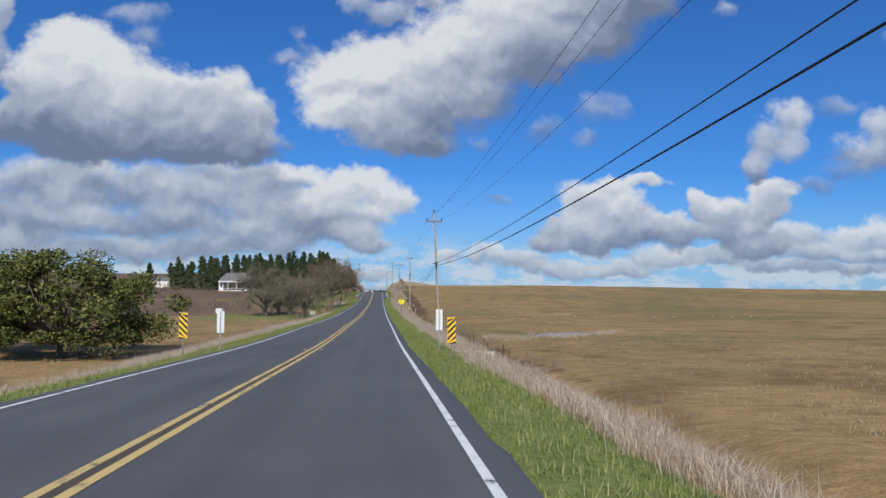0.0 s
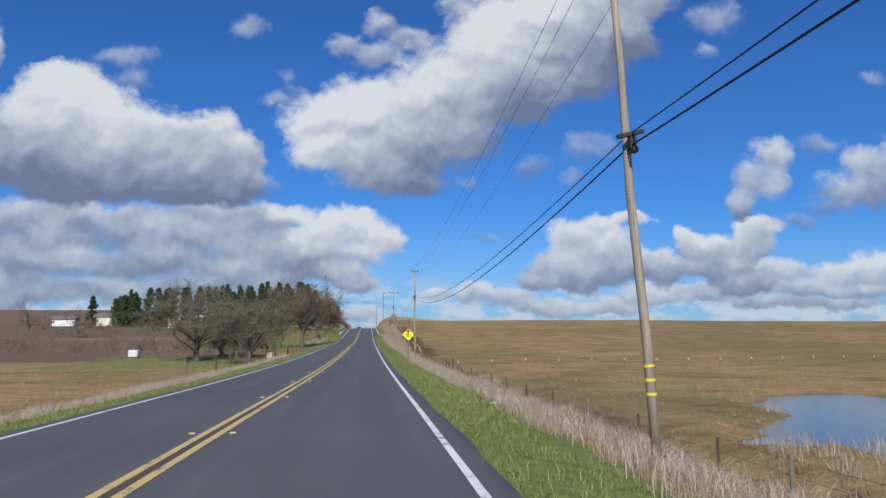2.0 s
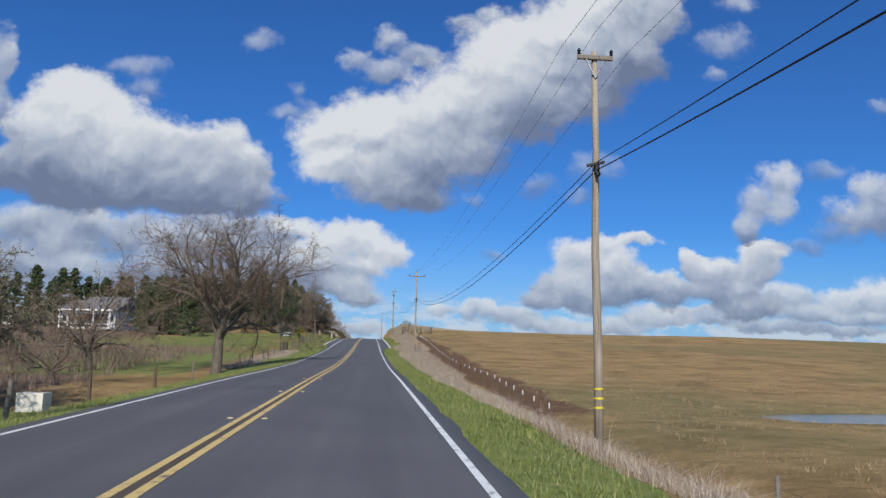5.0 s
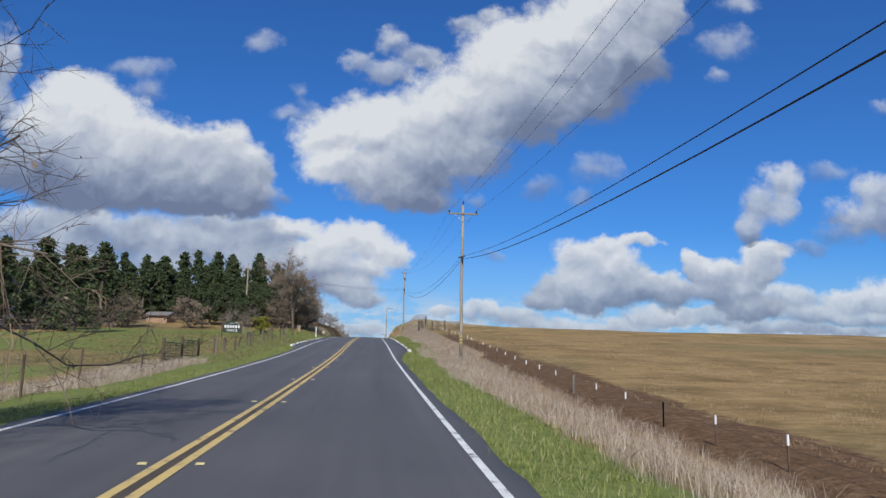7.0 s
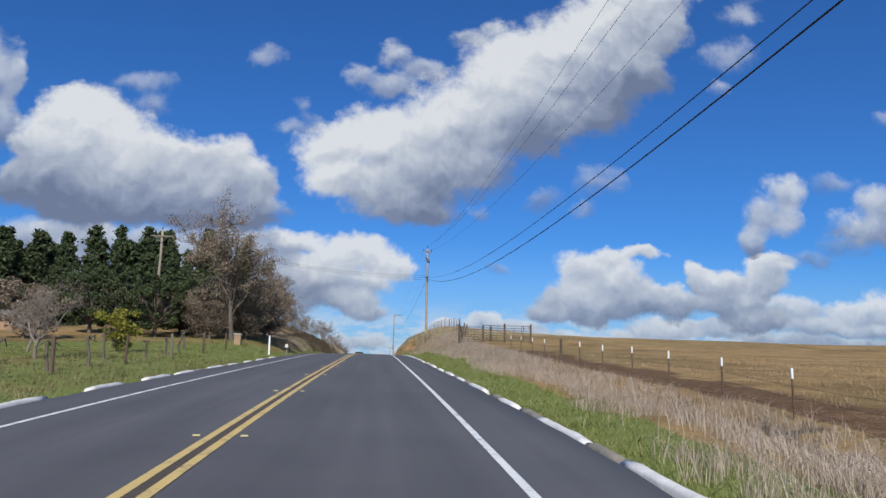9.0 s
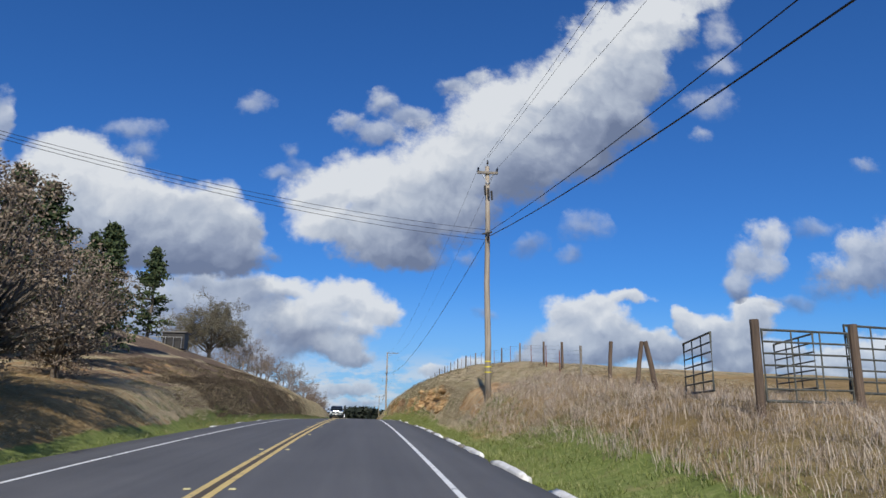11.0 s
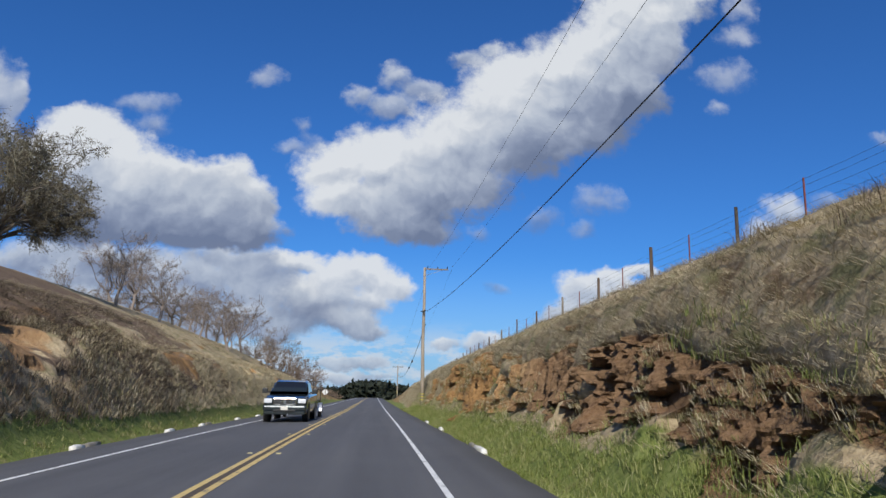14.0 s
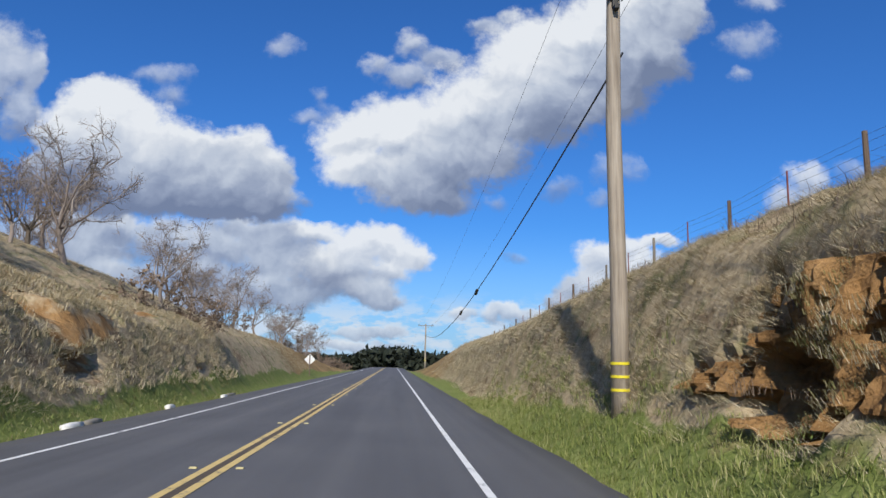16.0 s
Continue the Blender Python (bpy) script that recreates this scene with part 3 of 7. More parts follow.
def ground_z(x, y):
    x, y = np.broadcast_arrays(np.asarray(x, float), np.asarray(y, float))
    zr = road_z(y)
    cut = smooth(270, 312, y) * (1 - smooth(425, 475, y))
    # right of the road
    field = along(FIELD_R, y) - 0.012 * np.clip(x - 90, 0, 700) - 1.9 * smooth(13, 32, x) * smooth(290, 330, y) * (1 - smooth(430, 470, y)) + 0.9 * fractal(x / 60, y / 60) * smooth(14, 60, x)
    field = field - 0.35 * np.exp(-((x - 9.5) / 1.4) ** 2) * (1 - smooth(230, 265, y))
    field = field - 0.5 * pond_near(x, y) - 0.4 * pond_far(x, y) + 0.14 * pond_near(x + 0.9, y + 3.4) * (1 - pond_near(x, y))
    toe_r = zr - 0.14 - 0.14 * smooth(4.0, 5.2, x)
    plain = toe_r + (field - toe_r) * smooth(4.6, 10.0, x)
    face = 0.52 * smooth(6.3, 7.9, x) + 0.48 * (0.75 * np.clip((x - 6.8) / 5.7, 0, 1) + 0.25 * smooth(6.6, 12.5, x))
    rise = 0.95 * smooth(5.3, 6.8, x) * smooth(300, 325, y) * (1 - smooth(405, 430, y))
    steep = toe_r + rise + (field - toe_r - rise) * face
    right = plain + (steep - plain) * cut
    # left of the road
    a = -x
    hill = along(FIELD_L, y) + 0.9 * fractal(x / 50 + 9, y / 50) * smooth(14, 60, a)
    hill = hill + smooth(9, 26, a) * 4.6 * smooth(300, 350, y) * (1 - smooth(430, 520, y))
    hill = hill + smooth(16, 60, a) * 0.7 * smooth(200, 250, y) * (1 - smooth(300, 340, y)) - smooth(24, 70, a) * 2.6 * smooth(262, 310, y) * (1 - smooth(330, 360, y))
    toe_l = zr - 0.14 - 0.14 * smooth(3.8, 5.0, a)
    low = toe_l + (hill - toe_l) * smooth(4.6, 9.5, a)
    side = toe_l + (hill - toe_l) * (0.60 * smooth(5.0, 7.6, a) + 0.40 * smooth(6.5, 14.0, a))
    left = low + (side - low) * cut
    z = np.where(x > 0, right, left)
    z = z + 0.10 * fractal(x / 2.3, y / 2.3) * smooth(4.5, 7, np.abs(x)) + 0.05 * fractal(x / 0.6, y / 0.6, 0, 3) * smooth(4.4, 5.2, np.abs(x))
    z = z + 0.30 * fractal(y / 1.1 + 7, x / 0.9, 0, 3, 0.55) * smooth(300, 320, y) * (1 - smooth(420, 440, y)) * smooth(5.6, 6.6, np.abs(x)) * (1 - smooth(11, 14, np.abs(x)))
    under = zr - 0.25
    return np.where((x > edge_l(y) + 0.1) & (x < edge_r(y) - 0.1), under, z)


def mesh_object(name, verts, faces, mat, parent=None, label="", smooth_shade=False, category="", group="", kind=""):
    """faces: a list of index tuples, an array of them, or a list of such arrays."""
    data = bpy.data.meshes.new(name)
    if isinstance(verts, np.ndarray):
        chunks = [faces] if isinstance(faces, np.ndarray) else faces
        if not isinstance(chunks[0], np.ndarray):
            sizes, flat = np.array([len(f) for f in chunks]), np.array([i for f in chunks for i in f])
        else:
            sizes = np.concatenate([np.full(len(c), c.shape[1]) for c in chunks])
            flat = np.concatenate([c.ravel() for c in chunks])
        data.vertices.add(len(verts))
        data.vertices.foreach_set("co", np.ascontiguousarray(verts, np.float32).ravel())
        data.loops.add(len(flat))
        data.loops.foreach_set("vertex_index", flat.astype(np.int32))
        data.polygons.add(len(sizes))
        data.polygons.foreach_set("loop_start", (np.cumsum(sizes) - sizes).astype(np.int32))
        data.update(calc_edges=True)
        data.shade_flat()
    else:
        data.from_pydata([tuple(v) for v in verts], [], faces)
    for m in (mat if isinstance(mat, (list, tuple)) else [mat]):
        data.materials.append(m)
    if smooth_shade:
        data.shade_smooth()
    ob = new(name, data)
    if parent:
        ob.parent = parent
    return tagged(ob, label, category, group, kind)


def grid_faces(rows, cols):
    k = np.arange(rows * cols).reshape(rows, cols)
    return np.stack([k[:-1, :-1], k[:-1, 1:], k[1:, 1:], k[1:, :-1]], -1).reshape(-1, 4)


# hollows under the ledges of the right-hand face: along the road, over the road, half width, half height
HOLLOWS = ((323.2, 1.25, 0.75, 0.30), (327.5, 1.34, 0.60, 0.38), (326.9, 0.45, 0.65, 0.24), (323.9, 1.6, 0.25, 0.16), (329.3, 1.76, 0.5, 0.12), (332.2, 1.41, 0.8, 0.27), (333.3, 0.57, 1.0, 0.2),
           (349.3, 0.5, 0.5, 0.27), (351.4, 0.9, 0.3, 0.2), (353.3, 1.2, 0.4, 0.13), (376.2, 2.15, 0.45, 0.62), (374.2, 1.74, 0.45, 0.28), (375.2, 0.92, 0.15, 0.6), (373.8, 1.3, 0.14, 0.3),
           (384.1, 1.49, 0.35, 0.62), (386.0, 1.9, 0.8, 0.2), (399.7, 1.25, 0.75, 0.5), (398.8, 0.95, 0.14, 0.4), (400.9, 1.95, 0.18, 0.45), (355.9, 2.0, 0.7, 0.13))
ROCK_TOP = ((300, 318, 330, 343, 348, 360, 372, 379, 388, 395, 400, 416), (2.1, 2.3, 2.4, 2.0, 1.7, 2.7, 2.9, 2.9, 2.5, 1.9, 2.5, 1.6))


def face_cover(y, rel):
    """Where the foot of the right-hand bank shows bare rock, 0 to 1."""
    patch = fractal(y / 9 + 3, rel / 2.4, 0, 3) + 0.5
    top = np.interp(y, ROCK_TOP[0], ROCK_TOP[1]) + 1.1 * fractal(y / 3 + 2, 1.0, 0, 4)
    stretch = np.zeros_like(y)
    shift = y + 3.0 * fractal(y / 2.2 + 4, rel / 0.8, 0, 3)
    for y0, y1, much in ((310, 317, 0.60), (317, 325, 0.60), (325, 328, 0.38), (328, 346, 0.70), (346, 357, 0.55), (358, 369, 0.62), (370.5, 379, 0.74), (378, 391, 0.58), (391, 397, 0.36), (397.8, 402.4, 0.66)):
        stretch = np.maximum(stretch, much * smooth(y0 - 1.5, y0 + 0.5, shift) * (1 - smooth(y1 - 0.5, y1 + 1.5, shift)))
    return (1 - smooth(top - 0.25, top + 0.35, rel)) * smooth(0.55 + 0.6 * fractal(y / 2 + 5, 2.0, 0, 3), 0.90 + 0.6 * fractal(y / 2 + 5, 2.0, 0, 3), rel) * smooth(0.92, 1.02, patch + stretch) * smooth(302, 308, y) * (1 - smooth(414, 434, y))


def rock_cover(x, y, z):
    """Where the cut banks show bare rock, 0 to 1."""
    rel = z - road_z(y)
    patch = fractal(y / 9 + 3, rel / 2.4, 0, 3) + 0.5
    right = smooth(5.75, 6.1, x) * face_cover(y, rel)
    upper = smooth(7.0, 7.6, x) * (1 - smooth(10.5, 11.5, x)) * smooth(0.64, 0.72, fractal(y / 4 + 30, x / 2.2, 0, 3) + 0.5) * smooth(312, 318, y) * (1 - smooth(345, 352, y))
    right = np.maximum(right, 0.5 * upper)
    left = smooth(5.8, 6.4, -x) * (1 - smooth(8.5, 10.0, -x)) * smooth(1.2, 1.8, rel) * smooth(0.70, 0.78, patch) * smooth(310, 330, y) * (1 - smooth(430, 450, y))
    crest = smooth(8.0, 8.8, -x) * (1 - smooth(11, 13, -x)) * smooth(0.60, 0.72, fractal(y / 5 + 8, x / 2.4, 0, 3) + 0.5) * smooth(320, 340, y) * (1 - smooth(430, 450, y)) * 0.45
    bare = smooth(7.5, 9, -x) * (1 - smooth(13, 17, -x)) * smooth(286, 296, y) * (1 - smooth(318, 330, y)) * 0.45
    scar = smooth(6.6, 7.2, x) * (1 - smooth(8.8, 9.4, x)) * smooth(296, 300, y) * (1 - smooth(304, 308, y))
    return np.clip(np.maximum.reduce([right, 0.55 * left, crest, bare, 0.6 * scar]), 0, 1)


def scarp_depth(x, y, rel):
    """Washed-out scarps under the turf of the left bank: deeper upwards, then back at the turf."""
    def scarp(line, tall, reach):
        return reach * smooth(line - tall, line - 0.06, rel) * (1 - smooth(line, line + 0.16, rel))
    along_cut = smooth(318, 330, y) * (1 - smooth(412, 432, y)) * (x < 0)
    gully = smooth(-0.10, 0.16, fractal(y / 1.4 + 31, rel / 3.0, 0, 3)) * (0.5 + 0.9 * value_noise(y / 0.55, rel / 1.6))
    crest_line = 3.55 + 1.2 * fractal(y / 9 + 2, 4.0, 0, 3) - 0.5 * smooth(335, 345, y) + 0.3 * smooth(370, 385, y)
    slot = scarp(crest_line, 1.1, 1.5) * smooth(-0.20, -0.02, fractal(y / 6 + 11, 3.0, 0, 3)) * gully
    return np.maximum(slot, scarp(1.95 + 1.4 * fractal(y / 6 + 40, 2.0, 0, 3), 0.7, 0.75) * smooth(0.10, 0.20, fractal(y / 4 + 17, 7.0, 0, 3)) * gully) * along_cut


def build_ground():
    near_r = np.concatenate([np.arange(3.5, 5.9, 0.16), np.arange(5.9, 8.7, 0.1), np.arange(8.7, 13.2, 0.3)])
    near_l = -np.concatenate([np.arange(3.3, 5.2, 0.15), np.arange(5.2, 9.4, 0.18), np.arange(9.4, 15.0, 0.32)])
    far = 15.2 * 1.13 ** np.arange(0, 42)
    xs = np.concatenate([-far[::-1], near_l[::-1], near_r, far[far > 15]])
    xs = np.unique(np.round(xs, 3))
    ys = np.concatenate([np.arange(-300, -20, 20), np.arange(-20, 272, 1.2), np.arange(272, 300, 0.5), np.arange(300, 318, 0.3), np.arange(318, 404, 0.2), np.arange(404, 432, 0.35), np.arange(432, 560, 2.0), 560 * 1.09 ** np.arange(0, 26)])
    X, Y = np.meshgrid(xs, ys)
    Z = ground_z(X, Y)
    rock = rock_cover(X, Y, Z)
    rel = Z - road_z(Y)
    # behind the rock face the earth draws back, and more behind its hollows
    push = 0.32 * face_cover(Y, rel) * (X > 5.5) * (X < 9)
    for hy, hz, wide, high in HOLLOWS:
        near = (np.abs(Y - hy) < 3) & (X > 5.5) & (X < 9)
        gap = np.hypot((Y[near] - hy) / (wide + 0.15), (rel[near] - hz) / (high + 0.15))
        push[near] = np.maximum(push[near], 1.5 * (1 - smooth(1.0, 1.35, gap)))
    slot = np.minimum(scarp_depth(X, Y, rel), 0.95)
    lump = 0.10 * fractal(Y / 1.1 + 3, rel / 0.8, 0, 4, 0.6) * (np.abs(X) > 5.9) * (np.abs(X) < 9) * smooth(300, 320, Y) * (1 - smooth(420, 440, Y)) * smooth(0.2, 0.6, rel)
    X = X + np.where(X > 0, 1, -1) * (push + lump) - slot
    rock = np.maximum(rock, 0.62 * smooth(0.08, 0.25, slot))
    verts = np.stack([X, Y, Z], -1).reshape(-1, 3)
    ob = mesh_object("ground", verts, grid_faces(len(ys), len(xs)), MAT_EARTH, smooth_shade=True, label="rolling ranch land with straw-coloured grass, cut banks and verges",
                     category="ground", kind="structure")
    a = np.abs(X)
    side_noise = 0.5 * fractal(X / 3, Y / 5, 0, 3)
    cut = smooth(280, 312, Y) * (1 - smooth(430, 475, Y))
    green = 1 - smooth(5.5, 6.4, a + side_noise)
    green = np.maximum(green, (X < 0) * (1 - cut) * smooth(205, 218, Y) * (1 - smooth(270, 282, Y + 0.6 * (a - 6))) * (1 - smooth(26, 46, a)) * (0.62 + 1.4 * side_noise + 0.4 * smooth(246, 256, Y)))
    green = np.maximum(green, (X < 0) * smooth(112, 120, Y) * (1 - smooth(146, 152, Y)) * smooth(7, 9, a) * (1 - smooth(26, 36, a)) * 0.9)
    green = np.maximum(green, (X < 0) * smooth(160, 172, Y) * (1 - smooth(200, 208, Y)) * smooth(9, 12, a) * (1 - smooth(26, 40, a)) * 0.6)
    green = np.maximum(green, (X > 0) * smooth(210, 226, Y) * (1 - smooth(282, 300, Y)) * (1 - smooth(6.7, 7.7, a + 1.4 * side_noise)))
    green = np.maximum(green, (X < 0) * smooth(146, 158, Y) * (1 - smooth(210, 220, Y)) * (1 - smooth(8.0, 9.6, a + 1.6 * side_noise)))
    green = np.maximum(green, cut * np.where(X > 0, 1 - smooth(6.1, 6.8, a + side_noise), 1 - smooth(5.4, 5.9, a)))
    inner = 10.0 + 0.9 * smooth(215, 232, Y)
    soil = (X > 0) * smooth(inner, inner + 0.6, a + side_noise) * (1 - smooth(12.6, 13.6, a + 2 * side_noise)) * smooth(146, 156, Y) * (1 - smooth(262, 275, Y))
    soil = np.maximum(soil, (X > 0) * smooth(9.2, 9.8, a) * (1 - smooth(10.8, 12, a + side_noise)) * smooth(20, 30, Y) * (1 - smooth(120, 150, Y)) * (0.42 + 0.9 * side_noise))
    brush = (X < 0) * smooth(13, 18, a) * smooth(140, 156, Y + 0.25 * a) * (1 - smooth(196, 212, Y)) + (X < 0) * smooth(26, 44, a) * smooth(196, 230, Y) + (X < 0) * smooth(60, 90, a) * smooth(80, 120, Y)
    brush = brush + (X < 0) * cut * smooth(5.9, 6.6, a) * (1 - smooth(18, 28, a)) * (1 - smooth(385, 400, Y)) * smooth(-0.22, -0.05, fractal(Y / 6 + 21, X / 2.2, 0, 3))
    bank = cut * (1 - smooth(40, 80, a))
    corner = rock.ravel() > 0.4
    flat = corner[grid_faces(len(ys), len(xs))].any(1)
    ob.data.polygons.foreach_set("use_smooth", ~flat)
    for name, value in (("cover_green", green), ("cover_soil", soil), ("cover_brush", brush), ("cover_bank", bank), ("cover_rock", rock)):
        layer = ob.data.attributes.new(name, "FLOAT", "POINT")
        layer.data.foreach_set("value", np.clip(value, 0, 1).astype(np.float32).ravel())
    return ob


ground = build_ground()


def build_rock_face():
    """The bare rock at the foot of the right-hand bank: beds and ledges first, a washed and fluted face further on."""
    ys, hs = np.arange(303, 417, 0.065), np.arange(0.04, 3.9, 0.05)
    Y, H = np.meshgrid(ys, hs)
    probe = np.arange(5.0, 9.6, 0.04)
    foot = np.empty_like(Y)
    PX, PY = np.meshgrid(probe, ys)
    slope = np.maximum.accumulate(ground_z(PX, PY) - road_z(PY), axis=1)
    H = np.minimum(H, slope[:, -1][None, :] - 0.45)
    for k in range(len(ys)):
        foot[:, k] = np.interp(H[:, k], slope[k], probe)
    bare = face_cover(Y, H)
    tilt = H + 0.35 * fractal(Y / 5, 2.0, 0, 3) + 0.26 * fractal(Y / 0.6, H / 0.4, 0, 3)

    def blocks(high, wide, seed):
        bed = np.floor(tilt / high + 0.4 * seed)
        return hashed(bed, np.floor(Y / wide + hashed(bed, 3, seed) * 5 + 0.5 * fractal(Y / 1.5, H, 0, 2)), seed) - 0.5

    def ledge(high, seed):
        w = tilt / high + seed
        return (w - np.floor(w)) * (0.3 + hashed(np.floor(w), np.floor(Y / 1.7 + 3 * hashed(np.floor(w), 1, seed)), seed))
    def pits(wide, high, chance, seed):
        """Round pockets weathered out of the beds."""
        u, v = Y / wide + 0.5 * fractal(Y / 0.7 + seed, H / 0.5, 0, 2), tilt / high
        deep = np.zeros_like(Y)
        for a in (-1, 0, 1):
            for b in (-1, 0, 1):
                i, j = np.floor(u) + a, np.floor(v) + b
                size = 0.25 + 0.4 * hashed(i, j, seed + 3)
                gap = np.hypot(u - i - hashed(i, j, seed + 1), v - j - hashed(i, j, seed + 2)) / size
                deep = np.maximum(deep, (hashed(i, j, seed) < chance) * (1 - smooth(0.55, 1.0, gap)))
        return deep
    early = 1 - smooth(356, 361, Y)
    rough = 0.13 * fractal(Y / 0.35, H / 0.22, 0, 4, 0.7) * early + 0.13 * fractal(Y / 0.24, H / 0.6, 0, 4, 0.65) * (1 - early)
    bedded = 0.03 * ledge(0.34, 1.0) + 0.02 * ledge(0.15, 2.0) + 0.08 * blocks(0.30, 0.45, 1.0) + 0.07 * blocks(0.17, 0.24, 2.0) + 0.06 * blocks(0.09, 0.13, 3.0)
    bedded = bedded - 0.42 * pits(0.50, 0.26, 0.40, 5.0) - 0.20 * pits(0.24, 0.14, 0.5, 9.0)
    flute = 0.30 * fractal(Y / 0.55, H / 2.6, 0, 3, 0.6) - 0.28 * smooth(0.12, 0.22, fractal(Y / 0.45 + 20, H / 3.0, 0, 3))
    washed = flute + 0.4 * rough + 0.16 * (hashed(np.floor(Y / 0.30 + 0.9 * fractal(Y / 0.7, H / 0.6, 0, 2)), np.floor(H / 1.1 + 0.8 * fractal(Y / 0.5, H, 0, 2)), 7.0) - 0.5)
    washed = 0.85 * washed - 0.12 * pits(0.35, 0.8, 0.3, 15.0)
    brown = smooth(344, 349, Y) * (1 - smooth(356, 361, Y))
    late = smooth(344, 350, Y) * (1 - 0.6 * brown)
    bedded = bedded + 0.34 * fractal(Y / 0.7 + 13, H / 0.5, 0, 4, 0.55)
    out = 0.06 + bedded * (1 - late) + washed * late + rough + 0.3 * fractal(Y / 2.5, H / 1.2, 0, 2)
    ragged_y, ragged_h = Y + 0.4 * fractal(Y / 0.6, H / 0.4 + 5, 0, 3), H + 0.28 * fractal(Y / 0.5 + 9, H / 0.5, 0, 3)
    hole = 0.6 * smooth(0.17, 0.22, fractal(Y / 1.1 + 40, H / 0.45, 0, 3)) * smooth(0.2, 0.5, H)
    for hy, hz, wide, high in HOLLOWS:
        gap = np.hypot((ragged_y - hy) / wide, (ragged_h - hz) / high)
        hole = np.maximum(hole, 0.85 * (1 - smooth(0.72, 1.08, gap)))
        bare = np.maximum(bare, 1 - smooth(1.15, 1.5, gap))
    shown = smooth(0.25, 0.6, bare)
    X = foot - out * shown + 0.7 * (1 - shown) + hole
    verts = np.stack([X, Y, H + road_z(Y)], -1).reshape(-1, 3)
    ob = mesh_object("rock_face", verts, grid_faces(len(hs), len(ys))[:, ::-1], MAT_EARTH, label="crumbling orange sandstone ledges in the cut bank", category="rock", kind="structure")
    for name, value in (("cover_bank", np.ones_like(Y)), ("cover_rock", np.clip(bare * 2.4, 0, 1))):
        layer = ob.data.attributes.new(name, "FLOAT", "POINT")
        layer.data.foreach_set("value", value.astype(np.float32).ravel())
    # places on the rock where weeds have taken hold
    hold = (fractal(Y / 1.6 + 60, H / 0.9, 0, 3) > 0.10) & (shown > 0.5) & (H > 0.25) & (hole < 0.2)
    return np.stack([X[hold] - 0.02, Y[hold], (H + road_z(Y))[hold]], -1)


rock_holds = build_rock_face()


def strip(name, x0, x1, y0, y1, lift, mat, step=2.0, parent=None, label="", kind="", depth=0.0, cols=2, wobble=0.0):
    """A band that follows the road, lift above its face."""
    ys = np.arange(y0, y1 + 0.01, step)
    xs = np.linspace(x0, x1, cols)
    X, Y = np.meshgrid(xs, ys)
    if wobble:
        t = np.linspace(0, 1, cols)[None, :]
        X = edge_l(Y) * (1 - t) + edge_r(Y) * t
        X = X + wobble * (np.where(t > 0.5, 1, -1)) * (np.abs(t - 0.5) > 0.49) * fractal(Y / 1.3, X, 0, 3)
    Z = road_z(Y) - 0.02 * np.abs(X) + lift
    verts, faces = np.stack([X, Y, Z], -1).reshape(-1, 3), grid_faces(len(ys), cols).tolist()
    if depth:
        rows = len(ys)
        base = rows * cols
        low = np.stack([np.stack([X[:, 0] - 0.05, Y[:, 0], Z[:, 0] - depth], -1), np.stack([X[:, -1] + 0.05, Y[:, -1], Z[:, -1] - depth], -1)], 1).reshape(-1, 3)
        verts = np.concatenate([verts, low])
        for r in range(rows - 1):
            faces.append((base + 2 * r, r * cols, (r + 1) * cols, base + 2 * r + 2))
            faces.append((r * cols + cols - 1, base + 2 * r + 1, base + 2 * r + 3, (r + 1) * cols + cols - 1))
    return mesh_object(name, verts, faces, mat, parent, label, True, kind=kind)


road = strip("road", -3.6, 3.8, -60, 612, 0.0, MAT_ROAD, 1.0, None, "dark grey asphalt two-lane road with painted lines", "structure", 0.3, 15, 0.12)
tagged(road, category="road")
WHITE_R, WHITE_L = 3.40, -3.21
strip("edge_line", WHITE_R - 0.052, WHITE_R + 0.052, -40, 610, 0.006, MAT_WHITE_LINE, 2.0, road, "solid white edge line")
strip("edge_line", WHITE_L - 0.052, WHITE_L + 0.052, -40, 610, 0.006, MAT_WHITE_LINE, 2.0, road, "solid white edge line")
for x in (-0.115, 0.115):
    strip("centre_line", x - 0.055, x + 0.055, -40, 610, 0.006, MAT_YELLOW_LINE, 2.0, road, "solid yellow centre line")
strip("centre_gap", -0.058, 0.058, -40, 610, 0.005, speckled("brown_gap", (0.055, 0.040, 0.028), (0.09, 0.07, 0.05), 3.0, 0.85), 2.0, road, "dark brown strip between the yellow lines")


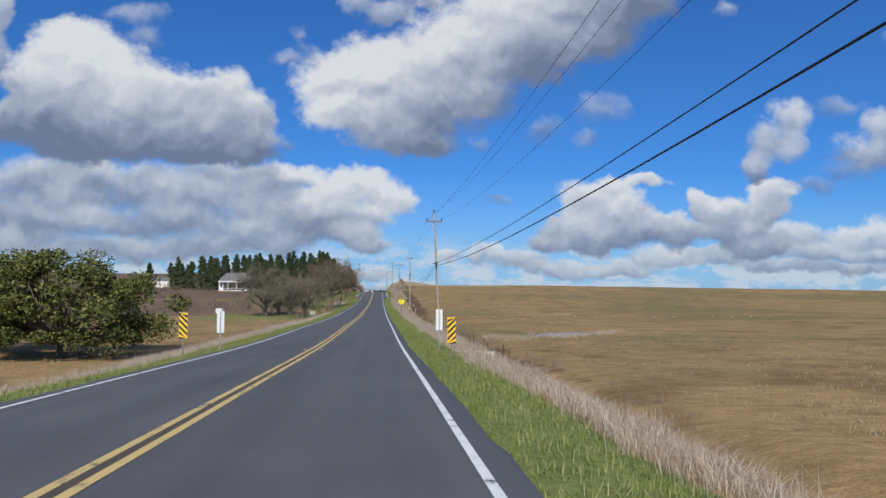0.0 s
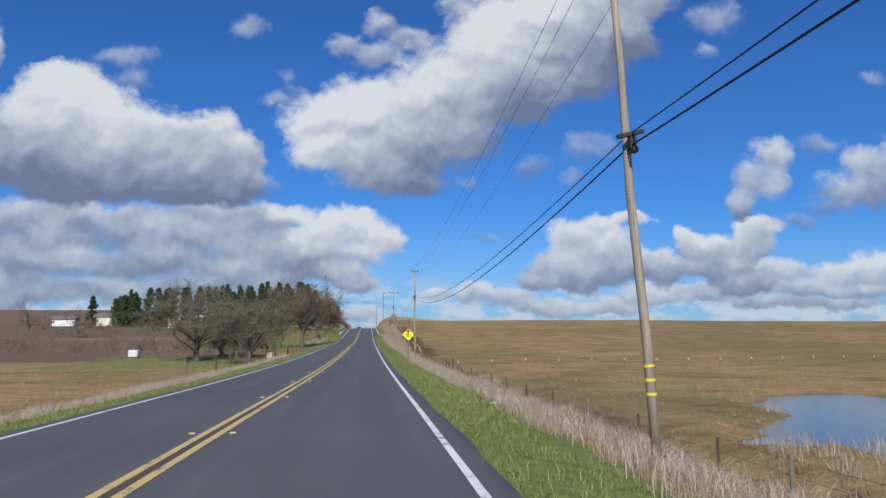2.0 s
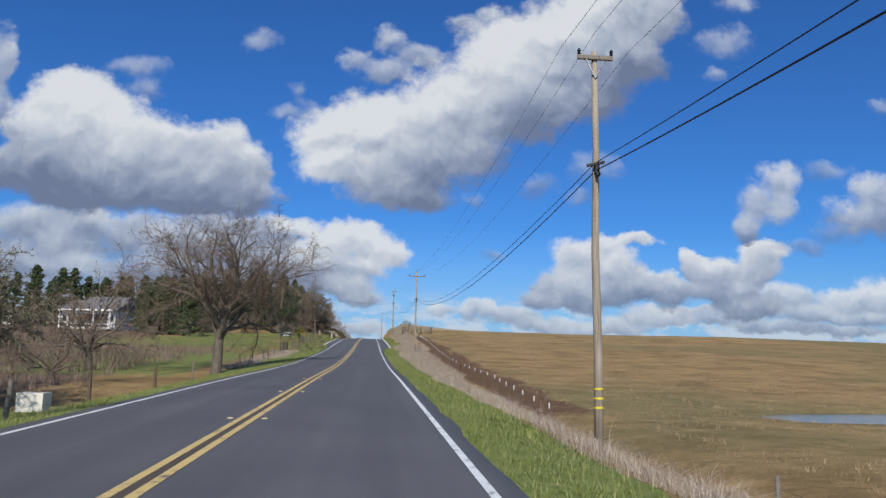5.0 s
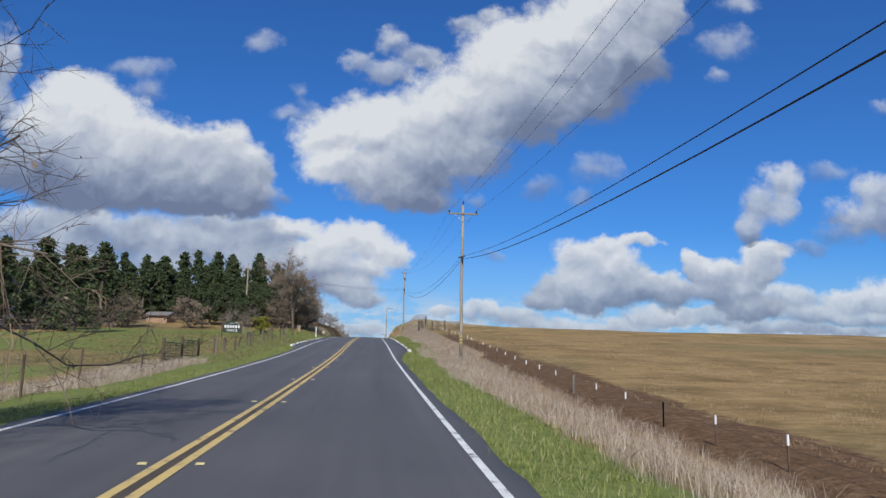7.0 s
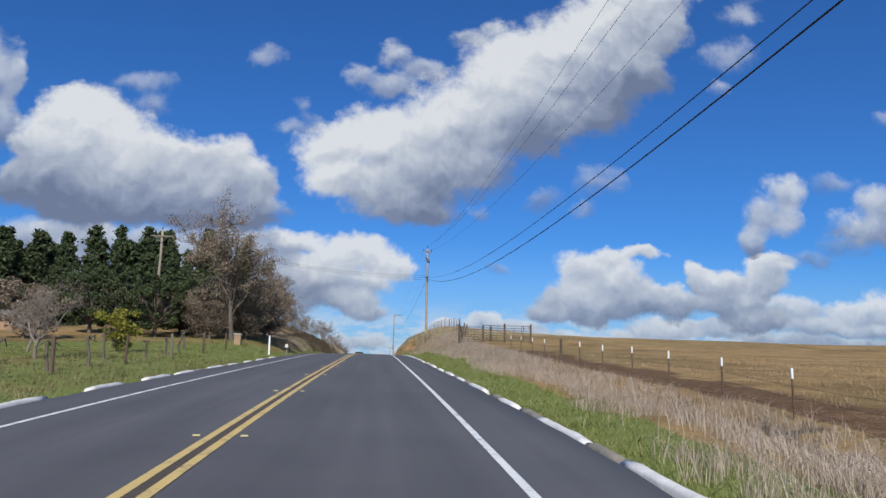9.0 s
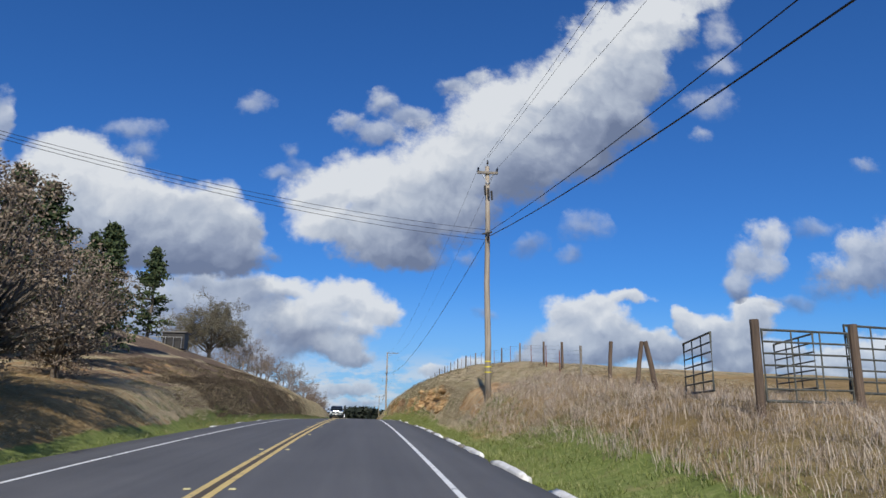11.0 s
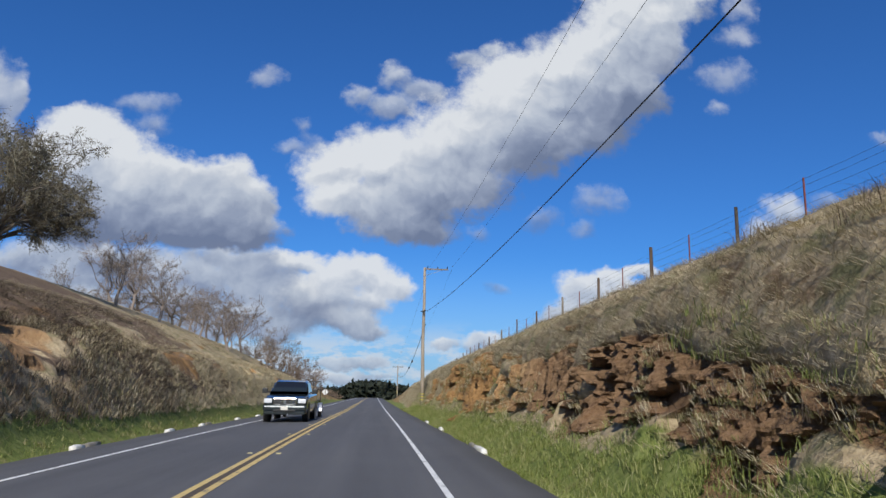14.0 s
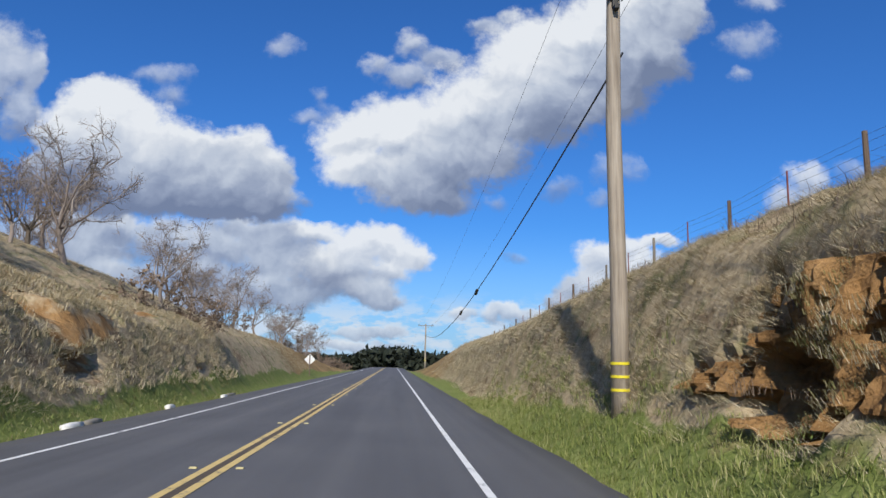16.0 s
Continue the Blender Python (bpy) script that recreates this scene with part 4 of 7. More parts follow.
# ---- mesh makers ----
class Shape:
    """Vertices and faces, gathered piece by piece into one mesh."""

    def __init__(self):
        self.verts, self.faces = [], []

    def add(self, verts, faces):
        k = len(self.verts)
        self.verts.extend(tuple(map(float, v)) for v in verts)
        self.faces.extend(tuple(i + k for i in f) for f in faces)
        return self

    def box(self, centre, size, bevel=0.0, turn=None):
        bm = bmesh.new()
        bmesh.ops.create_cube(bm, size=1.0)
        bmesh.ops.scale(bm, vec=size, verts=bm.verts)
        if bevel:
            bmesh.ops.bevel(bm, geom=list(bm.edges), offset=bevel, segments=2, affect="EDGES", profile=0.6)
        if turn is not None:
            bmesh.ops.transform(bm, matrix=turn, verts=bm.verts)
        bmesh.ops.translate(bm, vec=centre, verts=bm.verts)
        bm.verts.index_update()
        self.add([v.co[:] for v in bm.verts], [[v.index for v in f.verts] for f in bm.faces])
        bm.free()
        return self

    def tube(self, points, radii, sides=8, caps=True):
        points = [Vector(p) for p in points]
        if not isinstance(radii, (list, tuple)):
            radii = [radii] * len(points)
        k, n = len(self.verts), len(points)
        for i, p in enumerate(points):
            way = (points[min(i + 1, n - 1)] - points[max(i - 1, 0)]).normalized()
            side = way.cross(Vector((0, 0, 1)) if abs(way.z) < 0.9 else Vector((1, 0, 0))).normalized()
            up = side.cross(way)
            for s in range(sides):
                a = 2 * math.pi * s / sides
                self.verts.append(tuple(p + radii[i] * (math.cos(a) * side + math.sin(a) * up)))
        for i in range(n - 1):
            for s in range(sides):
                t = (s + 1) % sides
                self.faces.append((k + i * sides + s, k + i * sides + t, k + (i + 1) * sides + t, k + (i + 1) * sides + s))
        if caps:
            self.faces.append(tuple(k + s for s in range(sides))[::-1])
            self.faces.append(tuple(k + (n - 1) * sides + s for s in range(sides)))
        return self

    def prism(self, outline, y0, y1):
        """A flat outline in x and z, given depth along y."""
        n = len(outline)
        self.add([(x, y0, z) for x, z in outline] + [(x, y1, z) for x, z in outline],
                 [tuple(range(n))[::-1], tuple(range(n, 2 * n))] + [(i, (i + 1) % n, n + (i + 1) % n, n + i) for i in range(n)])
        return self


def part(name, shape, mat, parent, label="", smooth_shade=False):
    return mesh_object(name, shape.verts, shape.faces, mat, parent, label, smooth_shade)


def thing(name, place, label, category, group="", turn=0.0):
    ob = new(name)
    ob.empty_display_size = 0.2
    ob.matrix_world = pose(*place, 0, 0, turn)
    return tagged(ob, label, category, group)


def gz(x, y):
    return float(ground_z(x, y))


def rz(x, y):
    return float(road_z(y)) - 0.02 * abs(x)


# ---- water ----
def pool(x0, x1, y0, y1, z, label, cells=24):
    xs, ys = np.linspace(x0, x1, cells), np.linspace(y0, y1, cells)
    X, Y = np.meshgrid(xs, ys)
    return mesh_object("water", np.stack([X, Y, 0 * X + z], -1).reshape(-1, 3), grid_faces(cells, cells), MAT_WATER, None, label, True, "water", kind="structure")


pool(9.9, 32, 56, 102, -2.30, "shallow rain water standing in a field hollow")
pool(14, 62, 146, 160, -2.02, "long rain puddle lying in the grass")


# ---- plants ----
def tube_arrays(paths, radii, sides):
    """Many thin tubes at once: paths (n, k, 3), radii (n, k)."""
    n, k, _ = paths.shape
    way = np.gradient(paths, axis=1)
    way /= np.linalg.norm(way, axis=-1, keepdims=True) + 1e-9
    ref = np.where(np.abs(way[..., 2:3]) < 0.9, np.array([0.0, 0, 1]), np.array([1.0, 0, 0]))
    side = np.cross(way, ref)
    side /= np.linalg.norm(side, axis=-1, keepdims=True) + 1e-9
    up = np.cross(side, way)
    ang = 2 * np.pi * np.arange(sides) / sides
    ring = side[:, :, None, :] * np.cos(ang)[None, None, :, None] + up[:, :, None, :] * np.sin(ang)[None, None, :, None]
    verts = (paths[:, :, None, :] + ring * radii[:, :, None, None]).reshape(-1, 3)
    b = (np.arange(n) * k * sides)[:, None, None]
    i, s = np.arange(k - 1)[None, :, None] * sides, np.arange(sides)[None, None, :]
    t = (s + 1) % sides
    faces = np.stack([b + i + s, b + i + t, b + i + sides + t, b + i + sides + s], -1).reshape(-1, 4)
    return verts, faces


def branch_level(rng, starts, ways, lengths, radii, bend, lift, k=5):
    """Curved branches from their starts: paths and radii."""
    n = len(starts)
    pts = [starts]
    way = ways.copy()
    for _ in range(k - 1):
        way = way + rng.normal(0, bend, (n, 3)) + np.array([0, 0, lift])
        way /= np.linalg.norm(way, axis=1, keepdims=True)
        pts.append(pts[-1] + way * (lengths / (k - 1))[:, None])
    paths = np.stack(pts, 1)
    taper = np.linspace(1, 0.42, k)[None, :] * radii[:, None]
    return paths, taper


def offspring(rng, paths, radii, count, spread, share, low=0.3):
    """Children that leave each path at random places."""
    n, k, _ = paths.shape
    at = low + (1 - low) * (np.arange(count)[None, :] + rng.random((n, count))) / count
    f = at * (k - 1)
    i = np.minimum(f.astype(int), k - 2)
    w = (f - i)[..., None]
    row = np.arange(n)[:, None]
    start = paths[row, i] * (1 - w) + paths[row, i + 1] * w
    way = paths[row, i + 1] - paths[row, i]
    way /= np.linalg.norm(way, axis=-1, keepdims=True) + 1e-9
    way = way + rng.normal(0, spread, way.shape)
    way /= np.linalg.norm(way, axis=-1, keepdims=True)
    length = np.linalg.norm(np.diff(paths, axis=1), axis=-1).sum(1)[:, None] * share * (0.6 + 0.7 * rng.random((n, count))) * (1.15 - 0.5 * at)
    rad = (radii[row, i] * 0.5)
    return start.reshape(-1, 3), way.reshape(-1, 3), length.ravel(), rad.ravel()


def leaf_cards(rng, centres, size, flat=0.0):
    """Small bent leaves, two triangles each, turned every way."""
    n = len(centres)
    a, b = rng.normal(0, 1, (n, 3)), rng.normal(0, 1, (n, 3))
    a[:, 2] *= 1 - flat
    a /= np.linalg.norm(a, axis=1, keepdims=True)
    b -= a * (a * b).sum(1, keepdims=True)
    b /= np.linalg.norm(b, axis=1, keepdims=True)
    s = size * (0.6 + 0.8 * rng.random((n, 1)))
    verts = np.stack([centres - a * s, centres + b * s * 0.5, centres + a * s, centres - b * s * 0.5], 1).reshape(-1, 3)
    k = np.arange(n)[:, None] * 4
    return verts, np.concatenate([k, k + 1, k + 2, k + 3], 1)


def joined(pieces):
    verts, faces, k = [], [], 0
    for v, f in pieces:
        verts.append(v)
        faces.append(f + k)
        k += len(v)
    return np.concatenate(verts), faces


def bare_oak(seed, height, limbs=6, trunk_share=0.28, spread=0.75, droop=-0.02, twig_mat=None, bark=None, counts=(6, 7, 6, 3), lichen=0.0, lean=(0, 0), label="", twig_radius=0.011, radius=None, tufts=1, leaf=0.09, dome=False, lift=0.30):
    """A leafless broad tree: trunk and limbs as one part, the crown of twigs as another."""
    rng = np.random.default_rng(seed)
    radius = radius or height * 0.027
    ob = thing("tree", (0, 0, 0), label, "tree")
    starts, ways = np.array([[0.0, 0, -0.3]]), np.array([[lean[0], lean[1], 1.0]])
    trunk, tr = branch_level(rng, starts, ways / np.linalg.norm(ways), np.array([height * trunk_share + 0.3]), np.array([radius]), 0.07, 0.03, 6)
    tr = np.linspace(1.25, 0.8, 6)[None, :] * radius
    ang = rng.random() * 6 + 2 * np.pi * np.arange(limbs) / limbs + rng.normal(0, 0.25, limbs)
    out = spread * (0.55 + 0.75 * rng.random(limbs))
    out[0] *= 0.25
    rise = lift + 1.30 * ((np.arange(limbs) * 0.618) % 1) if dome else np.ones(limbs) * 0.75
    ways = np.stack([np.cos(ang) * out, np.sin(ang) * out, rise], 1)
    ways /= np.linalg.norm(ways, axis=1, keepdims=True)
    at = trunk[0, [5, 5, 4, 5, 4, 5, 3, 4, 5][:limbs] if limbs <= 9 else rng.integers(3, 6, limbs)]
    p1, r1 = branch_level(rng, at, ways, height * (0.5 + 0.25 * rng.random(limbs)), np.full(limbs, radius * 0.50), 0.22, 0.03 if not dome else 0.0, 7)
    r1 = r1 * np.linspace(1.0, 0.4, 7)[None, :]
    s, w, l, r = offspring(rng, p1, r1, counts[0], 0.62, 0.52)
    p2, r2 = branch_level(rng, s, w, l, r, 0.24, 0.02, 6)
    s, w, l, r = offspring(rng, p2, r2, counts[1], 0.75, 0.50, 0.2)
    p3, r3 = branch_level(rng, s, w, l, np.maximum(r, twig_radius * 1.6), 0.28, droop, 4)
    s, w, l, r = offspring(rng, p3, r3, counts[2], 0.8, 0.55, 0.15)
    p4, r4 = branch_level(rng, s, w, np.maximum(l, 0.25), np.maximum(r * 0.6, twig_radius), 0.30, droop * 2, 3)
    fine = []
    if len(counts) > 3 and counts[3]:
        s, w, l, r = offspring(rng, p4, r4, counts[3], 0.7, 0.6, 0.1)
        p5, r5 = branch_level(rng, s, w, np.maximum(l, 0.18), np.full(len(s), twig_radius * 0.6), 0.2, droop * 2, 2)
        fine = [tube_arrays(p5, r5, 3)]
    v, f = joined([tube_arrays(trunk, tr, 9), tube_arrays(p1, r1, 7), tube_arrays(p2, np.maximum(r2, twig_radius * 1.8), 5)])
    mesh_object("trunk", v, f, bark or MAT_BARK, ob, "", True)
    pieces = [tube_arrays(p3, r3, 3), tube_arrays(p4, r4, 3)] + fine
    if lichen:
        ends = np.concatenate([p3[:, 1:].reshape(-1, 3), p4[:, -1], p2[:, 2:].reshape(-1, 3)])
        ends = np.repeat(ends[rng.random(len(ends)) < lichen], tufts, 0)
        pieces.append(leaf_cards(rng, ends + rng.normal(0, 0.05 + 0.02 * tufts, ends.shape), leaf))
    v, f = joined(pieces)
    mesh_object("crown", v, f, twig_mat or MAT_TWIG, ob)
    return ob


def leafy_tree(seed, height, width, leaf, leaf_mat, label, count=9000, trunk_share=0.2, clumps=60, bark=None, base_low=0.12, spray=0.13, category="tree", flat_top=0.0):
    """A leafy tree or bush: branches reach into clumps of small leaves, with gaps between them."""
    rng = np.random.default_rng(seed)
    ob = thing("tree" if category == "tree" else "bush", (0, 0, 0), label, category)
    u = rng.normal(0, 1, (clumps, 3))
    u /= np.linalg.norm(u, axis=1, keepdims=True)
    u *= (0.45 + 0.55 * rng.random((clumps, 1)) ** 0.5)
    centres = u * np.array([width / 2, width / 2, height * (1 - base_low) / 2]) + np.array([0, 0, height * (1 + base_low) / 2])
    centres[:, :2] *= (0.8 + 0.4 * rng.random((clumps, 1)))
    root = np.array([0, 0, height * trunk_share])
    start = np.repeat(root[None, :], clumps, 0) + rng.normal(0, 0.12, (clumps, 3))
    t = np.linspace(0, 1, 5)[None, :, None]
    paths = start[:, None] * (1 - t) + centres[:, None] * t
    paths = paths + rng.normal(0, 0.05 * width / 6, paths.shape) * np.minimum(t, 1 - t) * 4
    radii = np.linspace(1, 0.2, 5)[None, :] * np.full((clumps, 1), 0.012 * height)
    trunk = np.array([[[0, 0, -0.3], [0.03, 0.02, root[2] * 0.5], [0, 0, root[2] + 0.1]]], float)
    v, f = joined([tube_arrays(trunk, np.array([[1.25, 1.0, 0.8]]) * height * 0.028, 8), tube_arrays(paths, radii, 4)])
    mesh_object("trunk", v, f, bark or MAT_BARK, ob, "", True)
    which = rng.integers(0, clumps, count)
    scale = width * spray * (0.6 + 0.8 * rng.random(clumps))
    d = rng.normal(0, 1, (count, 3))
    d /= np.linalg.norm(d, axis=1, keepdims=True)
    place = centres[which] + d * (rng.random((count, 1)) ** 0.4) * scale[which][:, None] * np.array([1, 1, 0.7])
    place[:, 2] = np.maximum(place[:, 2], 0.05)
    v, f = leaf_cards(rng, place, leaf, 0.3)
    mesh_object("crown", v, f, leaf_mat, ob)
    return ob


def conifer(seed, height, width, label, category="tree", gap=0.0):
    """A pine or cypress: whorls of boughs with sprays of needles, ragged in outline."""
    rng = np.random.default_rng(seed)
    ob = thing("tree", (0, 0, 0), label, category)
    trunk = np.array([[[0, 0, -0.4], [0.02 * height, 0, height * 0.4], [0.01 * height, 0.01 * height, height * 0.98]]], float)
    n = 120
    at = (rng.random(n) ** 0.8) * 0.94 + 0.05
    reach = width / 2 * (1 - at) ** 0.8 * (0.55 + 0.65 * rng.random(n)) + 0.25
    reach *= 0.55 + 0.8 * np.sin(at * 26 + seed) ** 2
    ang = rng.random(n) * 2 * np.pi
    way = np.stack([np.cos(ang), np.sin(ang), 0.15 + 0.3 * (at - 0.4)], 1)
    start = np.stack([0.01 * height * at, 0 * at, height * at], 1)
    paths, radii = branch_level(rng, start, way, reach, np.full(n, 0.006 * height), 0.10, -0.05, 4)
    v, f = joined([tube_arrays(trunk, np.array([[0.022, 0.014, 0.003]]) * height, 7), tube_arrays(paths, radii, 3)])
    mesh_object("trunk", v, f, MAT_BARK, ob, "", True)
    m = 32
    t = rng.random((n, m)) ** 0.7 * 0.85 + 0.15
    i = np.minimum((t * 3).astype(int), 2)
    w = (t * 3 - i)[..., None]
    row = np.arange(n)[:, None]
    centre = (paths[row, i] * (1 - w) + paths[row, i + 1] * w).reshape(-1, 3) + rng.normal(0, 0.036 * width, (n * m, 3)) * np.array([1, 1, 0.8])
    tip = np.stack([rng.normal(0, 0.12, 120), rng.normal(0, 0.12, 120), height * (0.86 + 0.15 * rng.random(120))], 1)
    v, f = leaf_cards(rng, np.concatenate([centre, tip]), 0.030 * width + 0.05, 0.2)
    mesh_object("crown", v, f, MAT_NEEDLE, ob)
    return ob


def at_place(ob, x, y, turn=0.0, size=1.0, sink=0.05):
    ob.matrix_world = pose(x, y, gz(x, y) - sink, 0, 0, turn) @ Matrix.Diagonal((size, size, size, 1))
    return ob


def again(ob, x, y, turn=0.0, size=1.0, sink=0.05, label=""):
    made = copy_thing(ob, Matrix.Identity(4))
    at_place(made, x, y, turn, size, sink)
    return tagged(made, label)


def blades(name, xy, height, width, lean, per, mat, label, seed, segments=2, sink=0.03, z=None, fall=0.0):
    """Tufts of grass: per blades at each place of xy."""
    rng = np.random.default_rng(seed)
    n = len(xy)
    z = ground_z(xy[:, 0], xy[:, 1]) if z is None else z
    base = np.repeat(np.concatenate([xy, z[:, None] - sink], 1), per, 0)
    size = np.repeat(0.65 + 0.7 * rng.random(n), per)
    m = len(base)
    base[:, :2] += rng.normal(0, 0.05 + 0.12 * height, (m, 2))
    ang = rng.random(m) * 2 * np.pi
    tall = height * size * (0.55 + 0.6 * rng.random(m))
    out = lean * tall * (0.3 + rng.random(m))
    way = np.stack([np.cos(ang) + fall, np.sin(ang)], 1)
    way /= np.linalg.norm(way, axis=1, keepdims=True) + 1e-6
    across = np.stack([-np.sin(ang), np.cos(ang)], 1) * (width * (0.6 + 0.8 * rng.random(m)))[:, None]
    levels = []
    for k in range(segments):
        t = k / segments
        mid = np.concatenate([base[:, :2] + way * (out * t * t)[:, None], (base[:, 2] + tall * t)[:, None]], 1)
        w = np.concatenate([across * (1 - 0.35 * t), np.zeros((m, 1))], 1)
        levels += [mid - w, mid + w]
    tip = np.concatenate([base[:, :2] + way * out[:, None], (base[:, 2] + tall * (1 - 0.25 * lean - 0.25 * abs(fall)))[:, None]], 1)
    verts = np.stack(levels + [tip], 1).reshape(-1, 3)
    stride = 2 * segments + 1
    k = np.arange(m) * stride
    faces = []
    for s in range(segments - 1):
        faces.append(np.stack([k + 2 * s, k + 2 * s + 1, k + 2 * s + 3, k + 2 * s + 2], 1))
    last = 2 * (segments - 1)
    faces.append(np.stack([k + last, k + last + 1, k + last + 2], 1))
    return mesh_object(name, verts, faces, mat, None, label, False, "grass", kind="stuff")


def scatter(seed, count, x0, x1, y0, y1, keep=None):
    rng = np.random.default_rng(seed)
    xy = np.stack([x0 + (x1 - x0) * rng.random(count), y0 + (y1 - y0) * rng.random(count)], 1)
    return xy[keep(xy[:, 0], xy[:, 1])] if keep else xy


# ---- utility poles and their wires ----
def utility_pole(x, y, top, arm=None, arm_half=1.05, arm_shift=0.0, lean=(0.0, 0.0), bands=True, radius=0.15, label="", base=None, spike=True):
    """A timber pole with its crossarm, braces and insulators; heights are absolute."""
    z0 = gz(x, y) if base is None else base
    ob = thing("utility_pole", (x, y, z0), label, "utility pole", "utility poles along the road")
    h = top - z0
    bend = [0.0, 0.02, -0.03, 0.02, 0.0]
    spine = [(lean[0] * k / 4 + bend[k], lean[1] * k / 4, -0.4 + (h + 0.4) * k / 4) for k in range(5)]
    part("pole", Shape().tube(spine, [radius, radius * 0.94, radius * 0.86, radius * 0.76, radius * 0.66], 14), MAT_POLE, ob, "", True)
    if bands:
        for k in range(3):
            z = 1.15 + 0.24 * k
            at = [(lean[0] * (q + 0.4) / (h + 0.4) + 0.012, lean[1] * (q + 0.4) / (h + 0.4), q) for q in (z, z + 0.05)]
            part("reflective_band", Shape().tube(at, radius * 0.98 + 0.008, 14), MAT_BAND, ob, "yellow reflective band")
    if arm:
        a, lx, ly = arm - z0, lean[0] * (arm - z0) / h, lean[1] * (arm - z0) / h
        part("crossarm", Shape().box((lx + arm_shift, ly - radius * 0.8, a), (2 * arm_half, 0.10, 0.12), 0.015), MAT_POST_GREY, ob)
        for s in (-1, 1):
            if arm_shift and s * arm_shift < 0:
                continue
            part("brace", Shape().tube([(lx, ly - radius * 0.9, a - 0.6), (lx + arm_shift + s * arm_half * 0.55, ly - radius * 0.9, a - 0.04)], 0.018, 5), MAT_STEEL, ob)
        for s in (-0.92, 0.92) if not arm_shift else (-0.75, 0.1, 0.92):
            part("insulator", Shape().tube([(lx + arm_shift + s * arm_half, ly - radius * 0.8, a + z) for z in (0.05, 0.10, 0.13, 0.19, 0.22, 0.26)], [0.03, 0.055, 0.035, 0.06, 0.035, 0.02], 9), MAT_GLASS, ob)
    if spike:
        part("top_pin", Shape().tube([(lean[0], lean[1], h - 0.05), (lean[0], lean[1], h + 0.12), (lean[0] + 0.02, lean[1], h + 0.16), (lean[0] + 0.02, lean[1], h + 0.32)], [0.02, 0.02, 0.055, 0.035], 8), MAT_DARK_STEEL, ob)
    return ob


def add_clamp(ob, z, radius=0.15, shift=0.0):
    """A cable clamp with its short slanting bar."""
    base = ob.matrix_world.translation
    part("guard_bar", Shape().box((shift - 0.05, -radius - 0.06, z - base.z + 0.14), (0.50, 0.08, 0.08), 0.015, pose(0, 0, 0, 0, -14, 0)), MAT_DARK_STEEL, ob)
    part("cable_clamp", Shape().box((shift, -radius, z - base.z), (0.12, 0.16, 0.26), 0.02).box((shift, -radius - 0.1, z - base.z - 0.16), (0.1, 0.16, 0.10), 0.02), MAT_DARK_STEEL, ob)


POLE_LABEL = "weathered grey-brown timber utility pole beside the road"
pole_0 = utility_pole(7.4, -21, 8.7, 8.1, label=POLE_LABEL, radius=0.12)
pole_1 = utility_pole(7.24, 58.0, 8.15, 7.5, 0.64, lean=(-0.48, 0.2), label="leaning weathered timber utility pole with narrow crossarm", radius=0.09)
pole_2 = utility_pole(8.1, 135.6, 9.2, 9.0, 0.5, label="straight dark timber utility pole with short crossarm", radius=0.12, spike=False)
pole_3 = utility_pole(8.3, 217.2, 12.25, 11.6, 1.08, label="tall weathered utility pole with bracketed crossarm", radius=0.125)
pole_4 = utility_pole(7.6, 299.0, 16.8, 16.45, 0.5, label="utility pole with hanging fuse gear beside the cut bank")
pole_5 = utility_pole(6.42, 404.6, 16.75, 16.6, 1.05, arm_shift=1.05, label="timber utility pole with one-sided crossarm at the bank foot", radius=0.17, spike=False, base=4.0)
pole_6 = utility_pole(7.7, 516, 11.5, 11.2, 1.3, label="distant timber utility pole with wide crossarm", spike=False)
pole_7 = utility_pole(7.9, 610, 9.5, 9.2, 1.2, label="far timber utility pole", spike=False)
pole_8 = utility_pole(-18.3, 284.3, 15.3, 14.7, 1.0, label="timber utility pole among trees on the hillside")
add_clamp(pole_1, 4.02, 0.09, -0.27)
for ob, z in ((pole_2, 5.8), (pole_3, 8.3), (pole_4, 13.3), (pole_5, 12.7)):
    add_clamp(ob, z, 0.12)
for k in range(3):
    part("fuse_holder", Shape().tube([(-0.16 + 0.16 * k, -0.22, 15.75 - 0.12 * k - pole_4.matrix_world.translation.z), (-0.13 + 0.16 * k, -0.24, 15.3 - 0.12 * k - pole_4.matrix_world.translation.z)], 0.05, 8), MAT_DARK_STEEL, pole_4)


def wire(a, b, sag, radius, mat, name, label):
    a, b = Vector(a), Vector(b)
    pts = []
    for k in range(33):
        t = k / 32
        p = a.lerp(b, t)
        p.z -= sag * 4 * t * (1 - t)
        pts.append(p)
    ob = part(name, Shape().tube(pts, radius, 6, False), mat, None, label, True)
    return tagged(ob, category="cable", group="overhead wires")


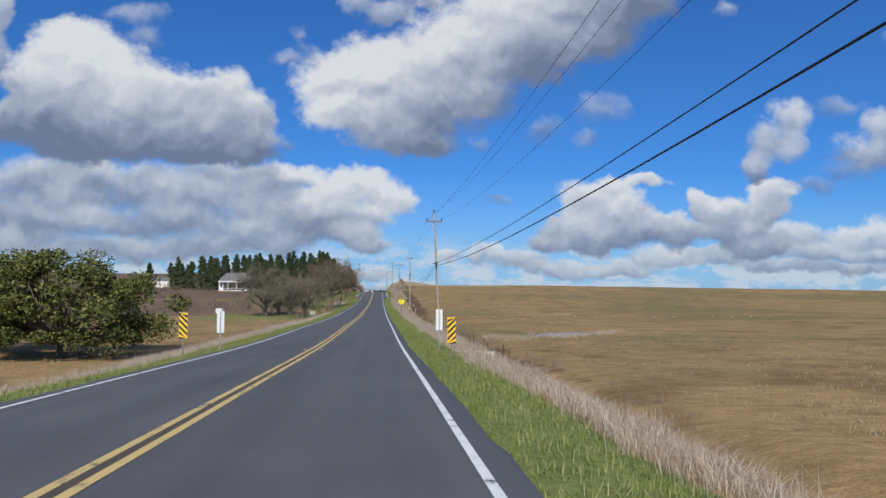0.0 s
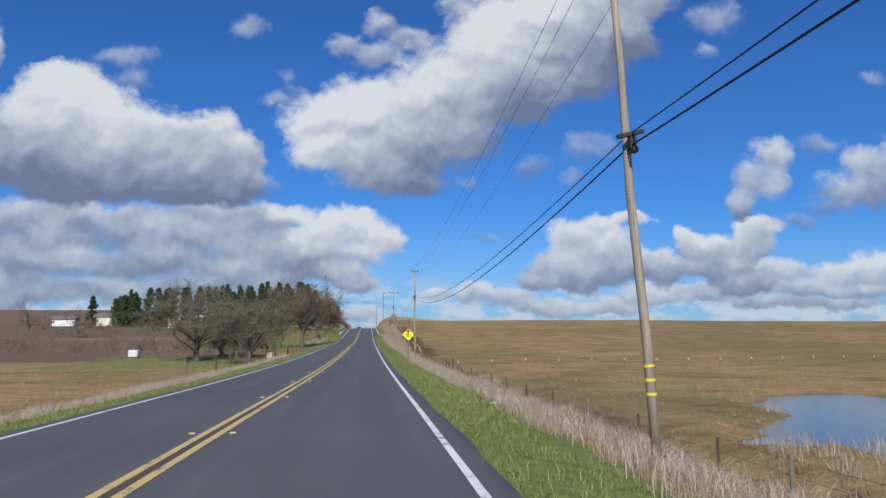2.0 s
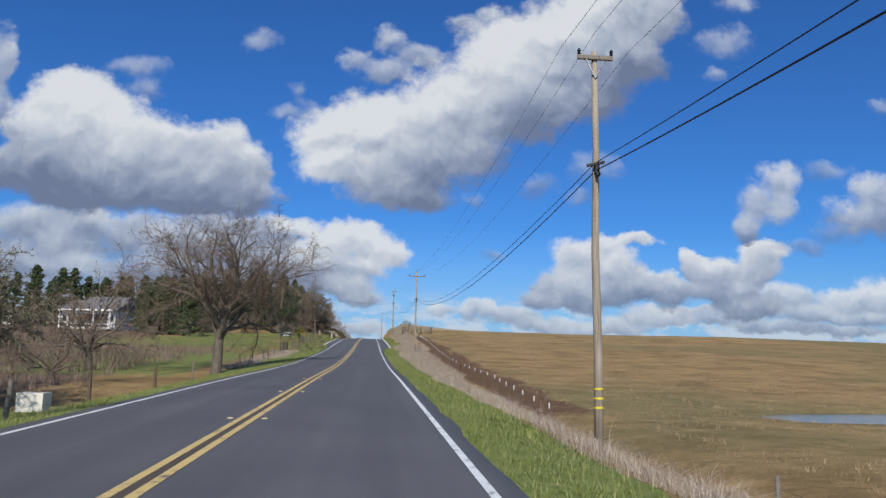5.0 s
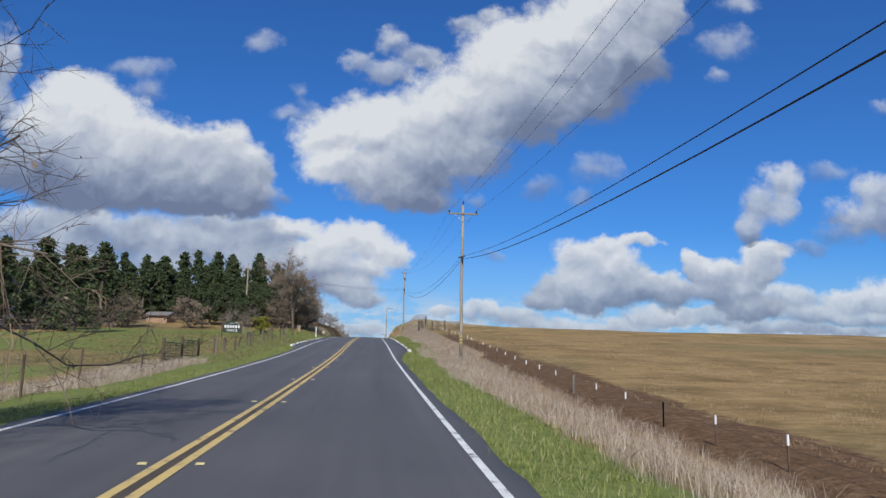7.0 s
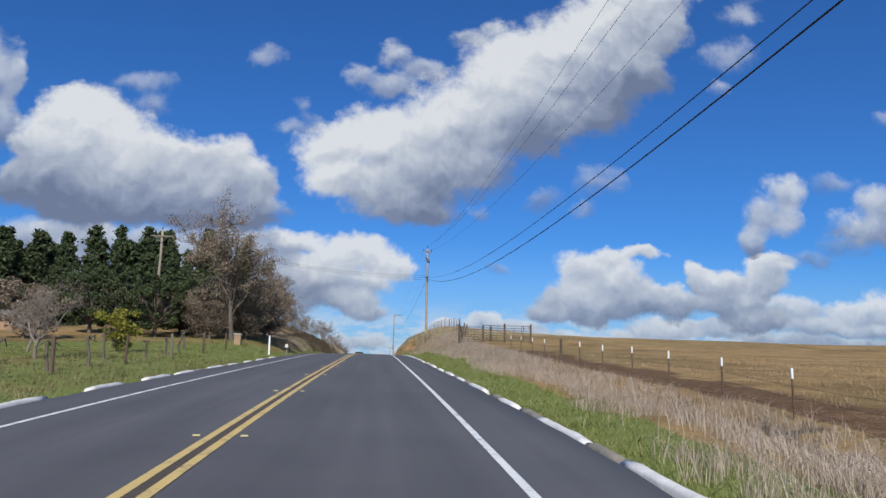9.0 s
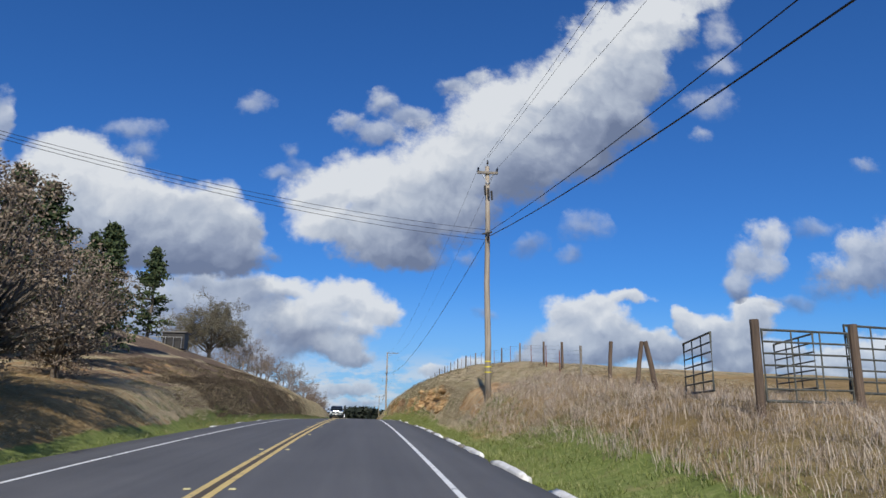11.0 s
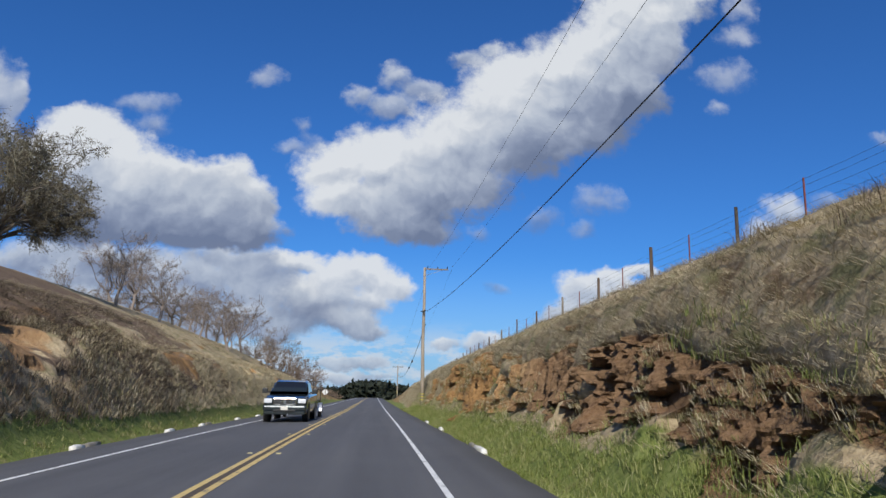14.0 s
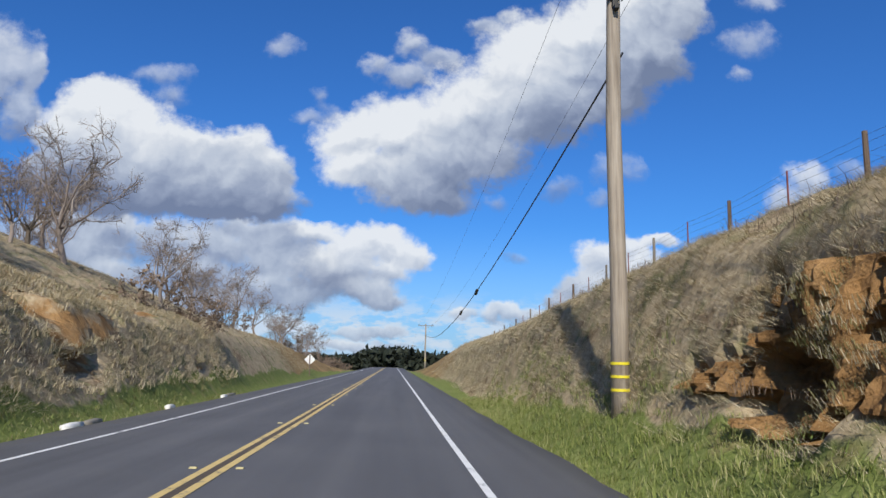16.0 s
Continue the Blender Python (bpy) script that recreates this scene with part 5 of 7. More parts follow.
CABLE = "thick black telephone cable strung between poles"
LINE = "thin bare power wire high between poles"
mids = [(7.4, -21, 5.2), (6.95, 58.0, 3.97), (8.1, 135.6, 5.8), (8.3, 217.2, 8.3), (7.6, 299, 13.3)]
for a, b, low, high in zip(mids, mids[1:], (1.0, 1.56, 1.85, 2.0), (0.8, 1.31, 1.7, 1.6)):
    wire((a[0], a[1], a[2]), (b[0], b[1], b[2]), low, 0.017, MAT_CABLE, "telephone_cable", CABLE)
    wire((a[0], a[1], a[2] + 0.22), (b[0], b[1], b[2] + 0.22), high, 0.012, MAT_CABLE, "telephone_cable", CABLE)
tops = [(7.4, -21, 8.3, 0.97), (6.8, 58.2, 7.7, 0.6), (8.1, 135.5, 9.25, 0.97), (8.3, 217, 11.85, 1.0), (7.6, 298.9, 16.7, 0.45), (6.9, 404.5, 16.85, 0.0)]
for a, b in zip(tops, tops[1:]):
    for s, up in ((-1, 0), (0, 0.5), (1, 0)):
        if up and b[1] > 400:
            continue
        sb = (s + 1) * 0.97 if b[3] == 0 else s * b[3]
        wire((a[0] + s * a[3], a[1], a[2] + up), (b[0] + sb, b[1], b[2] + up), 1.5, 0.006, MAT_WIRE, "power_wire", LINE)
wire((7.6, 299, 13.3), (6.6, 404.6, 12.8), 1.7, 0.015, MAT_CABLE, "telephone_cable", CABLE)
wire((6.6, 404.6, 11.7), (7.7, 516, 9.6), 2.3, 0.024, MAT_CABLE, "telephone_cable", CABLE)
for x, y, z in (((6.87, 432.0, 9.45), (6.98, 442.6, 8.92))):
    splice = thing("cable_splice", (x, y, z), "black splice case hanging on the telephone cable", "splice case", "overhead wires")
    part("case", Shape().tube([(0, -0.42, 0.10), (0, -0.34, 0.07), (0, 0.34, -0.07), (0, 0.42, -0.10)], [0.03, 0.09, 0.09, 0.03], 10), MAT_CABLE, splice)
for s in (-1, 1):
    wire((7.9 + s, 404.5, 16.85), (7.7 + s * 1.2, 516, 11.45), 1.6, 0.006, MAT_WIRE, "power_wire", LINE)
    wire((7.7 + s * 1.2, 516, 11.45), (7.9 + s * 1.1, 610, 9.4), 1.6, 0.006, MAT_WIRE, "power_wire", LINE)
for s in (-0.25, 0.0, 0.25):
    wire((7.6, 299, 13.4 + s), (-18.3 + s, 284.3, 14.8), 0.9, 0.009, MAT_CABLE, "service_wire", "thin black service wire crossing over the road")


# ---- signs and markers ----
def u_post(x, y, top, name_mat, parent, height_below=0.3):
    pass


def bus_stop_sign(x, y, centre):
    """A yellow diamond: a bus, its stop arm, two walkers as plain bars and an arrow ahead."""
    ground_level = gz(x, y)
    ob = thing("road_sign", (x, y, ground_level), "yellow diamond school bus warning sign on a timber post", "road sign", turn=3.0)
    c, half = centre - ground_level, 0.53
    part("post", Shape().box((0, 0.06, (c + 0.2) / 2 - 0.2), (0.09, 0.09, c + 0.6), 0.008), MAT_POST_GREY, ob)

    def diamond(r, corner=0.06):
        pts = []
        for a in (0, 90, 180, 270):
            for d in (-1, 1):
                t = radians(a)
                pts.append((r * math.cos(t) - d * corner * math.sin(t) - corner * math.cos(t), c + r * math.sin(t) + d * corner * math.cos(t) - corner * math.sin(t)))
        return pts
    panel = part("panel", Shape().prism(diamond(half), -0.004, 0.0), MAT_YELLOW, ob, "bright yellow panel")
    rim = Shape()
    outer, inner = diamond(half - 0.02), diamond(half - 0.038)
    n = len(outer)
    rim.add([(x_, -0.0062, z_) for x_, z_ in outer + inner], [(k, (k + 1) % n, n + (k + 1) % n, n + k) for k in range(n)])
    part("border", rim, MAT_BLACK, panel, "thin black border")
    part("arrow", Shape().prism([(-0.18, c + 0.25), (0, c + 0.44), (0.18, c + 0.25), (0.06, c + 0.25), (0.06, c + 0.14), (-0.06, c + 0.14), (-0.06, c + 0.25)], -0.008, -0.005), MAT_BLACK, panel, "black arrow")
    bus = Shape()
    x0, x1 = -0.20, 0.09
    for a, b, p, q in ((x0, x1, 0.035, 0.075), (x0, x0 + 0.025, -0.10, 0.05), (x1 - 0.025, x1, -0.10, 0.05), (-0.065, -0.045, -0.02, 0.04), (x0, x1, -0.12, -0.03), (x0 - 0.01, x1 + 0.01, -0.20, -0.155)):
        bus.box(((a + b) / 2, -0.0065, c + (p + q) / 2), (b - a, 0.003, q - p))
    bus.prism([(x0 + 0.02, c + 0.075), (x1 - 0.02, c + 0.075), (x1 - 0.06, c + 0.105), (x0 + 0.06, c + 0.105)], -0.008, -0.005)
    for k in (x0 + 0.045, x1 - 0.045):
        bus.box((k, -0.0065, c - 0.225), (0.045, 0.003, 0.05))
    part("bus_symbol", bus, MAT_BLACK, panel, "black bus shape seen from the front")
    part("bus_grille", Shape().box((-0.055, -0.0095, c - 0.085), (0.11, 0.002, 0.055)), MAT_YELLOW, panel)
    part("stop_arm", Shape().prism([(-0.29 + 0.04 * math.cos(k * math.pi / 4 + 0.39), c - 0.035 + 0.04 * math.sin(k * math.pi / 4 + 0.39)) for k in range(8)], -0.008, -0.005).box((-0.23, -0.0065, c - 0.035), (0.06, 0.003, 0.012)), MAT_RED, panel, "red stop arm")
    part("warning_light", Shape().box((0.055, -0.0095, c + 0.055), (0.075, 0.002, 0.04)), MAT_RED, panel, "red lamp")
    for k in (0.155, 0.20):
        part("walker_bar", Shape().box((k, -0.0065, c - 0.105), (0.022, 0.003, 0.12)), MAT_BLACK, panel)
    for z in (c + 0.2, c - 0.2):
        part("bolt", Shape().tube([(0, -0.012, z), (0, 0.02, z)], 0.012, 8), MAT_STEEL, ob)
    return ob


def object_marker(x, y, centre, falls_right, front, label, turn=0.0):
    """A narrow upright panel on a steel post; the striped side faces one way, bare metal the other."""
    ground_level = gz(x, y)
    ob = thing("object_marker", (x, y, ground_level), label, "road marker", "markers at the culvert", turn if front else 180.0 + turn)
    c = centre - ground_level
    part("post", Shape().box((0, 0.03, (c + 0.45) / 2 - 0.15), (0.05, 0.035, c + 0.75), 0.006), MAT_STEEL if not front else MAT_POST_GREY, ob)
    panel = part("panel", Shape().box((0, 0, c), (0.30, 0.006, 0.92), 0.0), MAT_ALU, ob, "bare aluminium back")
    part("face", Shape().box((0, -0.0048, c), (0.296, 0.002, 0.915)), MAT_MARKER_YELLOW, panel, "amber face")
    for k in range(-4, 5):
        z = c + k * 0.21
        d = 0.15 if falls_right else -0.15
        poly = [(-0.146, z + d), (-0.146, z + d + 0.105), (0.146, z - d + 0.105), (0.146, z - d)]
        lo, hi = c - 0.456, c + 0.456
        clipped = [(px, min(max(pz, lo), hi)) for px, pz in poly]
        if max(p[1] for p in clipped) - min(p[1] for p in clipped) > 0.02 and len({round(p[1], 4) for p in clipped}) > 1:
            part("stripe", Shape().prism(clipped, -0.0082, -0.0062), MAT_BLACK, panel)
    return ob


bus_stop_sign(5.68, 106.7, 0.97)
object_marker(4.98, 25.9, 0.14, False, True, "black and amber striped marker panel on a post")
object_marker(5.12, 32.9, 0.32, False, False, "bare metal back of a striped marker panel")
object_marker(-4.45, 26.9, 0.28, True, True, "black and amber striped marker panel in the verge")
object_marker(-4.25, 32.0, 0.26, True, False, "pale metal back of a striped marker panel")


def far_diamond(x, y, centre):
    ground_level = gz(x, y)
    ob = thing("road_sign", (x, y, ground_level), "back of a diamond road sign, bare metal", "road sign")
    c = centre - ground_level
    part("post", Shape().box((0, -0.05, c / 2), (0.1, 0.08, c + 0.9), 0.01), MAT_POST, ob)
    part("panel", Shape().prism([(0.53, c), (0, c + 0.53), (-0.53, c), (0, c - 0.53)], -0.004, 0.004), MAT_ALU, ob)
    return ob


far_diamond(-5.6, 461, 5.35)


def farm_sign(x, y, base, turn):
    ob = thing("farm_sign", (x, y, base), "dark green farm name board with white writing between two posts", "sign", turn=turn)
    outline = [(-0.95, 0.55), (0.95, 0.55), (0.95, 1.38), (0.55, 1.62), (0.0, 1.72), (-0.55, 1.62), (-0.95, 1.38)]
    board = part("board", Shape().prism(outline, -0.03, 0.03), speckled("board_green", (0.020, 0.030, 0.022), (0.045, 0.055, 0.04), 3.0, 0.7), ob, "dark painted board")
    for s in (-0.98, 0.98):
        part("post", Shape().box((s, 0.0, 0.6), (0.1, 0.1, 1.6), 0.01), MAT_POST, ob)
    # the name is given as plain bars
    for k in range(6):
        part("name_bar", Shape().box((-0.68 + 0.27 * k, -0.036, 1.16), (0.19, 0.008, 0.26)), MAT_WHITE, board)
    part("ridge_line", Shape().tube([(-0.3, -0.036, 1.42), (-0.05, -0.036, 1.52), (0.15, -0.036, 1.44), (0.4, -0.036, 1.58), (0.75, -0.036, 1.40)], 0.018, 5), MAT_WHITE, board)
    curve = bpy.data.curves.new("word", "FONT")
    curve.body, curve.size, curve.align_x, curve.extrude = "FARMS", 0.36, "CENTER", 0.004
    text = new("word", curve)
    deps = bpy.context.evaluated_depsgraph_get()
    mesh = bpy.data.meshes.new_from_object(text.evaluated_get(deps))
    bpy.data.objects.remove(text)
    mesh.materials.clear()
    mesh.materials.append(MAT_WHITE)
    word = new("word", mesh)
    word.parent = board
    word.matrix_local = pose(0, -0.038, 0.66, 90, 0, 0)
    return ob


farm_sign(-12.0, 240.6, gz(-12.0, 240.6), 28)


# ---- fences ----
def fence(name, posts, wires, label, group=""):
    """posts: (x, y, height, lean, kind); wires: heights over the ground. One thing with its posts and wires as parts."""
    x0, y0 = posts[0][:2]
    ob = thing(name, (x0, y0, gz(x0, y0)), label, "fence", group)
    origin = ob.matrix_world.translation
    spots = []
    for k, (x, y, height, lean, kind) in enumerate(posts):
        p = Vector((x, y, gz(x, y))) - origin
        top = p + Vector((lean * 0.5, lean, height))
        if kind in ("wood", "thin"):
            r = (0.055 + 0.02 * ((k * 7) % 5) / 5) * (0.6 if kind == "thin" else 1.0)
            part("post", Shape().tube([p - Vector((0, 0, 0.3)), p.lerp(top, 0.5), top], [r, r * 0.96, r * 0.9], 9), MAT_POST if k % 3 else MAT_POST_GREY, ob, "round timber post", False)
        else:
            post = part("post", Shape().box(p + Vector((0, 0, height / 2 - 0.15)), (0.035, 0.035, height + 0.3)), MAT_RUST if kind == "rust" else MAT_STAKE, ob, "steel fence post")
            if kind == "white":
                part("tip", Shape().box(p + Vector((0, 0, height - 0.11)), (0.042, 0.042, 0.23)), MAT_WHITE, post, "white painted tip")
        spots.append((p, lean))
    for h in wires:
        line = [p + Vector((lean * 0.5 * h, lean * h, h)) for p, lean in spots]
        fine = []
        for a, b in zip(line, line[1:]):
            fine += [a, a.lerp(b, 0.5) - Vector((0, 0, 0.015))]
        part("wire", Shape().tube(fine + [line[-1]], 0.0035, 4, False), MAT_WIRE, ob)
    return ob


rng = random.Random(4)
ditch_posts = []
y = 35.3
while y < 132:
    ditch_posts.append((9.2 + rng.uniform(-0.06, 0.06), y, 0.95 + rng.uniform(-0.12, 0.12), rng.uniform(-0.10, 0.10), "thin"))
    y += 2.45 if y < 58 else 4.34
for a, b in ((0, 15), (14, len(ditch_posts))):
    fence("wire_fence", ditch_posts[a:b], (0.3, 0.6, 0.85), "sagging ditch fence of thin dark timber posts", "field fences")
# white-tipped field fence: every sixteenth post is timber
low_posts = []
for k in range(-10, 26):
    y = 181.2 + 3.325 * k
    x = 9.9 + 1.1 * float(smooth(148, 172, y))
    wood = k % 16 == 5
    top = float(np.interp(y, (148, 181, 191, 201, 211, 241, 251, 265), (-1.2, -0.16, 0.23, 0.70, 1.46, 3.90, 4.42, 5.3)))
    low_posts.append((x + rng.uniform(-0.04, 0.04), y, min(max(top - gz(x, y), 0.62), 1.15) + (0.1 if wood else 0.0), rng.uniform(-0.04, 0.04), "wood" if wood else "white"))
for a, b in ((0, 13), (12, 25), (24, 36)):
    fence("wire_fence", low_posts[a:b], (0.25, 0.5, 0.75), "field fence of steel posts with white tips and wire", "field fences")
fence("wire_fence", [(11.0 + 3.3 * k, 115.5, 0.72, 0.02 * math.sin(5 * k), "white") for k in range(18)], (0.3, 0.55), "low cross fence of white-tipped steel posts over the field", "field fences")
# posts of the old brace beside the ditch
brace = thing("fence_brace", (9.2, 104.6, gz(9.2, 104.6)), "rusty steel corner brace of a field fence", "fence", "field fences")
for a, b, r in (((0, 0, -0.3), (0, 0, 1.35), 0.055), ((0, 5.2, -0.3), (0, 5.2, 1.2), 0.05), ((0, 0, 0.95), (0, 5.2, 0.85), 0.028), ((0.05, 0, 0.9), (0.9, -2.4, 0.1), 0.028)):
    part("pipe", Shape().tube([a, b], r, 9), MAT_STAKE, brace)

bank_posts = []
for k in range(-8, 22):
    y = 347.3 + 6.53 * k
    x = 12.5 if y > 306 else 12.5 - 0.16 * (306 - y)
    bank_posts.append((x, y, 1.22 + 0.12 * rng.random(), rng.uniform(-0.05, 0.05), "wood"))
    bank_posts.append((x, y + 3.2, 1.15, rng.uniform(-0.03, 0.03), "rust"))
for a, b in ((0, 21), (20, 41), (40, 60)):
    fence("barbed_wire_fence", bank_posts[a:b], (0.25, 0.48, 0.72, 0.95, 1.12), "barbed wire fence of timber and steel posts on the bank top", "bank fence")
for x, y, lean in ((10.9, 289.5, 0.25), (10.4, 286.6, -0.3), (11.2, 293.0, 0.12)):
    ob = thing("fence_post", (x, y, gz(x, y)), "leaning old timber fence post near the pens", "fence post", "leaning posts")
    part("post", Shape().tube([(0, 0, -0.3), (lean * 0.5, 0, 0.7), (lean, 0, 1.4)], [0.08, 0.075, 0.07], 9), MAT_POST, ob)

left_posts = []
for y in (84, 92, 95.6, 104, 112, 118.5, 124.5, 130.4, 133, 136.2, 142, 149, 155, 170, 176.6, 182, 187.4, 191, 197):
    left_posts.append((-6.9 + rng.uniform(-0.15, 0.15) - 0.5 * float(smooth(165, 190, y)), y, 1.05 + 0.2 * rng.random(), rng.uniform(-0.12, 0.12), "wood" if y < 150 else "thin"))
fence("wire_fence", left_posts[:10], (0.35, 0.7, 0.95), "sagging wire fence of old dark timber posts", "roadside fences")
fence("wire_fence", left_posts[9:], (0.35, 0.7, 0.95), "sagging wire fence of old dark timber posts", "roadside fences")


def pipe_gate(x, y, length, height, turn, bars, label, post_mat, posts=True, name="metal_gate"):
    ob = thing(name, (x, y, gz(x, y)), label, "gate", turn=turn)
    frame_part = part("gate_frame", Shape().tube([(0, 0, 0.25), (0, 0, height), (length, 0, height), (length, 0, 0.25), (0, 0, 0.25)], 0.028, 8, False), MAT_GATE, ob)
    for k in range(1, bars):
        z = 0.25 + (height - 0.25) * k / bars
        part("rail", Shape().tube([(0, 0, z), (length, 0, z)], 0.02, 7), MAT_GATE, ob)
    for k in range(1, 3):
        part("stay", Shape().tube([(length * k / 3, 0, 0.25), (length * k / 3, 0, height)], 0.016, 6), MAT_GATE, ob)
    if posts:
        for s in (-0.14, length + 0.14):
            part("post", Shape().tube([(s, 0.0, -0.3), (s, 0.0, height + 0.18)], 0.085, 10), post_mat, ob)
    return ob


pipe_gate(-8.35, 204.0, 3.9, 1.12, 92, 6, "closed grey steel farm gate between timber posts", MAT_POST, name="farm_gate")
pipe_gate(-8.5, 208.2, 3.6, 1.12, 90, 6, "grey steel farm gate leaf beside its twin", MAT_POST, name="farm_gate")
for k, (x, length, turn) in enumerate(((9.3, 1.9, 8), (11.3, 2.1, 14), (13.5, 2.2, 8))):
    pipe_gate(x, 279.0 + 0.5 * k, length, 1.55, turn, 6, "green-grey steel cattle pen panel", MAT_POST, posts=k != 1, name="pen_panel")
for x, y in ((9.5, 281.4), (12.4, 282.2), (15.5, 282.0)):
    pipe_gate(x, y, 2.6, 1.5, 78, 6, "steel cattle pen panel set behind", MAT_POST, posts=False, name="pen_panel")


# ---- curbs, studs and stones ----
def curb(x, y, length, white):
    """A piece of rounded roadside dike, with or without its old paint."""
    ob = Shape()
    profile = [(-0.12, -0.15), (-0.115, 0.0), (-0.08, 0.045), (-0.02, 0.06), (0.05, 0.055), (0.11, 0.0), (0.13, -0.15)]
    steps = max(3, int(length / 0.35))
    n = len(profile)
    verts, faces = [], []
    r = random.Random(int(y * 10))
    small = 0.65 if y > 300 else 0.85
    for k in range(steps + 1):
        yy = y + length * k / steps
        end = 0.55 if k in (0, steps) else 1.0
        for px, pz in profile:
            verts.append((x + small * px * (1 + r.uniform(-0.22, 0.22)), yy + r.uniform(-0.03, 0.03), rz(x, yy) - 0.02 + (pz * end * small if pz > 0 else pz) + r.uniform(-0.012, 0.012)))
    for k in range(steps):
        for j in range(n - 1):
            faces.append((k * n + j, k * n + j + 1, (k + 1) * n + j + 1, (k + 1) * n + j))
    faces += [tuple(range(n))[::-1], tuple(range(steps * n, steps * n + n))]
    ob.add(verts, faces)
    made = part("curb", ob, MAT_CURB_WHITE if white else MAT_CURB_BARE, None, "chipped white painted roadside curb piece" if white else "bare crumbling roadside curb piece", True)
    return tagged(made, category="curb", group="curb pieces")


for side, x in ((1, 4.95), (-1, -4.75)):
    y = 222.0 if side > 0 else 229.0
    end = 392 if side > 0 else 430
    while y < end:
        length = rng.uniform(1.3, 3.2) if y < 300 else rng.uniform(0.5, 1.7)
        shift = 0.35 * float(smooth(300, 380, y)) * side
        if not (266 < y < 300 and side < 0):
            curb(x + shift + rng.uniform(-0.04, 0.04), y, length, True)
            if rng.random() < 0.7:
                curb(x + shift, y + length + 0.06, rng.uniform(0.5, 1.6), False)
        y += length + rng.uniform(0.9, 2.6) + (rng.uniform(2.0, 9.0) if y > 300 else 0)

stud = Shape().add([(-0.05, -0.05, 0), (0.05, -0.05, 0), (0.05, 0.05, 0), (-0.05, 0.05, 0), (-0.045, -0.02, 0.018), (0.045, -0.02, 0.018), (0.045, 0.02, 0.018), (-0.045, 0.02, 0.018)],
                   [(0, 1, 5, 4), (1, 2, 6, 5), (2, 3, 7, 6), (3, 0, 4, 7), (4, 5, 6, 7)])
first = None
for k in range(-10, 47):
    for x in (-0.30, 0.30):
        y = 101.2 + 7.32 * k
        if first is None:
            first = part("reflector", stud, MAT_AMBER, road, "amber reflective road stud")
            ob = first
        else:
            ob = new("reflector", first.data)
            ob.parent = road
        ob.location = (x, y, rz(x, y) + 0.004)


def stone(x, y, size, mat, label, seed, flat=0.6):
    r = np.random.default_rng(seed)
    bm = bmesh.new()
    bmesh.ops.create_icosphere(bm, subdivisions=2, radius=1.0)
    for v in bm.verts:
        v.co *= 1 + 0.28 * float(fractal(v.co.x * 1.3 + seed, v.co.y * 1.3, v.co.z * 1.3, 3))
        v.co.x *= size * 1.3
        v.co.y *= size
        v.co.z *= size * flat
    bm.verts.index_update()
    shape = Shape().add([v.co[:] for v in bm.verts], [[v.index for v in f.verts] for f in bm.faces])
    bm.free()
    ob = part("stone", shape, mat, None, label)
    ob.location = (x, y, gz(x, y) + size * flat * 0.25)
    return tagged(ob, category="stone", group="loose stones")


for k, (x, y, s) in enumerate(((5.9, 41.6, 0.09), (5.7, 99.5, 0.12), (5.6, 110.2, 0.10), (5.8, 66, 0.10), (6.6, 200.5, 0.22), (7.2, 220.4, 0.09))):
    stone(x, y, s, MAT_CONCRETE, "pale stone lying in the roadside grass", k)
headwall = thing("culvert_headwall", (6.9, 34.6, -1.62), "broken pale concrete culvert headwall in dry grass", "culvert", turn=-28)
part("slab", Shape().box((0, 0, 0.18), (2.1, 0.24, 0.5), 0.04), MAT_CONCRETE, headwall)
part("wing", Shape().box((-0.9, -0.75, 0.14), (0.22, 1.5, 0.34), 0.04, pose(0, 0, 0, 8, 0, 24)), MAT_CONCRETE, headwall)


# ---- mail boxes and posts by the driveway ----
white_post = thing("marker_post", (-6.0, 271.2, gz(-6.0, 271.2)), "white painted timber post at the driveway", "post")
part("post", Shape().box((0, 0, 0.62), (0.12, 0.12, 1.6), 0.012), MAT_WHITE, white_post)
pillar = thing("brick_pillar", (-8.6, 272.6, gz(-8.6, 272.6)), "low tan brick pillar with flat cap near trees", "pillar")
part("shaft", Shape().box((0, 0, 0.35), (0.5, 0.5, 0.8), 0.015), MAT_BRICK, pillar)
part("cap", Shape().box((0, 0, 0.79), (0.62, 0.62, 0.09), 0.012), MAT_CONCRETE, pillar)
box_thing = thing("mailbox", (-5.2, 275.3, gz(-5.2, 275.3)), "small pale mailbox on a short post", "mailbox")
part("post", Shape().box((0, 0, 0.25), (0.09, 0.09, 0.9), 0.01), MAT_POST_GREY, box_thing)
part("box", Shape().prism([(-0.12, 0.66), (0.12, 0.66), (0.12, 0.84), (0.085, 0.93), (0, 0.96), (-0.085, 0.93), (-0.12, 0.84)], -0.24, 0.24), MAT_CREAM, box_thing)


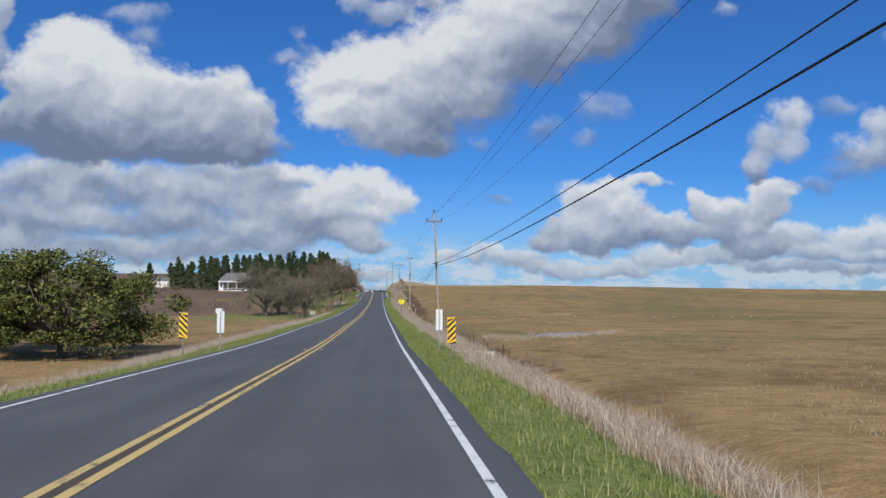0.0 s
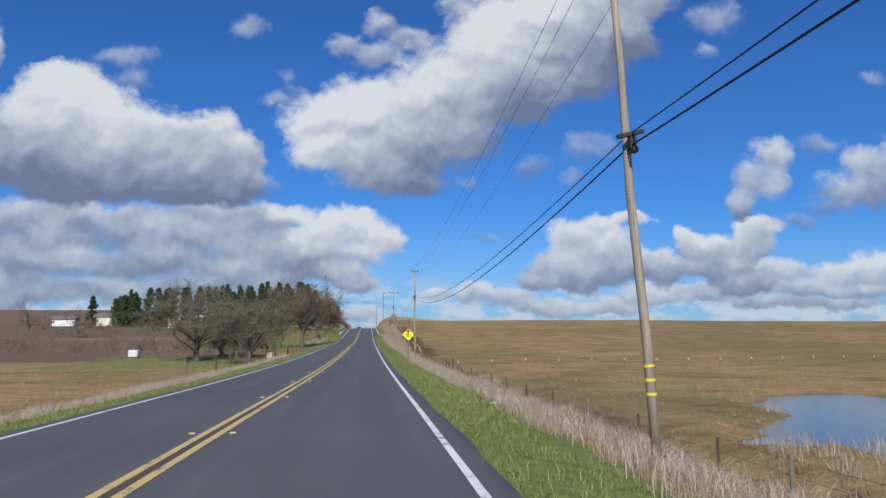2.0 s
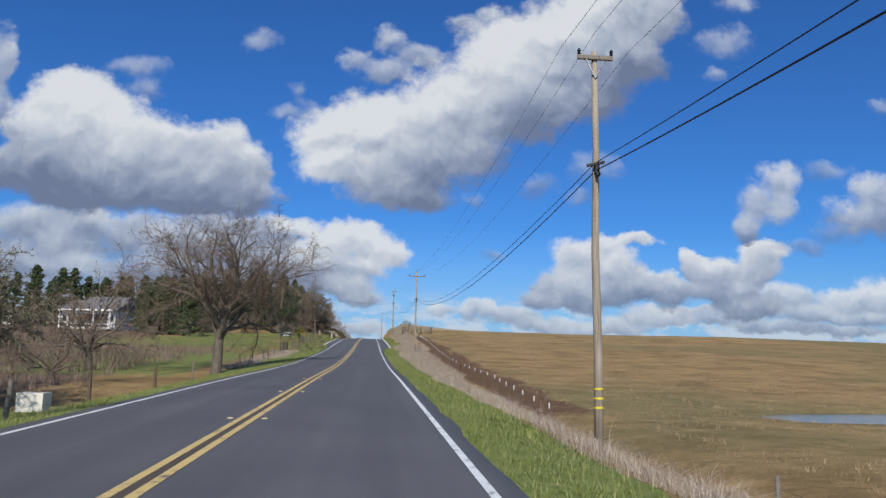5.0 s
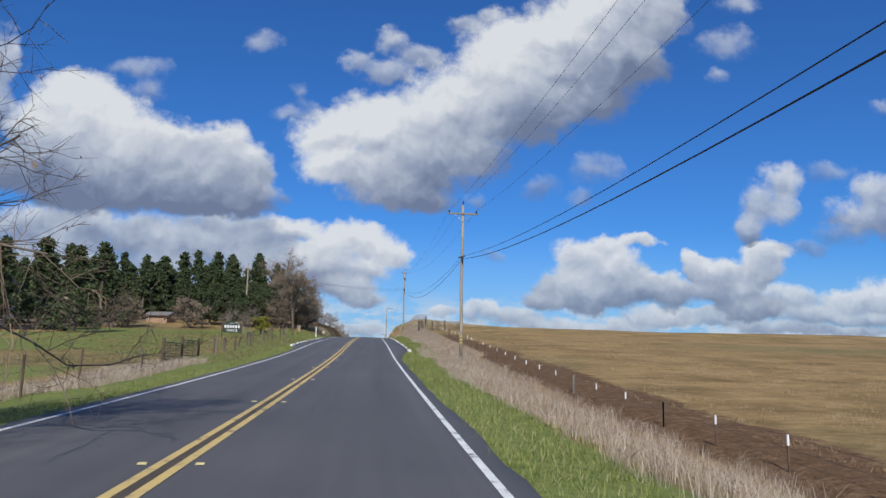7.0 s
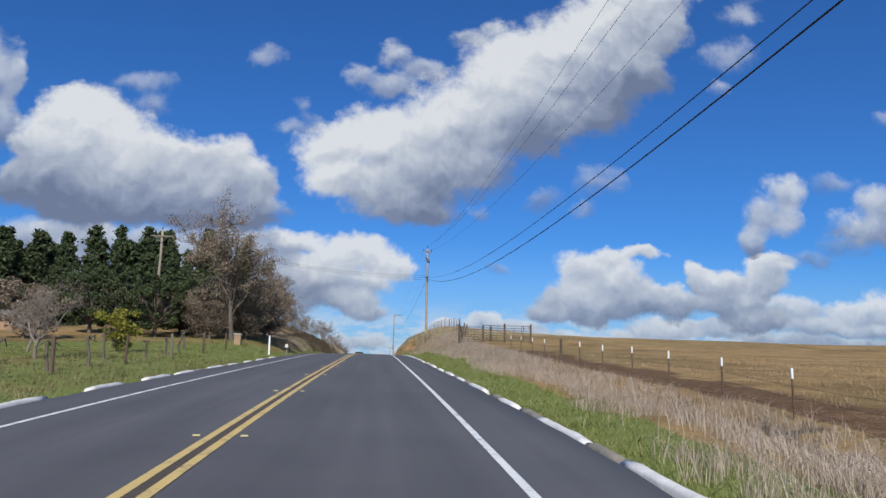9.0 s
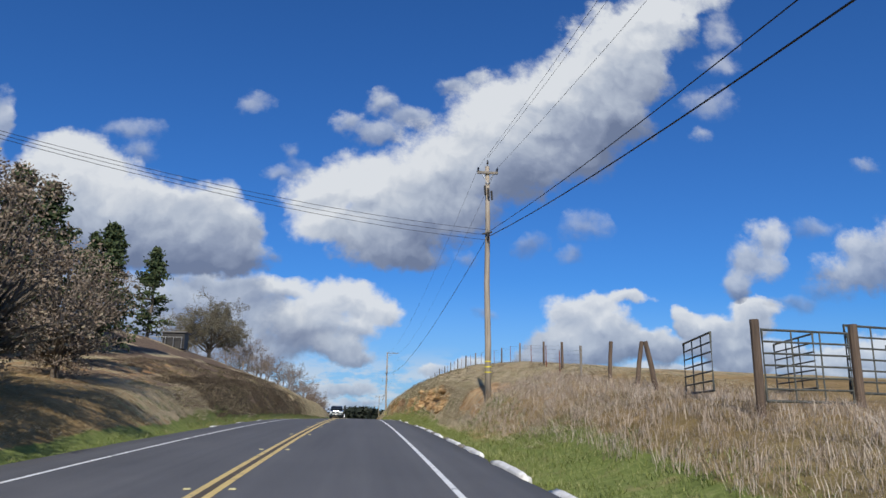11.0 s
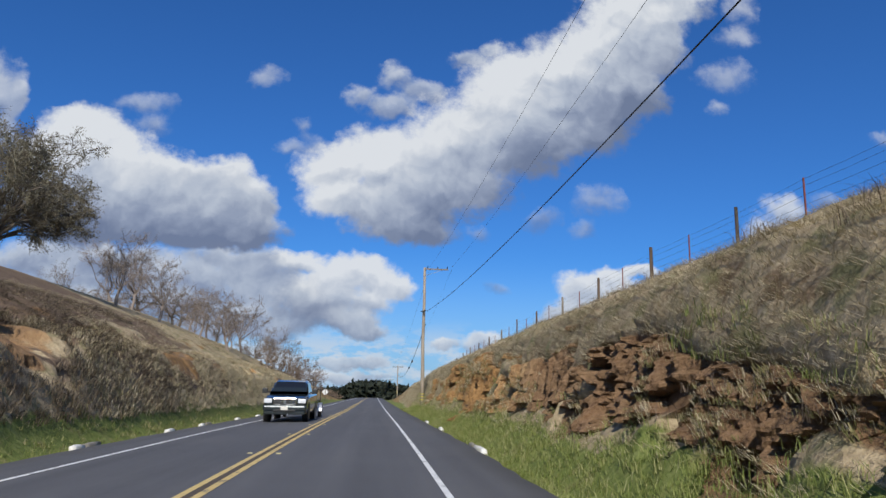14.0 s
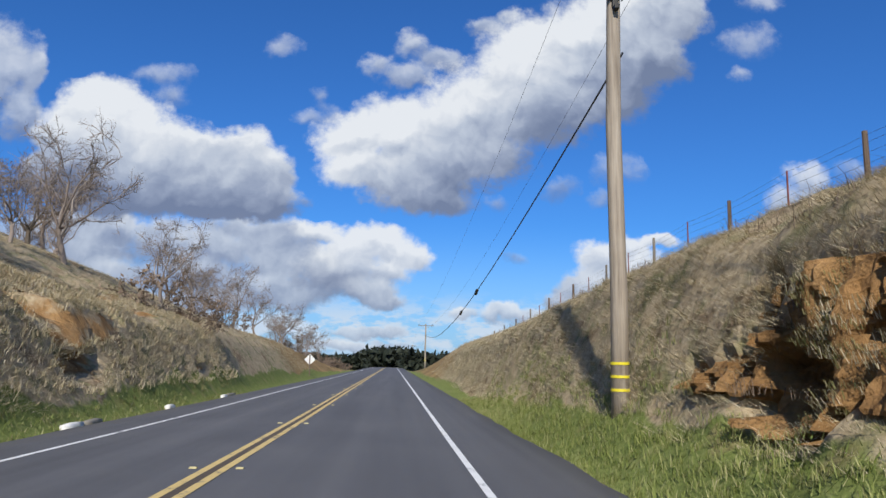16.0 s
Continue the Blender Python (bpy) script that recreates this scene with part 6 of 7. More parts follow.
# ---- buildings ----
def house(x, y, turn, size, wall_h, label, wall_mat, porch=True, base=None):
    """A low house: walls, gabled roof with eaves, porch posts, windows and a door."""
    w, d = size
    z0 = gz(x, y) - 0.2 if base is None else base
    ob = thing("house", (x, y, z0), label, "house", turn=turn)
    part("wall", Shape().box((0, 0, wall_h / 2), (w, d, wall_h)), wall_mat, ob)
    rise = d * 0.22
    part("roof", Shape().prism([(-d / 2 - 0.5, wall_h - 0.05), (d / 2 + 0.5, wall_h - 0.05), (0, wall_h + rise)], -w / 2 - 0.4, w / 2 + 0.4), MAT_ROOF, ob).matrix_local = pose(0, 0, 0, 0, 0, 90)
    if porch:
        # shade under the porch, painted as a thin dark panel on the wall
        part("porch_shade_panel", Shape().box((0, -d / 2 - 0.01, wall_h * 0.45), (w * 0.72, 0.06, wall_h * 0.66)), MAT_SHADE, ob, "flat dark panel painted as the porch's shade")
        part("porch_beam", Shape().box((0, -d / 2 - 0.6, wall_h - 0.15), (w, 1.2, 0.28)), MAT_WHITE, ob, "white porch beam")
        for k in range(4):
            part("porch_post", Shape().box((-w * 0.46 + w * 0.92 * k / 3, -d / 2 - 1.1, wall_h / 2), (0.22, 0.22, wall_h)), MAT_WHITE, ob)
        part("porch_rail", Shape().box((0, -d / 2 - 1.1, 0.9), (w, 0.08, 0.1)), MAT_WHITE, ob)
        part("porch_floor", Shape().box((0, -d / 2 - 0.6, 0.1), (w, 1.2, 0.25)), MAT_CONCRETE, ob)
    for s in (-1, 1):
        window = part("window", Shape().box((s * w * 0.43, -d / 2 - 0.03, wall_h * 0.55), (w * 0.09, 0.06, wall_h * 0.36)), MAT_WHITE, ob)
        part("pane", Shape().box((s * w * 0.43, -d / 2 - 0.07, wall_h * 0.55), (w * 0.07, 0.03, wall_h * 0.30)), MAT_GLASS, window)
    return ob


house(-45.5, 250, -8, (9.5, 8), 3.4, "white single-storey house with a dark covered porch on a slope", MAT_WHITE)
house(-48.0, 262, -8, (7, 6), 4.6, "cream house behind with a low grey roof", MAT_CREAM, porch=False)
house(-85, 300, 10, (6, 5), 3.2, "small cream farmhouse with grey roof in bare trees", MAT_CREAM, porch=False)
house(-100, 304, 4, (7, 5), 2.4, "low pale outbuilding with grey roof", MAT_WHITE, porch=False)
house(-31.5, 285, -12, (3.4, 3.0), 1.2, "small tan hillside shed with a flat grey roof", MAT_BRICK, porch=False)
tank = thing("water_tank", (-29.7, 149.8, gz(-29.7, 149.8)), "white plastic tote tank in a wire cage on grass", "tank")
part("vessel", Shape().box((0, 0, 0.62), (1.3, 1.1, 0.95), 0.12), MAT_WHITE, tank)
for k in range(-2, 3):
    part("cage_bar", Shape().tube([(k * 0.27, -0.58, 0.1), (k * 0.27, -0.58, 1.12)], 0.02, 6), MAT_STEEL, tank)
part("pallet", Shape().box((0, 0, 0.08), (1.35, 1.15, 0.14), 0.02), MAT_POST, tank)
crate = thing("crate", (-10.9, 147.2, gz(-10.9, 147.2)), "small white crate beside dark brush heap", "crate")
part("crate_body", Shape().box((0, 0, 0.35), (1.0, 0.8, 0.75), 0.03), MAT_CREAM, crate)
shed = thing("pump_shed", (-19.6, 352.4, gz(-19.6, 352.4)), "dark small pump shed with a rail on the hilltop", "shed")
part("wall", Shape().box((0, 0, 0.7), (2.4, 2.0, 1.8)), MAT_DARK_STEEL, shed)
part("roof", Shape().box((0, 0, 1.66), (2.8, 2.4, 0.12), 0.02), MAT_ROOF, shed)
for k in range(5):
    part("rail_post", Shape().tube([(-2.6 + 0.9 * k, -1.4, -0.2), (-2.6 + 0.9 * k, -1.4, 1.1)], 0.03, 6), MAT_STEEL, shed)
part("rail", Shape().tube([(-2.6, -1.4, 1.05), (1.0, -1.4, 1.05)], 0.03, 6), MAT_STEEL, shed)


# ---- pickup and its trailer ----
def wheel(parent, x, y, r, width, wide_rim=True):
    hub = part("wheel", Shape().tube([(x - width / 2, y, r), (x + width / 2, y, r)], r * 0.30, 16), MAT_DARK_STEEL, parent)
    s = width / 2
    part("tyre", Shape().tube([(x - s, y, r), (x - s * 0.85, y, r), (x - s * 0.4, y, r), (x + s * 0.4, y, r), (x + s * 0.85, y, r), (x + s, y, r)],
                              [r * 0.80, r * 0.96, r, r, r * 0.96, r * 0.80], 28), MAT_RUBBER, hub, "black tyre", True)
    out = 1 if x > 0 else -1
    rim = Shape()
    for k in range(6):
        a = k * math.pi / 3
        rim.box((x + out * (s + 0.005), y + math.cos(a) * r * 0.34, r + math.sin(a) * r * 0.34), (0.02, r * 0.16, r * 0.52), 0.0, pose(0, 0, 0, math.degrees(a) - 90, 0, 0))
    rim.tube([(x + out * (s - 0.02), y, r), (x + out * (s + 0.002), y, r)], r * 0.62, 24)
    part("rim", rim, MAT_RIM, hub, "silver alloy rim")


def loft(sections):
    """A closed body from outlines of equal length, one behind another."""
    shape = Shape()
    n = len(sections[0])
    verts = [p for s in sections for p in s]
    faces = [(k * n + j, k * n + (j + 1) % n, (k + 1) * n + (j + 1) % n, (k + 1) * n + j) for k in range(len(sections) - 1) for j in range(n)]
    faces += [tuple(range(n))[::-1], tuple(range((len(sections) - 1) * n, len(sections) * n))]
    return shape.add(verts, faces)


def outline(y, half, low, high, shoulder=0.1, tuck=0.04):
    return [(-half + tuck, y, low), (-half, y, low + 0.2), (-half, y, high - shoulder), (-half + shoulder, y, high), (half - shoulder, y, high), (half, y, high - shoulder), (half, y, low + 0.2), (half - tuck, y, low)]


def pickup(x, y):
    """Front end towards -y."""
    ob = thing("pickup_truck", (x, y, rz(x, y + 2.8)), "dark grey-green pickup truck with chrome grille on the road", "pickup truck")
    body = part("body", loft([outline(0.06, 0.90, 0.52, 0.98, 0.12), outline(0.18, 0.97, 0.42, 1.12, 0.12), outline(0.6, 1.0, 0.40, 1.20, 0.12), outline(1.55, 1.01, 0.42, 1.26, 0.10),
                              outline(3.4, 1.01, 0.44, 1.26, 0.08), outline(5.5, 1.01, 0.48, 1.27, 0.06), outline(5.62, 0.98, 0.5, 1.25, 0.06)]), MAT_CAR_PAINT, ob, "dark metallic body")
    part("cab", loft([outline(1.45, 0.90, 1.20, 1.30, 0.04), outline(2.15, 0.78, 1.20, 1.86, 0.10), outline(2.7, 0.77, 1.20, 1.93, 0.10), outline(3.7, 0.77, 1.20, 1.92, 0.10), outline(4.05, 0.82, 1.20, 1.40, 0.06)]), MAT_CAR_PAINT, ob)
    part("windscreen", Shape().add([(-0.80, 1.52, 1.335), (0.80, 1.52, 1.335), (0.66, 2.10, 1.84), (-0.66, 2.10, 1.84)], [(0, 1, 2, 3)]).add(
        [(-0.80, 1.56, 1.31), (0.80, 1.56, 1.31), (0.66, 2.14, 1.82), (-0.66, 2.14, 1.82)], [(3, 2, 1, 0)]), MAT_GLASS, ob, "dark windscreen")
    for s in (-1, 1):
        part("side_window", Shape().add([(s * 0.905, 1.75, 1.33), (s * 0.905, 3.75, 1.33), (s * 0.80, 3.55, 1.80), (s * 0.80, 2.2, 1.80)], [(0, 1, 2, 3)]), MAT_GLASS, ob)
        part("mirror", Shape().box((s * 1.18, 1.85, 1.42), (0.26, 0.12, 0.24), 0.04).box((s * 1.03, 1.85, 1.36), (0.2, 0.05, 0.06)), MAT_BLACK, ob, "black door mirror")
        part("headlight", Shape().box((s * 0.76, 0.07, 0.98), (0.36, 0.14, 0.20), 0.04), MAT_LENS, ob, "clear headlight")
        part("fog_light", Shape().tube([(s * 0.72, -0.05, 0.55), (s * 0.72, 0.08, 0.55)], 0.08, 12), MAT_LENS, ob)
        part("wheel_arch", Shape().tube([(s * 0.99, 1.05, 0.42), (s * 1.015, 1.05, 0.42)], 0.49, 24), MAT_BLACK, ob)
        part("wheel_arch", Shape().tube([(s * 0.99, 4.65, 0.42), (s * 1.015, 4.65, 0.42)], 0.49, 24), MAT_BLACK, ob)
        part("door_handle", Shape().box((s * 1.02, 2.95, 1.12), (0.03, 0.18, 0.04), 0.01), MAT_CHROME, ob)
    grille = part("grille", Shape().box((0, 0.02, 0.96), (1.06, 0.10, 0.34), 0.05), MAT_CHROME, ob, "wide chrome grille surround")
    for s in (-1, 1):
        part("grille_opening", Shape().box((s * 0.25, -0.035, 0.95), (0.44, 0.03, 0.22), 0.008), MAT_BLACK, grille)
        for k in range(3):
            part("grille_bar", Shape().box((s * 0.25, -0.055, 0.88 + 0.07 * k), (0.42, 0.015, 0.016)), MAT_CHROME, grille)
    part("badge", Shape().tube([(0, -0.06, 0.96), (0, -0.03, 0.96)], 0.07, 14), MAT_CHROME, grille)
    bumper = part("bumper", Shape().box((0, -0.02, 0.66), (1.92, 0.22, 0.22), 0.06), MAT_CAR_PAINT, ob, "dark painted bumper")
    part("air_dam", Shape().box((0, 0.03, 0.48), (1.86, 0.20, 0.20), 0.05), MAT_CAR_PAINT, ob)
    part("bumper_slot", Shape().box((0, -0.115, 0.56), (1.0, 0.06, 0.08), 0.01), MAT_BLACK, ob)
    part("number_plate", Shape().box((0, -0.14, 0.66), (0.31, 0.012, 0.15)), MAT_CREAM, bumper, "plain number plate")
    for xx in (-0.86, 0.86):
        for yy in (1.05, 4.65):
            wheel(ob, xx, yy, 0.40, 0.27)
    return ob


def trailer(x, y):
    ob = thing("utility_trailer", (x, y, rz(x, y + 1.5)), "black open utility trailer with mesh tailgate and red mower", "trailer")
    part("bed_frame", Shape().box((0, 1.6, 0.55), (1.75, 3.2, 0.12), 0.02).box((0, -0.5, 0.5), (0.1, 1.2, 0.1)), MAT_DARK_STEEL, ob)
    part("deck", Shape().box((0, 1.6, 0.625), (1.68, 3.1, 0.05)), MAT_POST, ob)
    for s in (-0.85, 0.85):
        rail = part("side_rail", Shape().tube([(s, 0, 0.95), (s, 3.2, 0.95)], 0.03, 6), MAT_DARK_STEEL, ob)
        for k in range(5):
            part("stake", Shape().tube([(s, 0.8 * k, 0.55), (s, 0.8 * k, 0.95)], 0.025, 6), MAT_DARK_STEEL, rail)
    gate = part("ramp_gate", Shape().tube([(-0.85, 3.22, 0.6), (-0.85, 3.3, 2.0), (0.85, 3.3, 2.0), (0.85, 3.22, 0.6)], 0.03, 7), MAT_DARK_STEEL, ob, "upright mesh ramp gate")
    for k in range(1, 4):
        part("gate_bar", Shape().tube([(-0.85 + 0.425 * k, 3.22, 0.6), (-0.85 + 0.425 * k, 3.3, 2.0)], 0.02, 6), MAT_DARK_STEEL, gate)
    mesh_wires = Shape()
    for k in range(1, 17):
        mesh_wires.tube([(-0.85 + 0.1 * k, 3.225, 0.6), (-0.85 + 0.1 * k, 3.305, 2.0)], 0.004, 4, False)
    for k in range(1, 14):
        mesh_wires.tube([(-0.85, 3.22 + 0.0057 * k, 0.6 + 0.1 * k), (0.85, 3.22 + 0.0057 * k, 0.6 + 0.1 * k)], 0.004, 4, False)
    part("gate_mesh", mesh_wires, MAT_STEEL, gate, "steel wire mesh")
    for s in (-0.98, 0.98):
        arch = [(s, 1.6 + 0.46 * math.cos(a * math.pi / 8), 0.36 + 0.46 * math.sin(a * math.pi / 8)) for a in range(9)]
        flat = loft([[(xa - 0.13, ya, za), (xa + 0.13, ya, za), (xa + 0.13, ya, za - 0.012), (xa - 0.13, ya, za - 0.012)] for xa, ya, za in arch])
        part("fender", flat, MAT_RIM, ob, "silver steel fender")
        wheel(ob, s, 1.6, 0.34, 0.2)
    part("tail_light", Shape().box((0.8, 3.26, 0.6), (0.2, 0.05, 0.08), 0.01), MAT_RED, ob)
    load = thing("ride_on_mower", (x, y + 0.5, rz(x, y + 1.5) + 0.65), "red ride-on mower carried on the trailer", "mower")
    part("hood", Shape().box((0, 1.2, 0.45), (0.7, 1.3, 0.45), 0.08), MAT_RUST, load)
    part("mower_deck", Shape().box((0, 0.5, 0.2), (1.1, 1.0, 0.2), 0.05), MAT_RUST, load)
    part("seat", Shape().box((0, 0.3, 0.62), (0.5, 0.45, 0.12), 0.04).box((0, 0.08, 0.85), (0.5, 0.1, 0.4), 0.04), MAT_RUBBER, load)
    for s in (-0.42, 0.42):
        wheel(load, s, 0.25, 0.24, 0.2)
        wheel(load, s, 1.5, 0.18, 0.14)
    return ob


pickup(-1.72, 375.0)
trailer(-1.72, 381.9)


# ---- trees ----
OAK = "bare spreading valley oak hung with grey-green lichen"
oak_a = at_place(bare_oak(11, 10.2, 12, 0.2, 0.85, -0.05, radius=0.33, counts=(7, 9, 6, 2), lichen=1.0, tufts=2, leaf=0.07, dome=True, lean=(0.30, 0.1), label="leaning bare valley oak hung with grey-green lichen"), -10.8, 126.0, 0, 0.98)
oak_b = at_place(bare_oak(23, 11.4, 12, 0.22, 0.8, -0.05, radius=0.36, counts=(7, 9, 6, 2), lichen=1.0, tufts=2, leaf=0.07, dome=True, label=OAK), -18.9, 139, 0, 0.93)
again(oak_b, -15.2, 146, 130, 0.70)
again(oak_a, -18.0, 151, 200, 0.78, label=OAK)
oak_road = at_place(bare_oak(37, 13.0, 18, 0.34, 0.95, 0.01, dome=True, lift=0.60, radius=0.36, counts=(9, 10, 6, 3), lichen=0.06, leaf=0.05, label="bare roadside oak with fine twigs reaching over the road", twig_mat=MAT_TWIG_BROWN, twig_radius=0.007), -8.8, 170.5, 60, 0.92)
oak_far = at_place(bare_oak(41, 9.0, 8, 0.2, 0.95, 0.0, dome=True, counts=(6, 7, 4, 1), lichen=0.3, label="bare brown-twigged oak behind the fence", twig_mat=MAT_TWIG_BROWN, twig_radius=0.010), -18.0, 172, 0)
again(oak_far, -24.0, 186, 190, 0.8)
again(oak_far, -15.5, 160, 300, 0.55)
again(oak_far, -62, 215, 90, 0.8, label="small bare oak far off in the brush")
again(oak_far, -88, 250, 190, 0.9, label="small bare oak near the farm buildings")
again(oak_far, -104, 255, 90, 0.9, label="small bare oak near the farm buildings")
again(oak_far, -120, 240, 10, 0.85, label="small bare oak near the farm buildings")
live = leafy_tree(5, 6.2, 11.0, 0.11, MAT_OAK_LEAF, "dense dark green live oak beside a small pond", 30000, 0.2, 95, base_low=0.06, spray=0.085)
at_place(live, -15.2, 42.5, 0)
again(live, -23.5, 46.0, 120, 0.95)
hill_oak = at_place(bare_oak(51, 13.6, 18, 0.16, 0.95, -0.09, dome=True, counts=(9, 10, 8, 3), tufts=2, lichen=0.8, leaf=0.08, label="wide bare oak with drooping twigs on the hilltop", twig_mat=MAT_TWIG, twig_radius=0.014), -23.7, 391, 0, 0.84)
pale = at_place(bare_oak(61, 6.5, 6, 0.25, 0.7, 0.02, counts=(6, 6, 5, 1), radius=0.13, label="pale leafless tree on top of the bank", twig_mat=MAT_TWIG_PALE, bark=MAT_TWIG_PALE, twig_radius=0.009), -19.5, 437, 0)
for k, (x, y, s) in enumerate(((-29.5, 455, 1.1), (-24, 448, 0.95), (-15.5, 430, 0.7), (-13.5, 452, 0.75), (-16, 470, 0.9), (-12.5, 485, 0.8), (-22, 480, 1.1), (-12, 505, 0.9), (-34, 440, 1.0), (-18.5, 424, 0.8), (-14.5, 412, 0.8), (-17.5, 409, 1.0), (-13.2, 421, 0.62), (-11.5, 442, 0.7), (-11.0, 462, 0.8), (-10.2, 474, 0.8), (-14, 494, 1.0), (-9.8, 492, 0.75), (-10.5, 515, 0.9), (-22, 415, 1.1), (-26, 420, 1.1), (-12.0, 413, 0.9), (-12.8, 425, 1.0), (-11.2, 434, 0.8), (-19, 402, 1.0), (-10.6, 450, 0.85))):
    again(pale, x, y, 47 * k, 1.0 * s)
again(oak_far, -27, 432, 80, 0.7, label="bare grey oak on top of the bank")
again(oak_far, -33, 428, 170, 0.7, label="bare grey oak on top of the bank")
for k, (x, y, size) in enumerate(((-18.5, 417, 0.52), (-16.5, 429, 0.50), (-21.5, 431, 0.62), (-23.5, 421, 0.60), (-14.5, 446, 0.5))):
    again(oak_far, x, y, 60 * k, size, label="bare brown-twigged oak on top of the bank")
bush_twig = at_place(bare_oak(71, 2.6, 7, 0.06, 1.0, 0.0, counts=(3, 4, 3, 0), lichen=0.5, label="brown leafless thicket bush", twig_mat=MAT_TWIG_BROWN, bark=MAT_TWIG_BROWN, twig_radius=0.010, radius=0.05), -28, 168, 0)
bush_twig.name = "bush"
bush_twig["category"] = "bush"
spots = np.random.default_rng(8)
for k in range(22):
    x, y = -18 - 50 * spots.random(), 160 + 45 * spots.random()
    again(bush_twig, x, y, 360 * spots.random(), 0.6 + 0.5 * spots.random())
for k in range(18):
    y = 425 + 120 * spots.random()
    again(bush_twig, -6.6 - 5 * spots.random() , y, 360 * spots.random(), 0.7 + 0.6 * spots.random())
for k in range(12):
    again(bush_twig, -24 - 50 * spots.random(), 222 + 40 * spots.random(), 360 * spots.random(), 0.8 + 0.5 * spots.random())

pine_a = conifer(3, 13.0, 6.2, "tall dark green conifer with ragged boughs")
at_place(pine_a, -37.0, 256, 0, 0.8)
pine_b = conifer(9, 13.5, 7.4, "broad dark green conifer on the hillside")
at_place(pine_b, -53.0, 251, 40, 0.76)
pine_spots = [(-37.5, 247, 0.74), (-33.0, 246, 0.72), (-28.5, 244, 0.66), (-35, 242, 0.68), (-33.0, 263, 0.8), (-57, 250, 0.78), (-62, 254, 0.74), (-66, 258, 0.66), (-55, 262, 0.8), (-40, 270, 0.85), (-70, 262, 0.6)]
for k in range(52):
    pine_spots.append((-19 - 1.35 * k + 2.4 * math.sin(k * 2.3), 308 + 14 * math.sin(k * 1.7) + 0.1 * k, 0.52 + 0.40 * ((k * 37) % 11) / 11))
for k in range(22):
    pine_spots.append((-18.5 - 1.5 * k + 1.5 * math.sin(k * 3.1), 297 + 4 * math.sin(k * 1.3), 0.48 + 0.30 * ((k * 29) % 7) / 7))
for k in range(34):
    pine_spots.append((-17.5 - 1.55 * k + 1.2 * math.sin(k * 2.1), 319 + 5 * math.sin(k * 1.9), 0.48 + 0.52 * ((k * 31) % 9) / 9))
for k, (x, y, s) in enumerate(pine_spots):
    again(pine_b if k % 3 else pine_a, x, y, 71 * k, s)
again(pine_b, -23.0, 353, 15, 0.78, label="dark pine beside the pump shed on the hilltop")
again(pine_a, -26.5, 350, 75, 0.85, label="dark pine beside the pump shed on the hilltop")
grove = leafy_tree(15, 6.5, 6.0, 0.13, MAT_NEEDLE, "round dark evergreen tree at the wood's edge", 9000, 0.2, 70, spray=0.085)
at_place(grove, -16.5, 292, 0)
for k, (x, y, s) in enumerate(((-21, 296, 1.05), (-26, 299, 0.95), (-32, 300, 1.0), (-38, 303, 0.9), (-45, 300, 0.95), (-14, 305, 1.0), (-52, 305, 1.0), (-20, 308, 1.1), (-16.8, 279.5, 0.85), (-20.0, 281.5, 0.95), (-14.8, 284, 0.85), (-23.5, 283, 0.9))):
    again(grove, x, y, 50 * k, s)
gum = at_place(bare_oak(83, 11.5, 8, 0.34, 0.22, 0.0, counts=(7, 6, 4, 0), label="tall thin gum tree with sparse brown leaf tufts", twig_mat=MAT_BROWN_LEAF, lichen=1.0, radius=0.2, tufts=7, leaf=0.085), -9.8, 276.5, 0, 0.86)
thicket = leafy_tree(25, 6.8, 6.2, 0.062, MAT_BROWN_LEAF, "dusty brown drooping tree thicket beside the road", 14000, 0.12, 150, base_low=0.02, spray=0.105)
at_place(thicket, -9.6, 280.5, 0)
for k, (x, y, s) in enumerate(((-12.3, 279.5, 0.75), (-8.8, 287, 0.95), (-13.5, 289, 0.9), (-9.8, 296, 0.8), (-16.5, 286, 0.7))):
    again(thicket, x, y, 63 * k, s)
small_pale = again(pale, -11.7, 246.6, 30, 0.52, label="small pale leafless fruit tree in the vine row")
again(pale, -14.5, 252, 100, 0.5, label="small pale leafless fruit tree in the vine row")
lime = at_place(leafy_tree(33, 2.3, 2.4, 0.07, MAT_LIME_LEAF, "small yellow-green bush in the vine row", 3000, 0.2, 26, category="bush"), -11.2, 254.2)
red_tree = leafy_tree(35, 4.2, 5.0, 0.10, MAT_BROWN_LEAF, "reddish brown small tree below the conifers", 5000, 0.2, 40)
at_place(red_tree, -24, 272, 0)
again(red_tree, -31, 268, 70, 0.9)
oak_small = again(oak_far, -31, 262, 20, 0.6, label="bare brown-twigged tree below the conifers")
again(oak_far, -37, 266, 120, 0.55, label="bare brown-twigged tree below the conifers")


def vine(x, y, seed):
    r = np.random.default_rng(seed)
    ob = thing("grape_vine", (x, y, gz(x, y)), "gnarled leafless old grape vine stump on a wire", "vine", "old vine row")
    h = 0.75 + 0.35 * r.random()
    part("stem", Shape().tube([(0, 0, -0.2), (0.06 * r.normal(), 0.05, h * 0.4), (0.08 * r.normal(), 0.0, h)], [0.07, 0.055, 0.06], 8), MAT_BARK, ob)
    for s in (-1, 1):
        part("cane", Shape().tube([(0, 0, h * 0.95), (0.05, s * 0.25, h + 0.12 * r.random()), (0.1 * r.normal(), s * (0.5 + 0.2 * r.random()), h - 0.35 * r.random())], [0.04, 0.025, 0.012], 6), MAT_BARK, ob)
    return ob


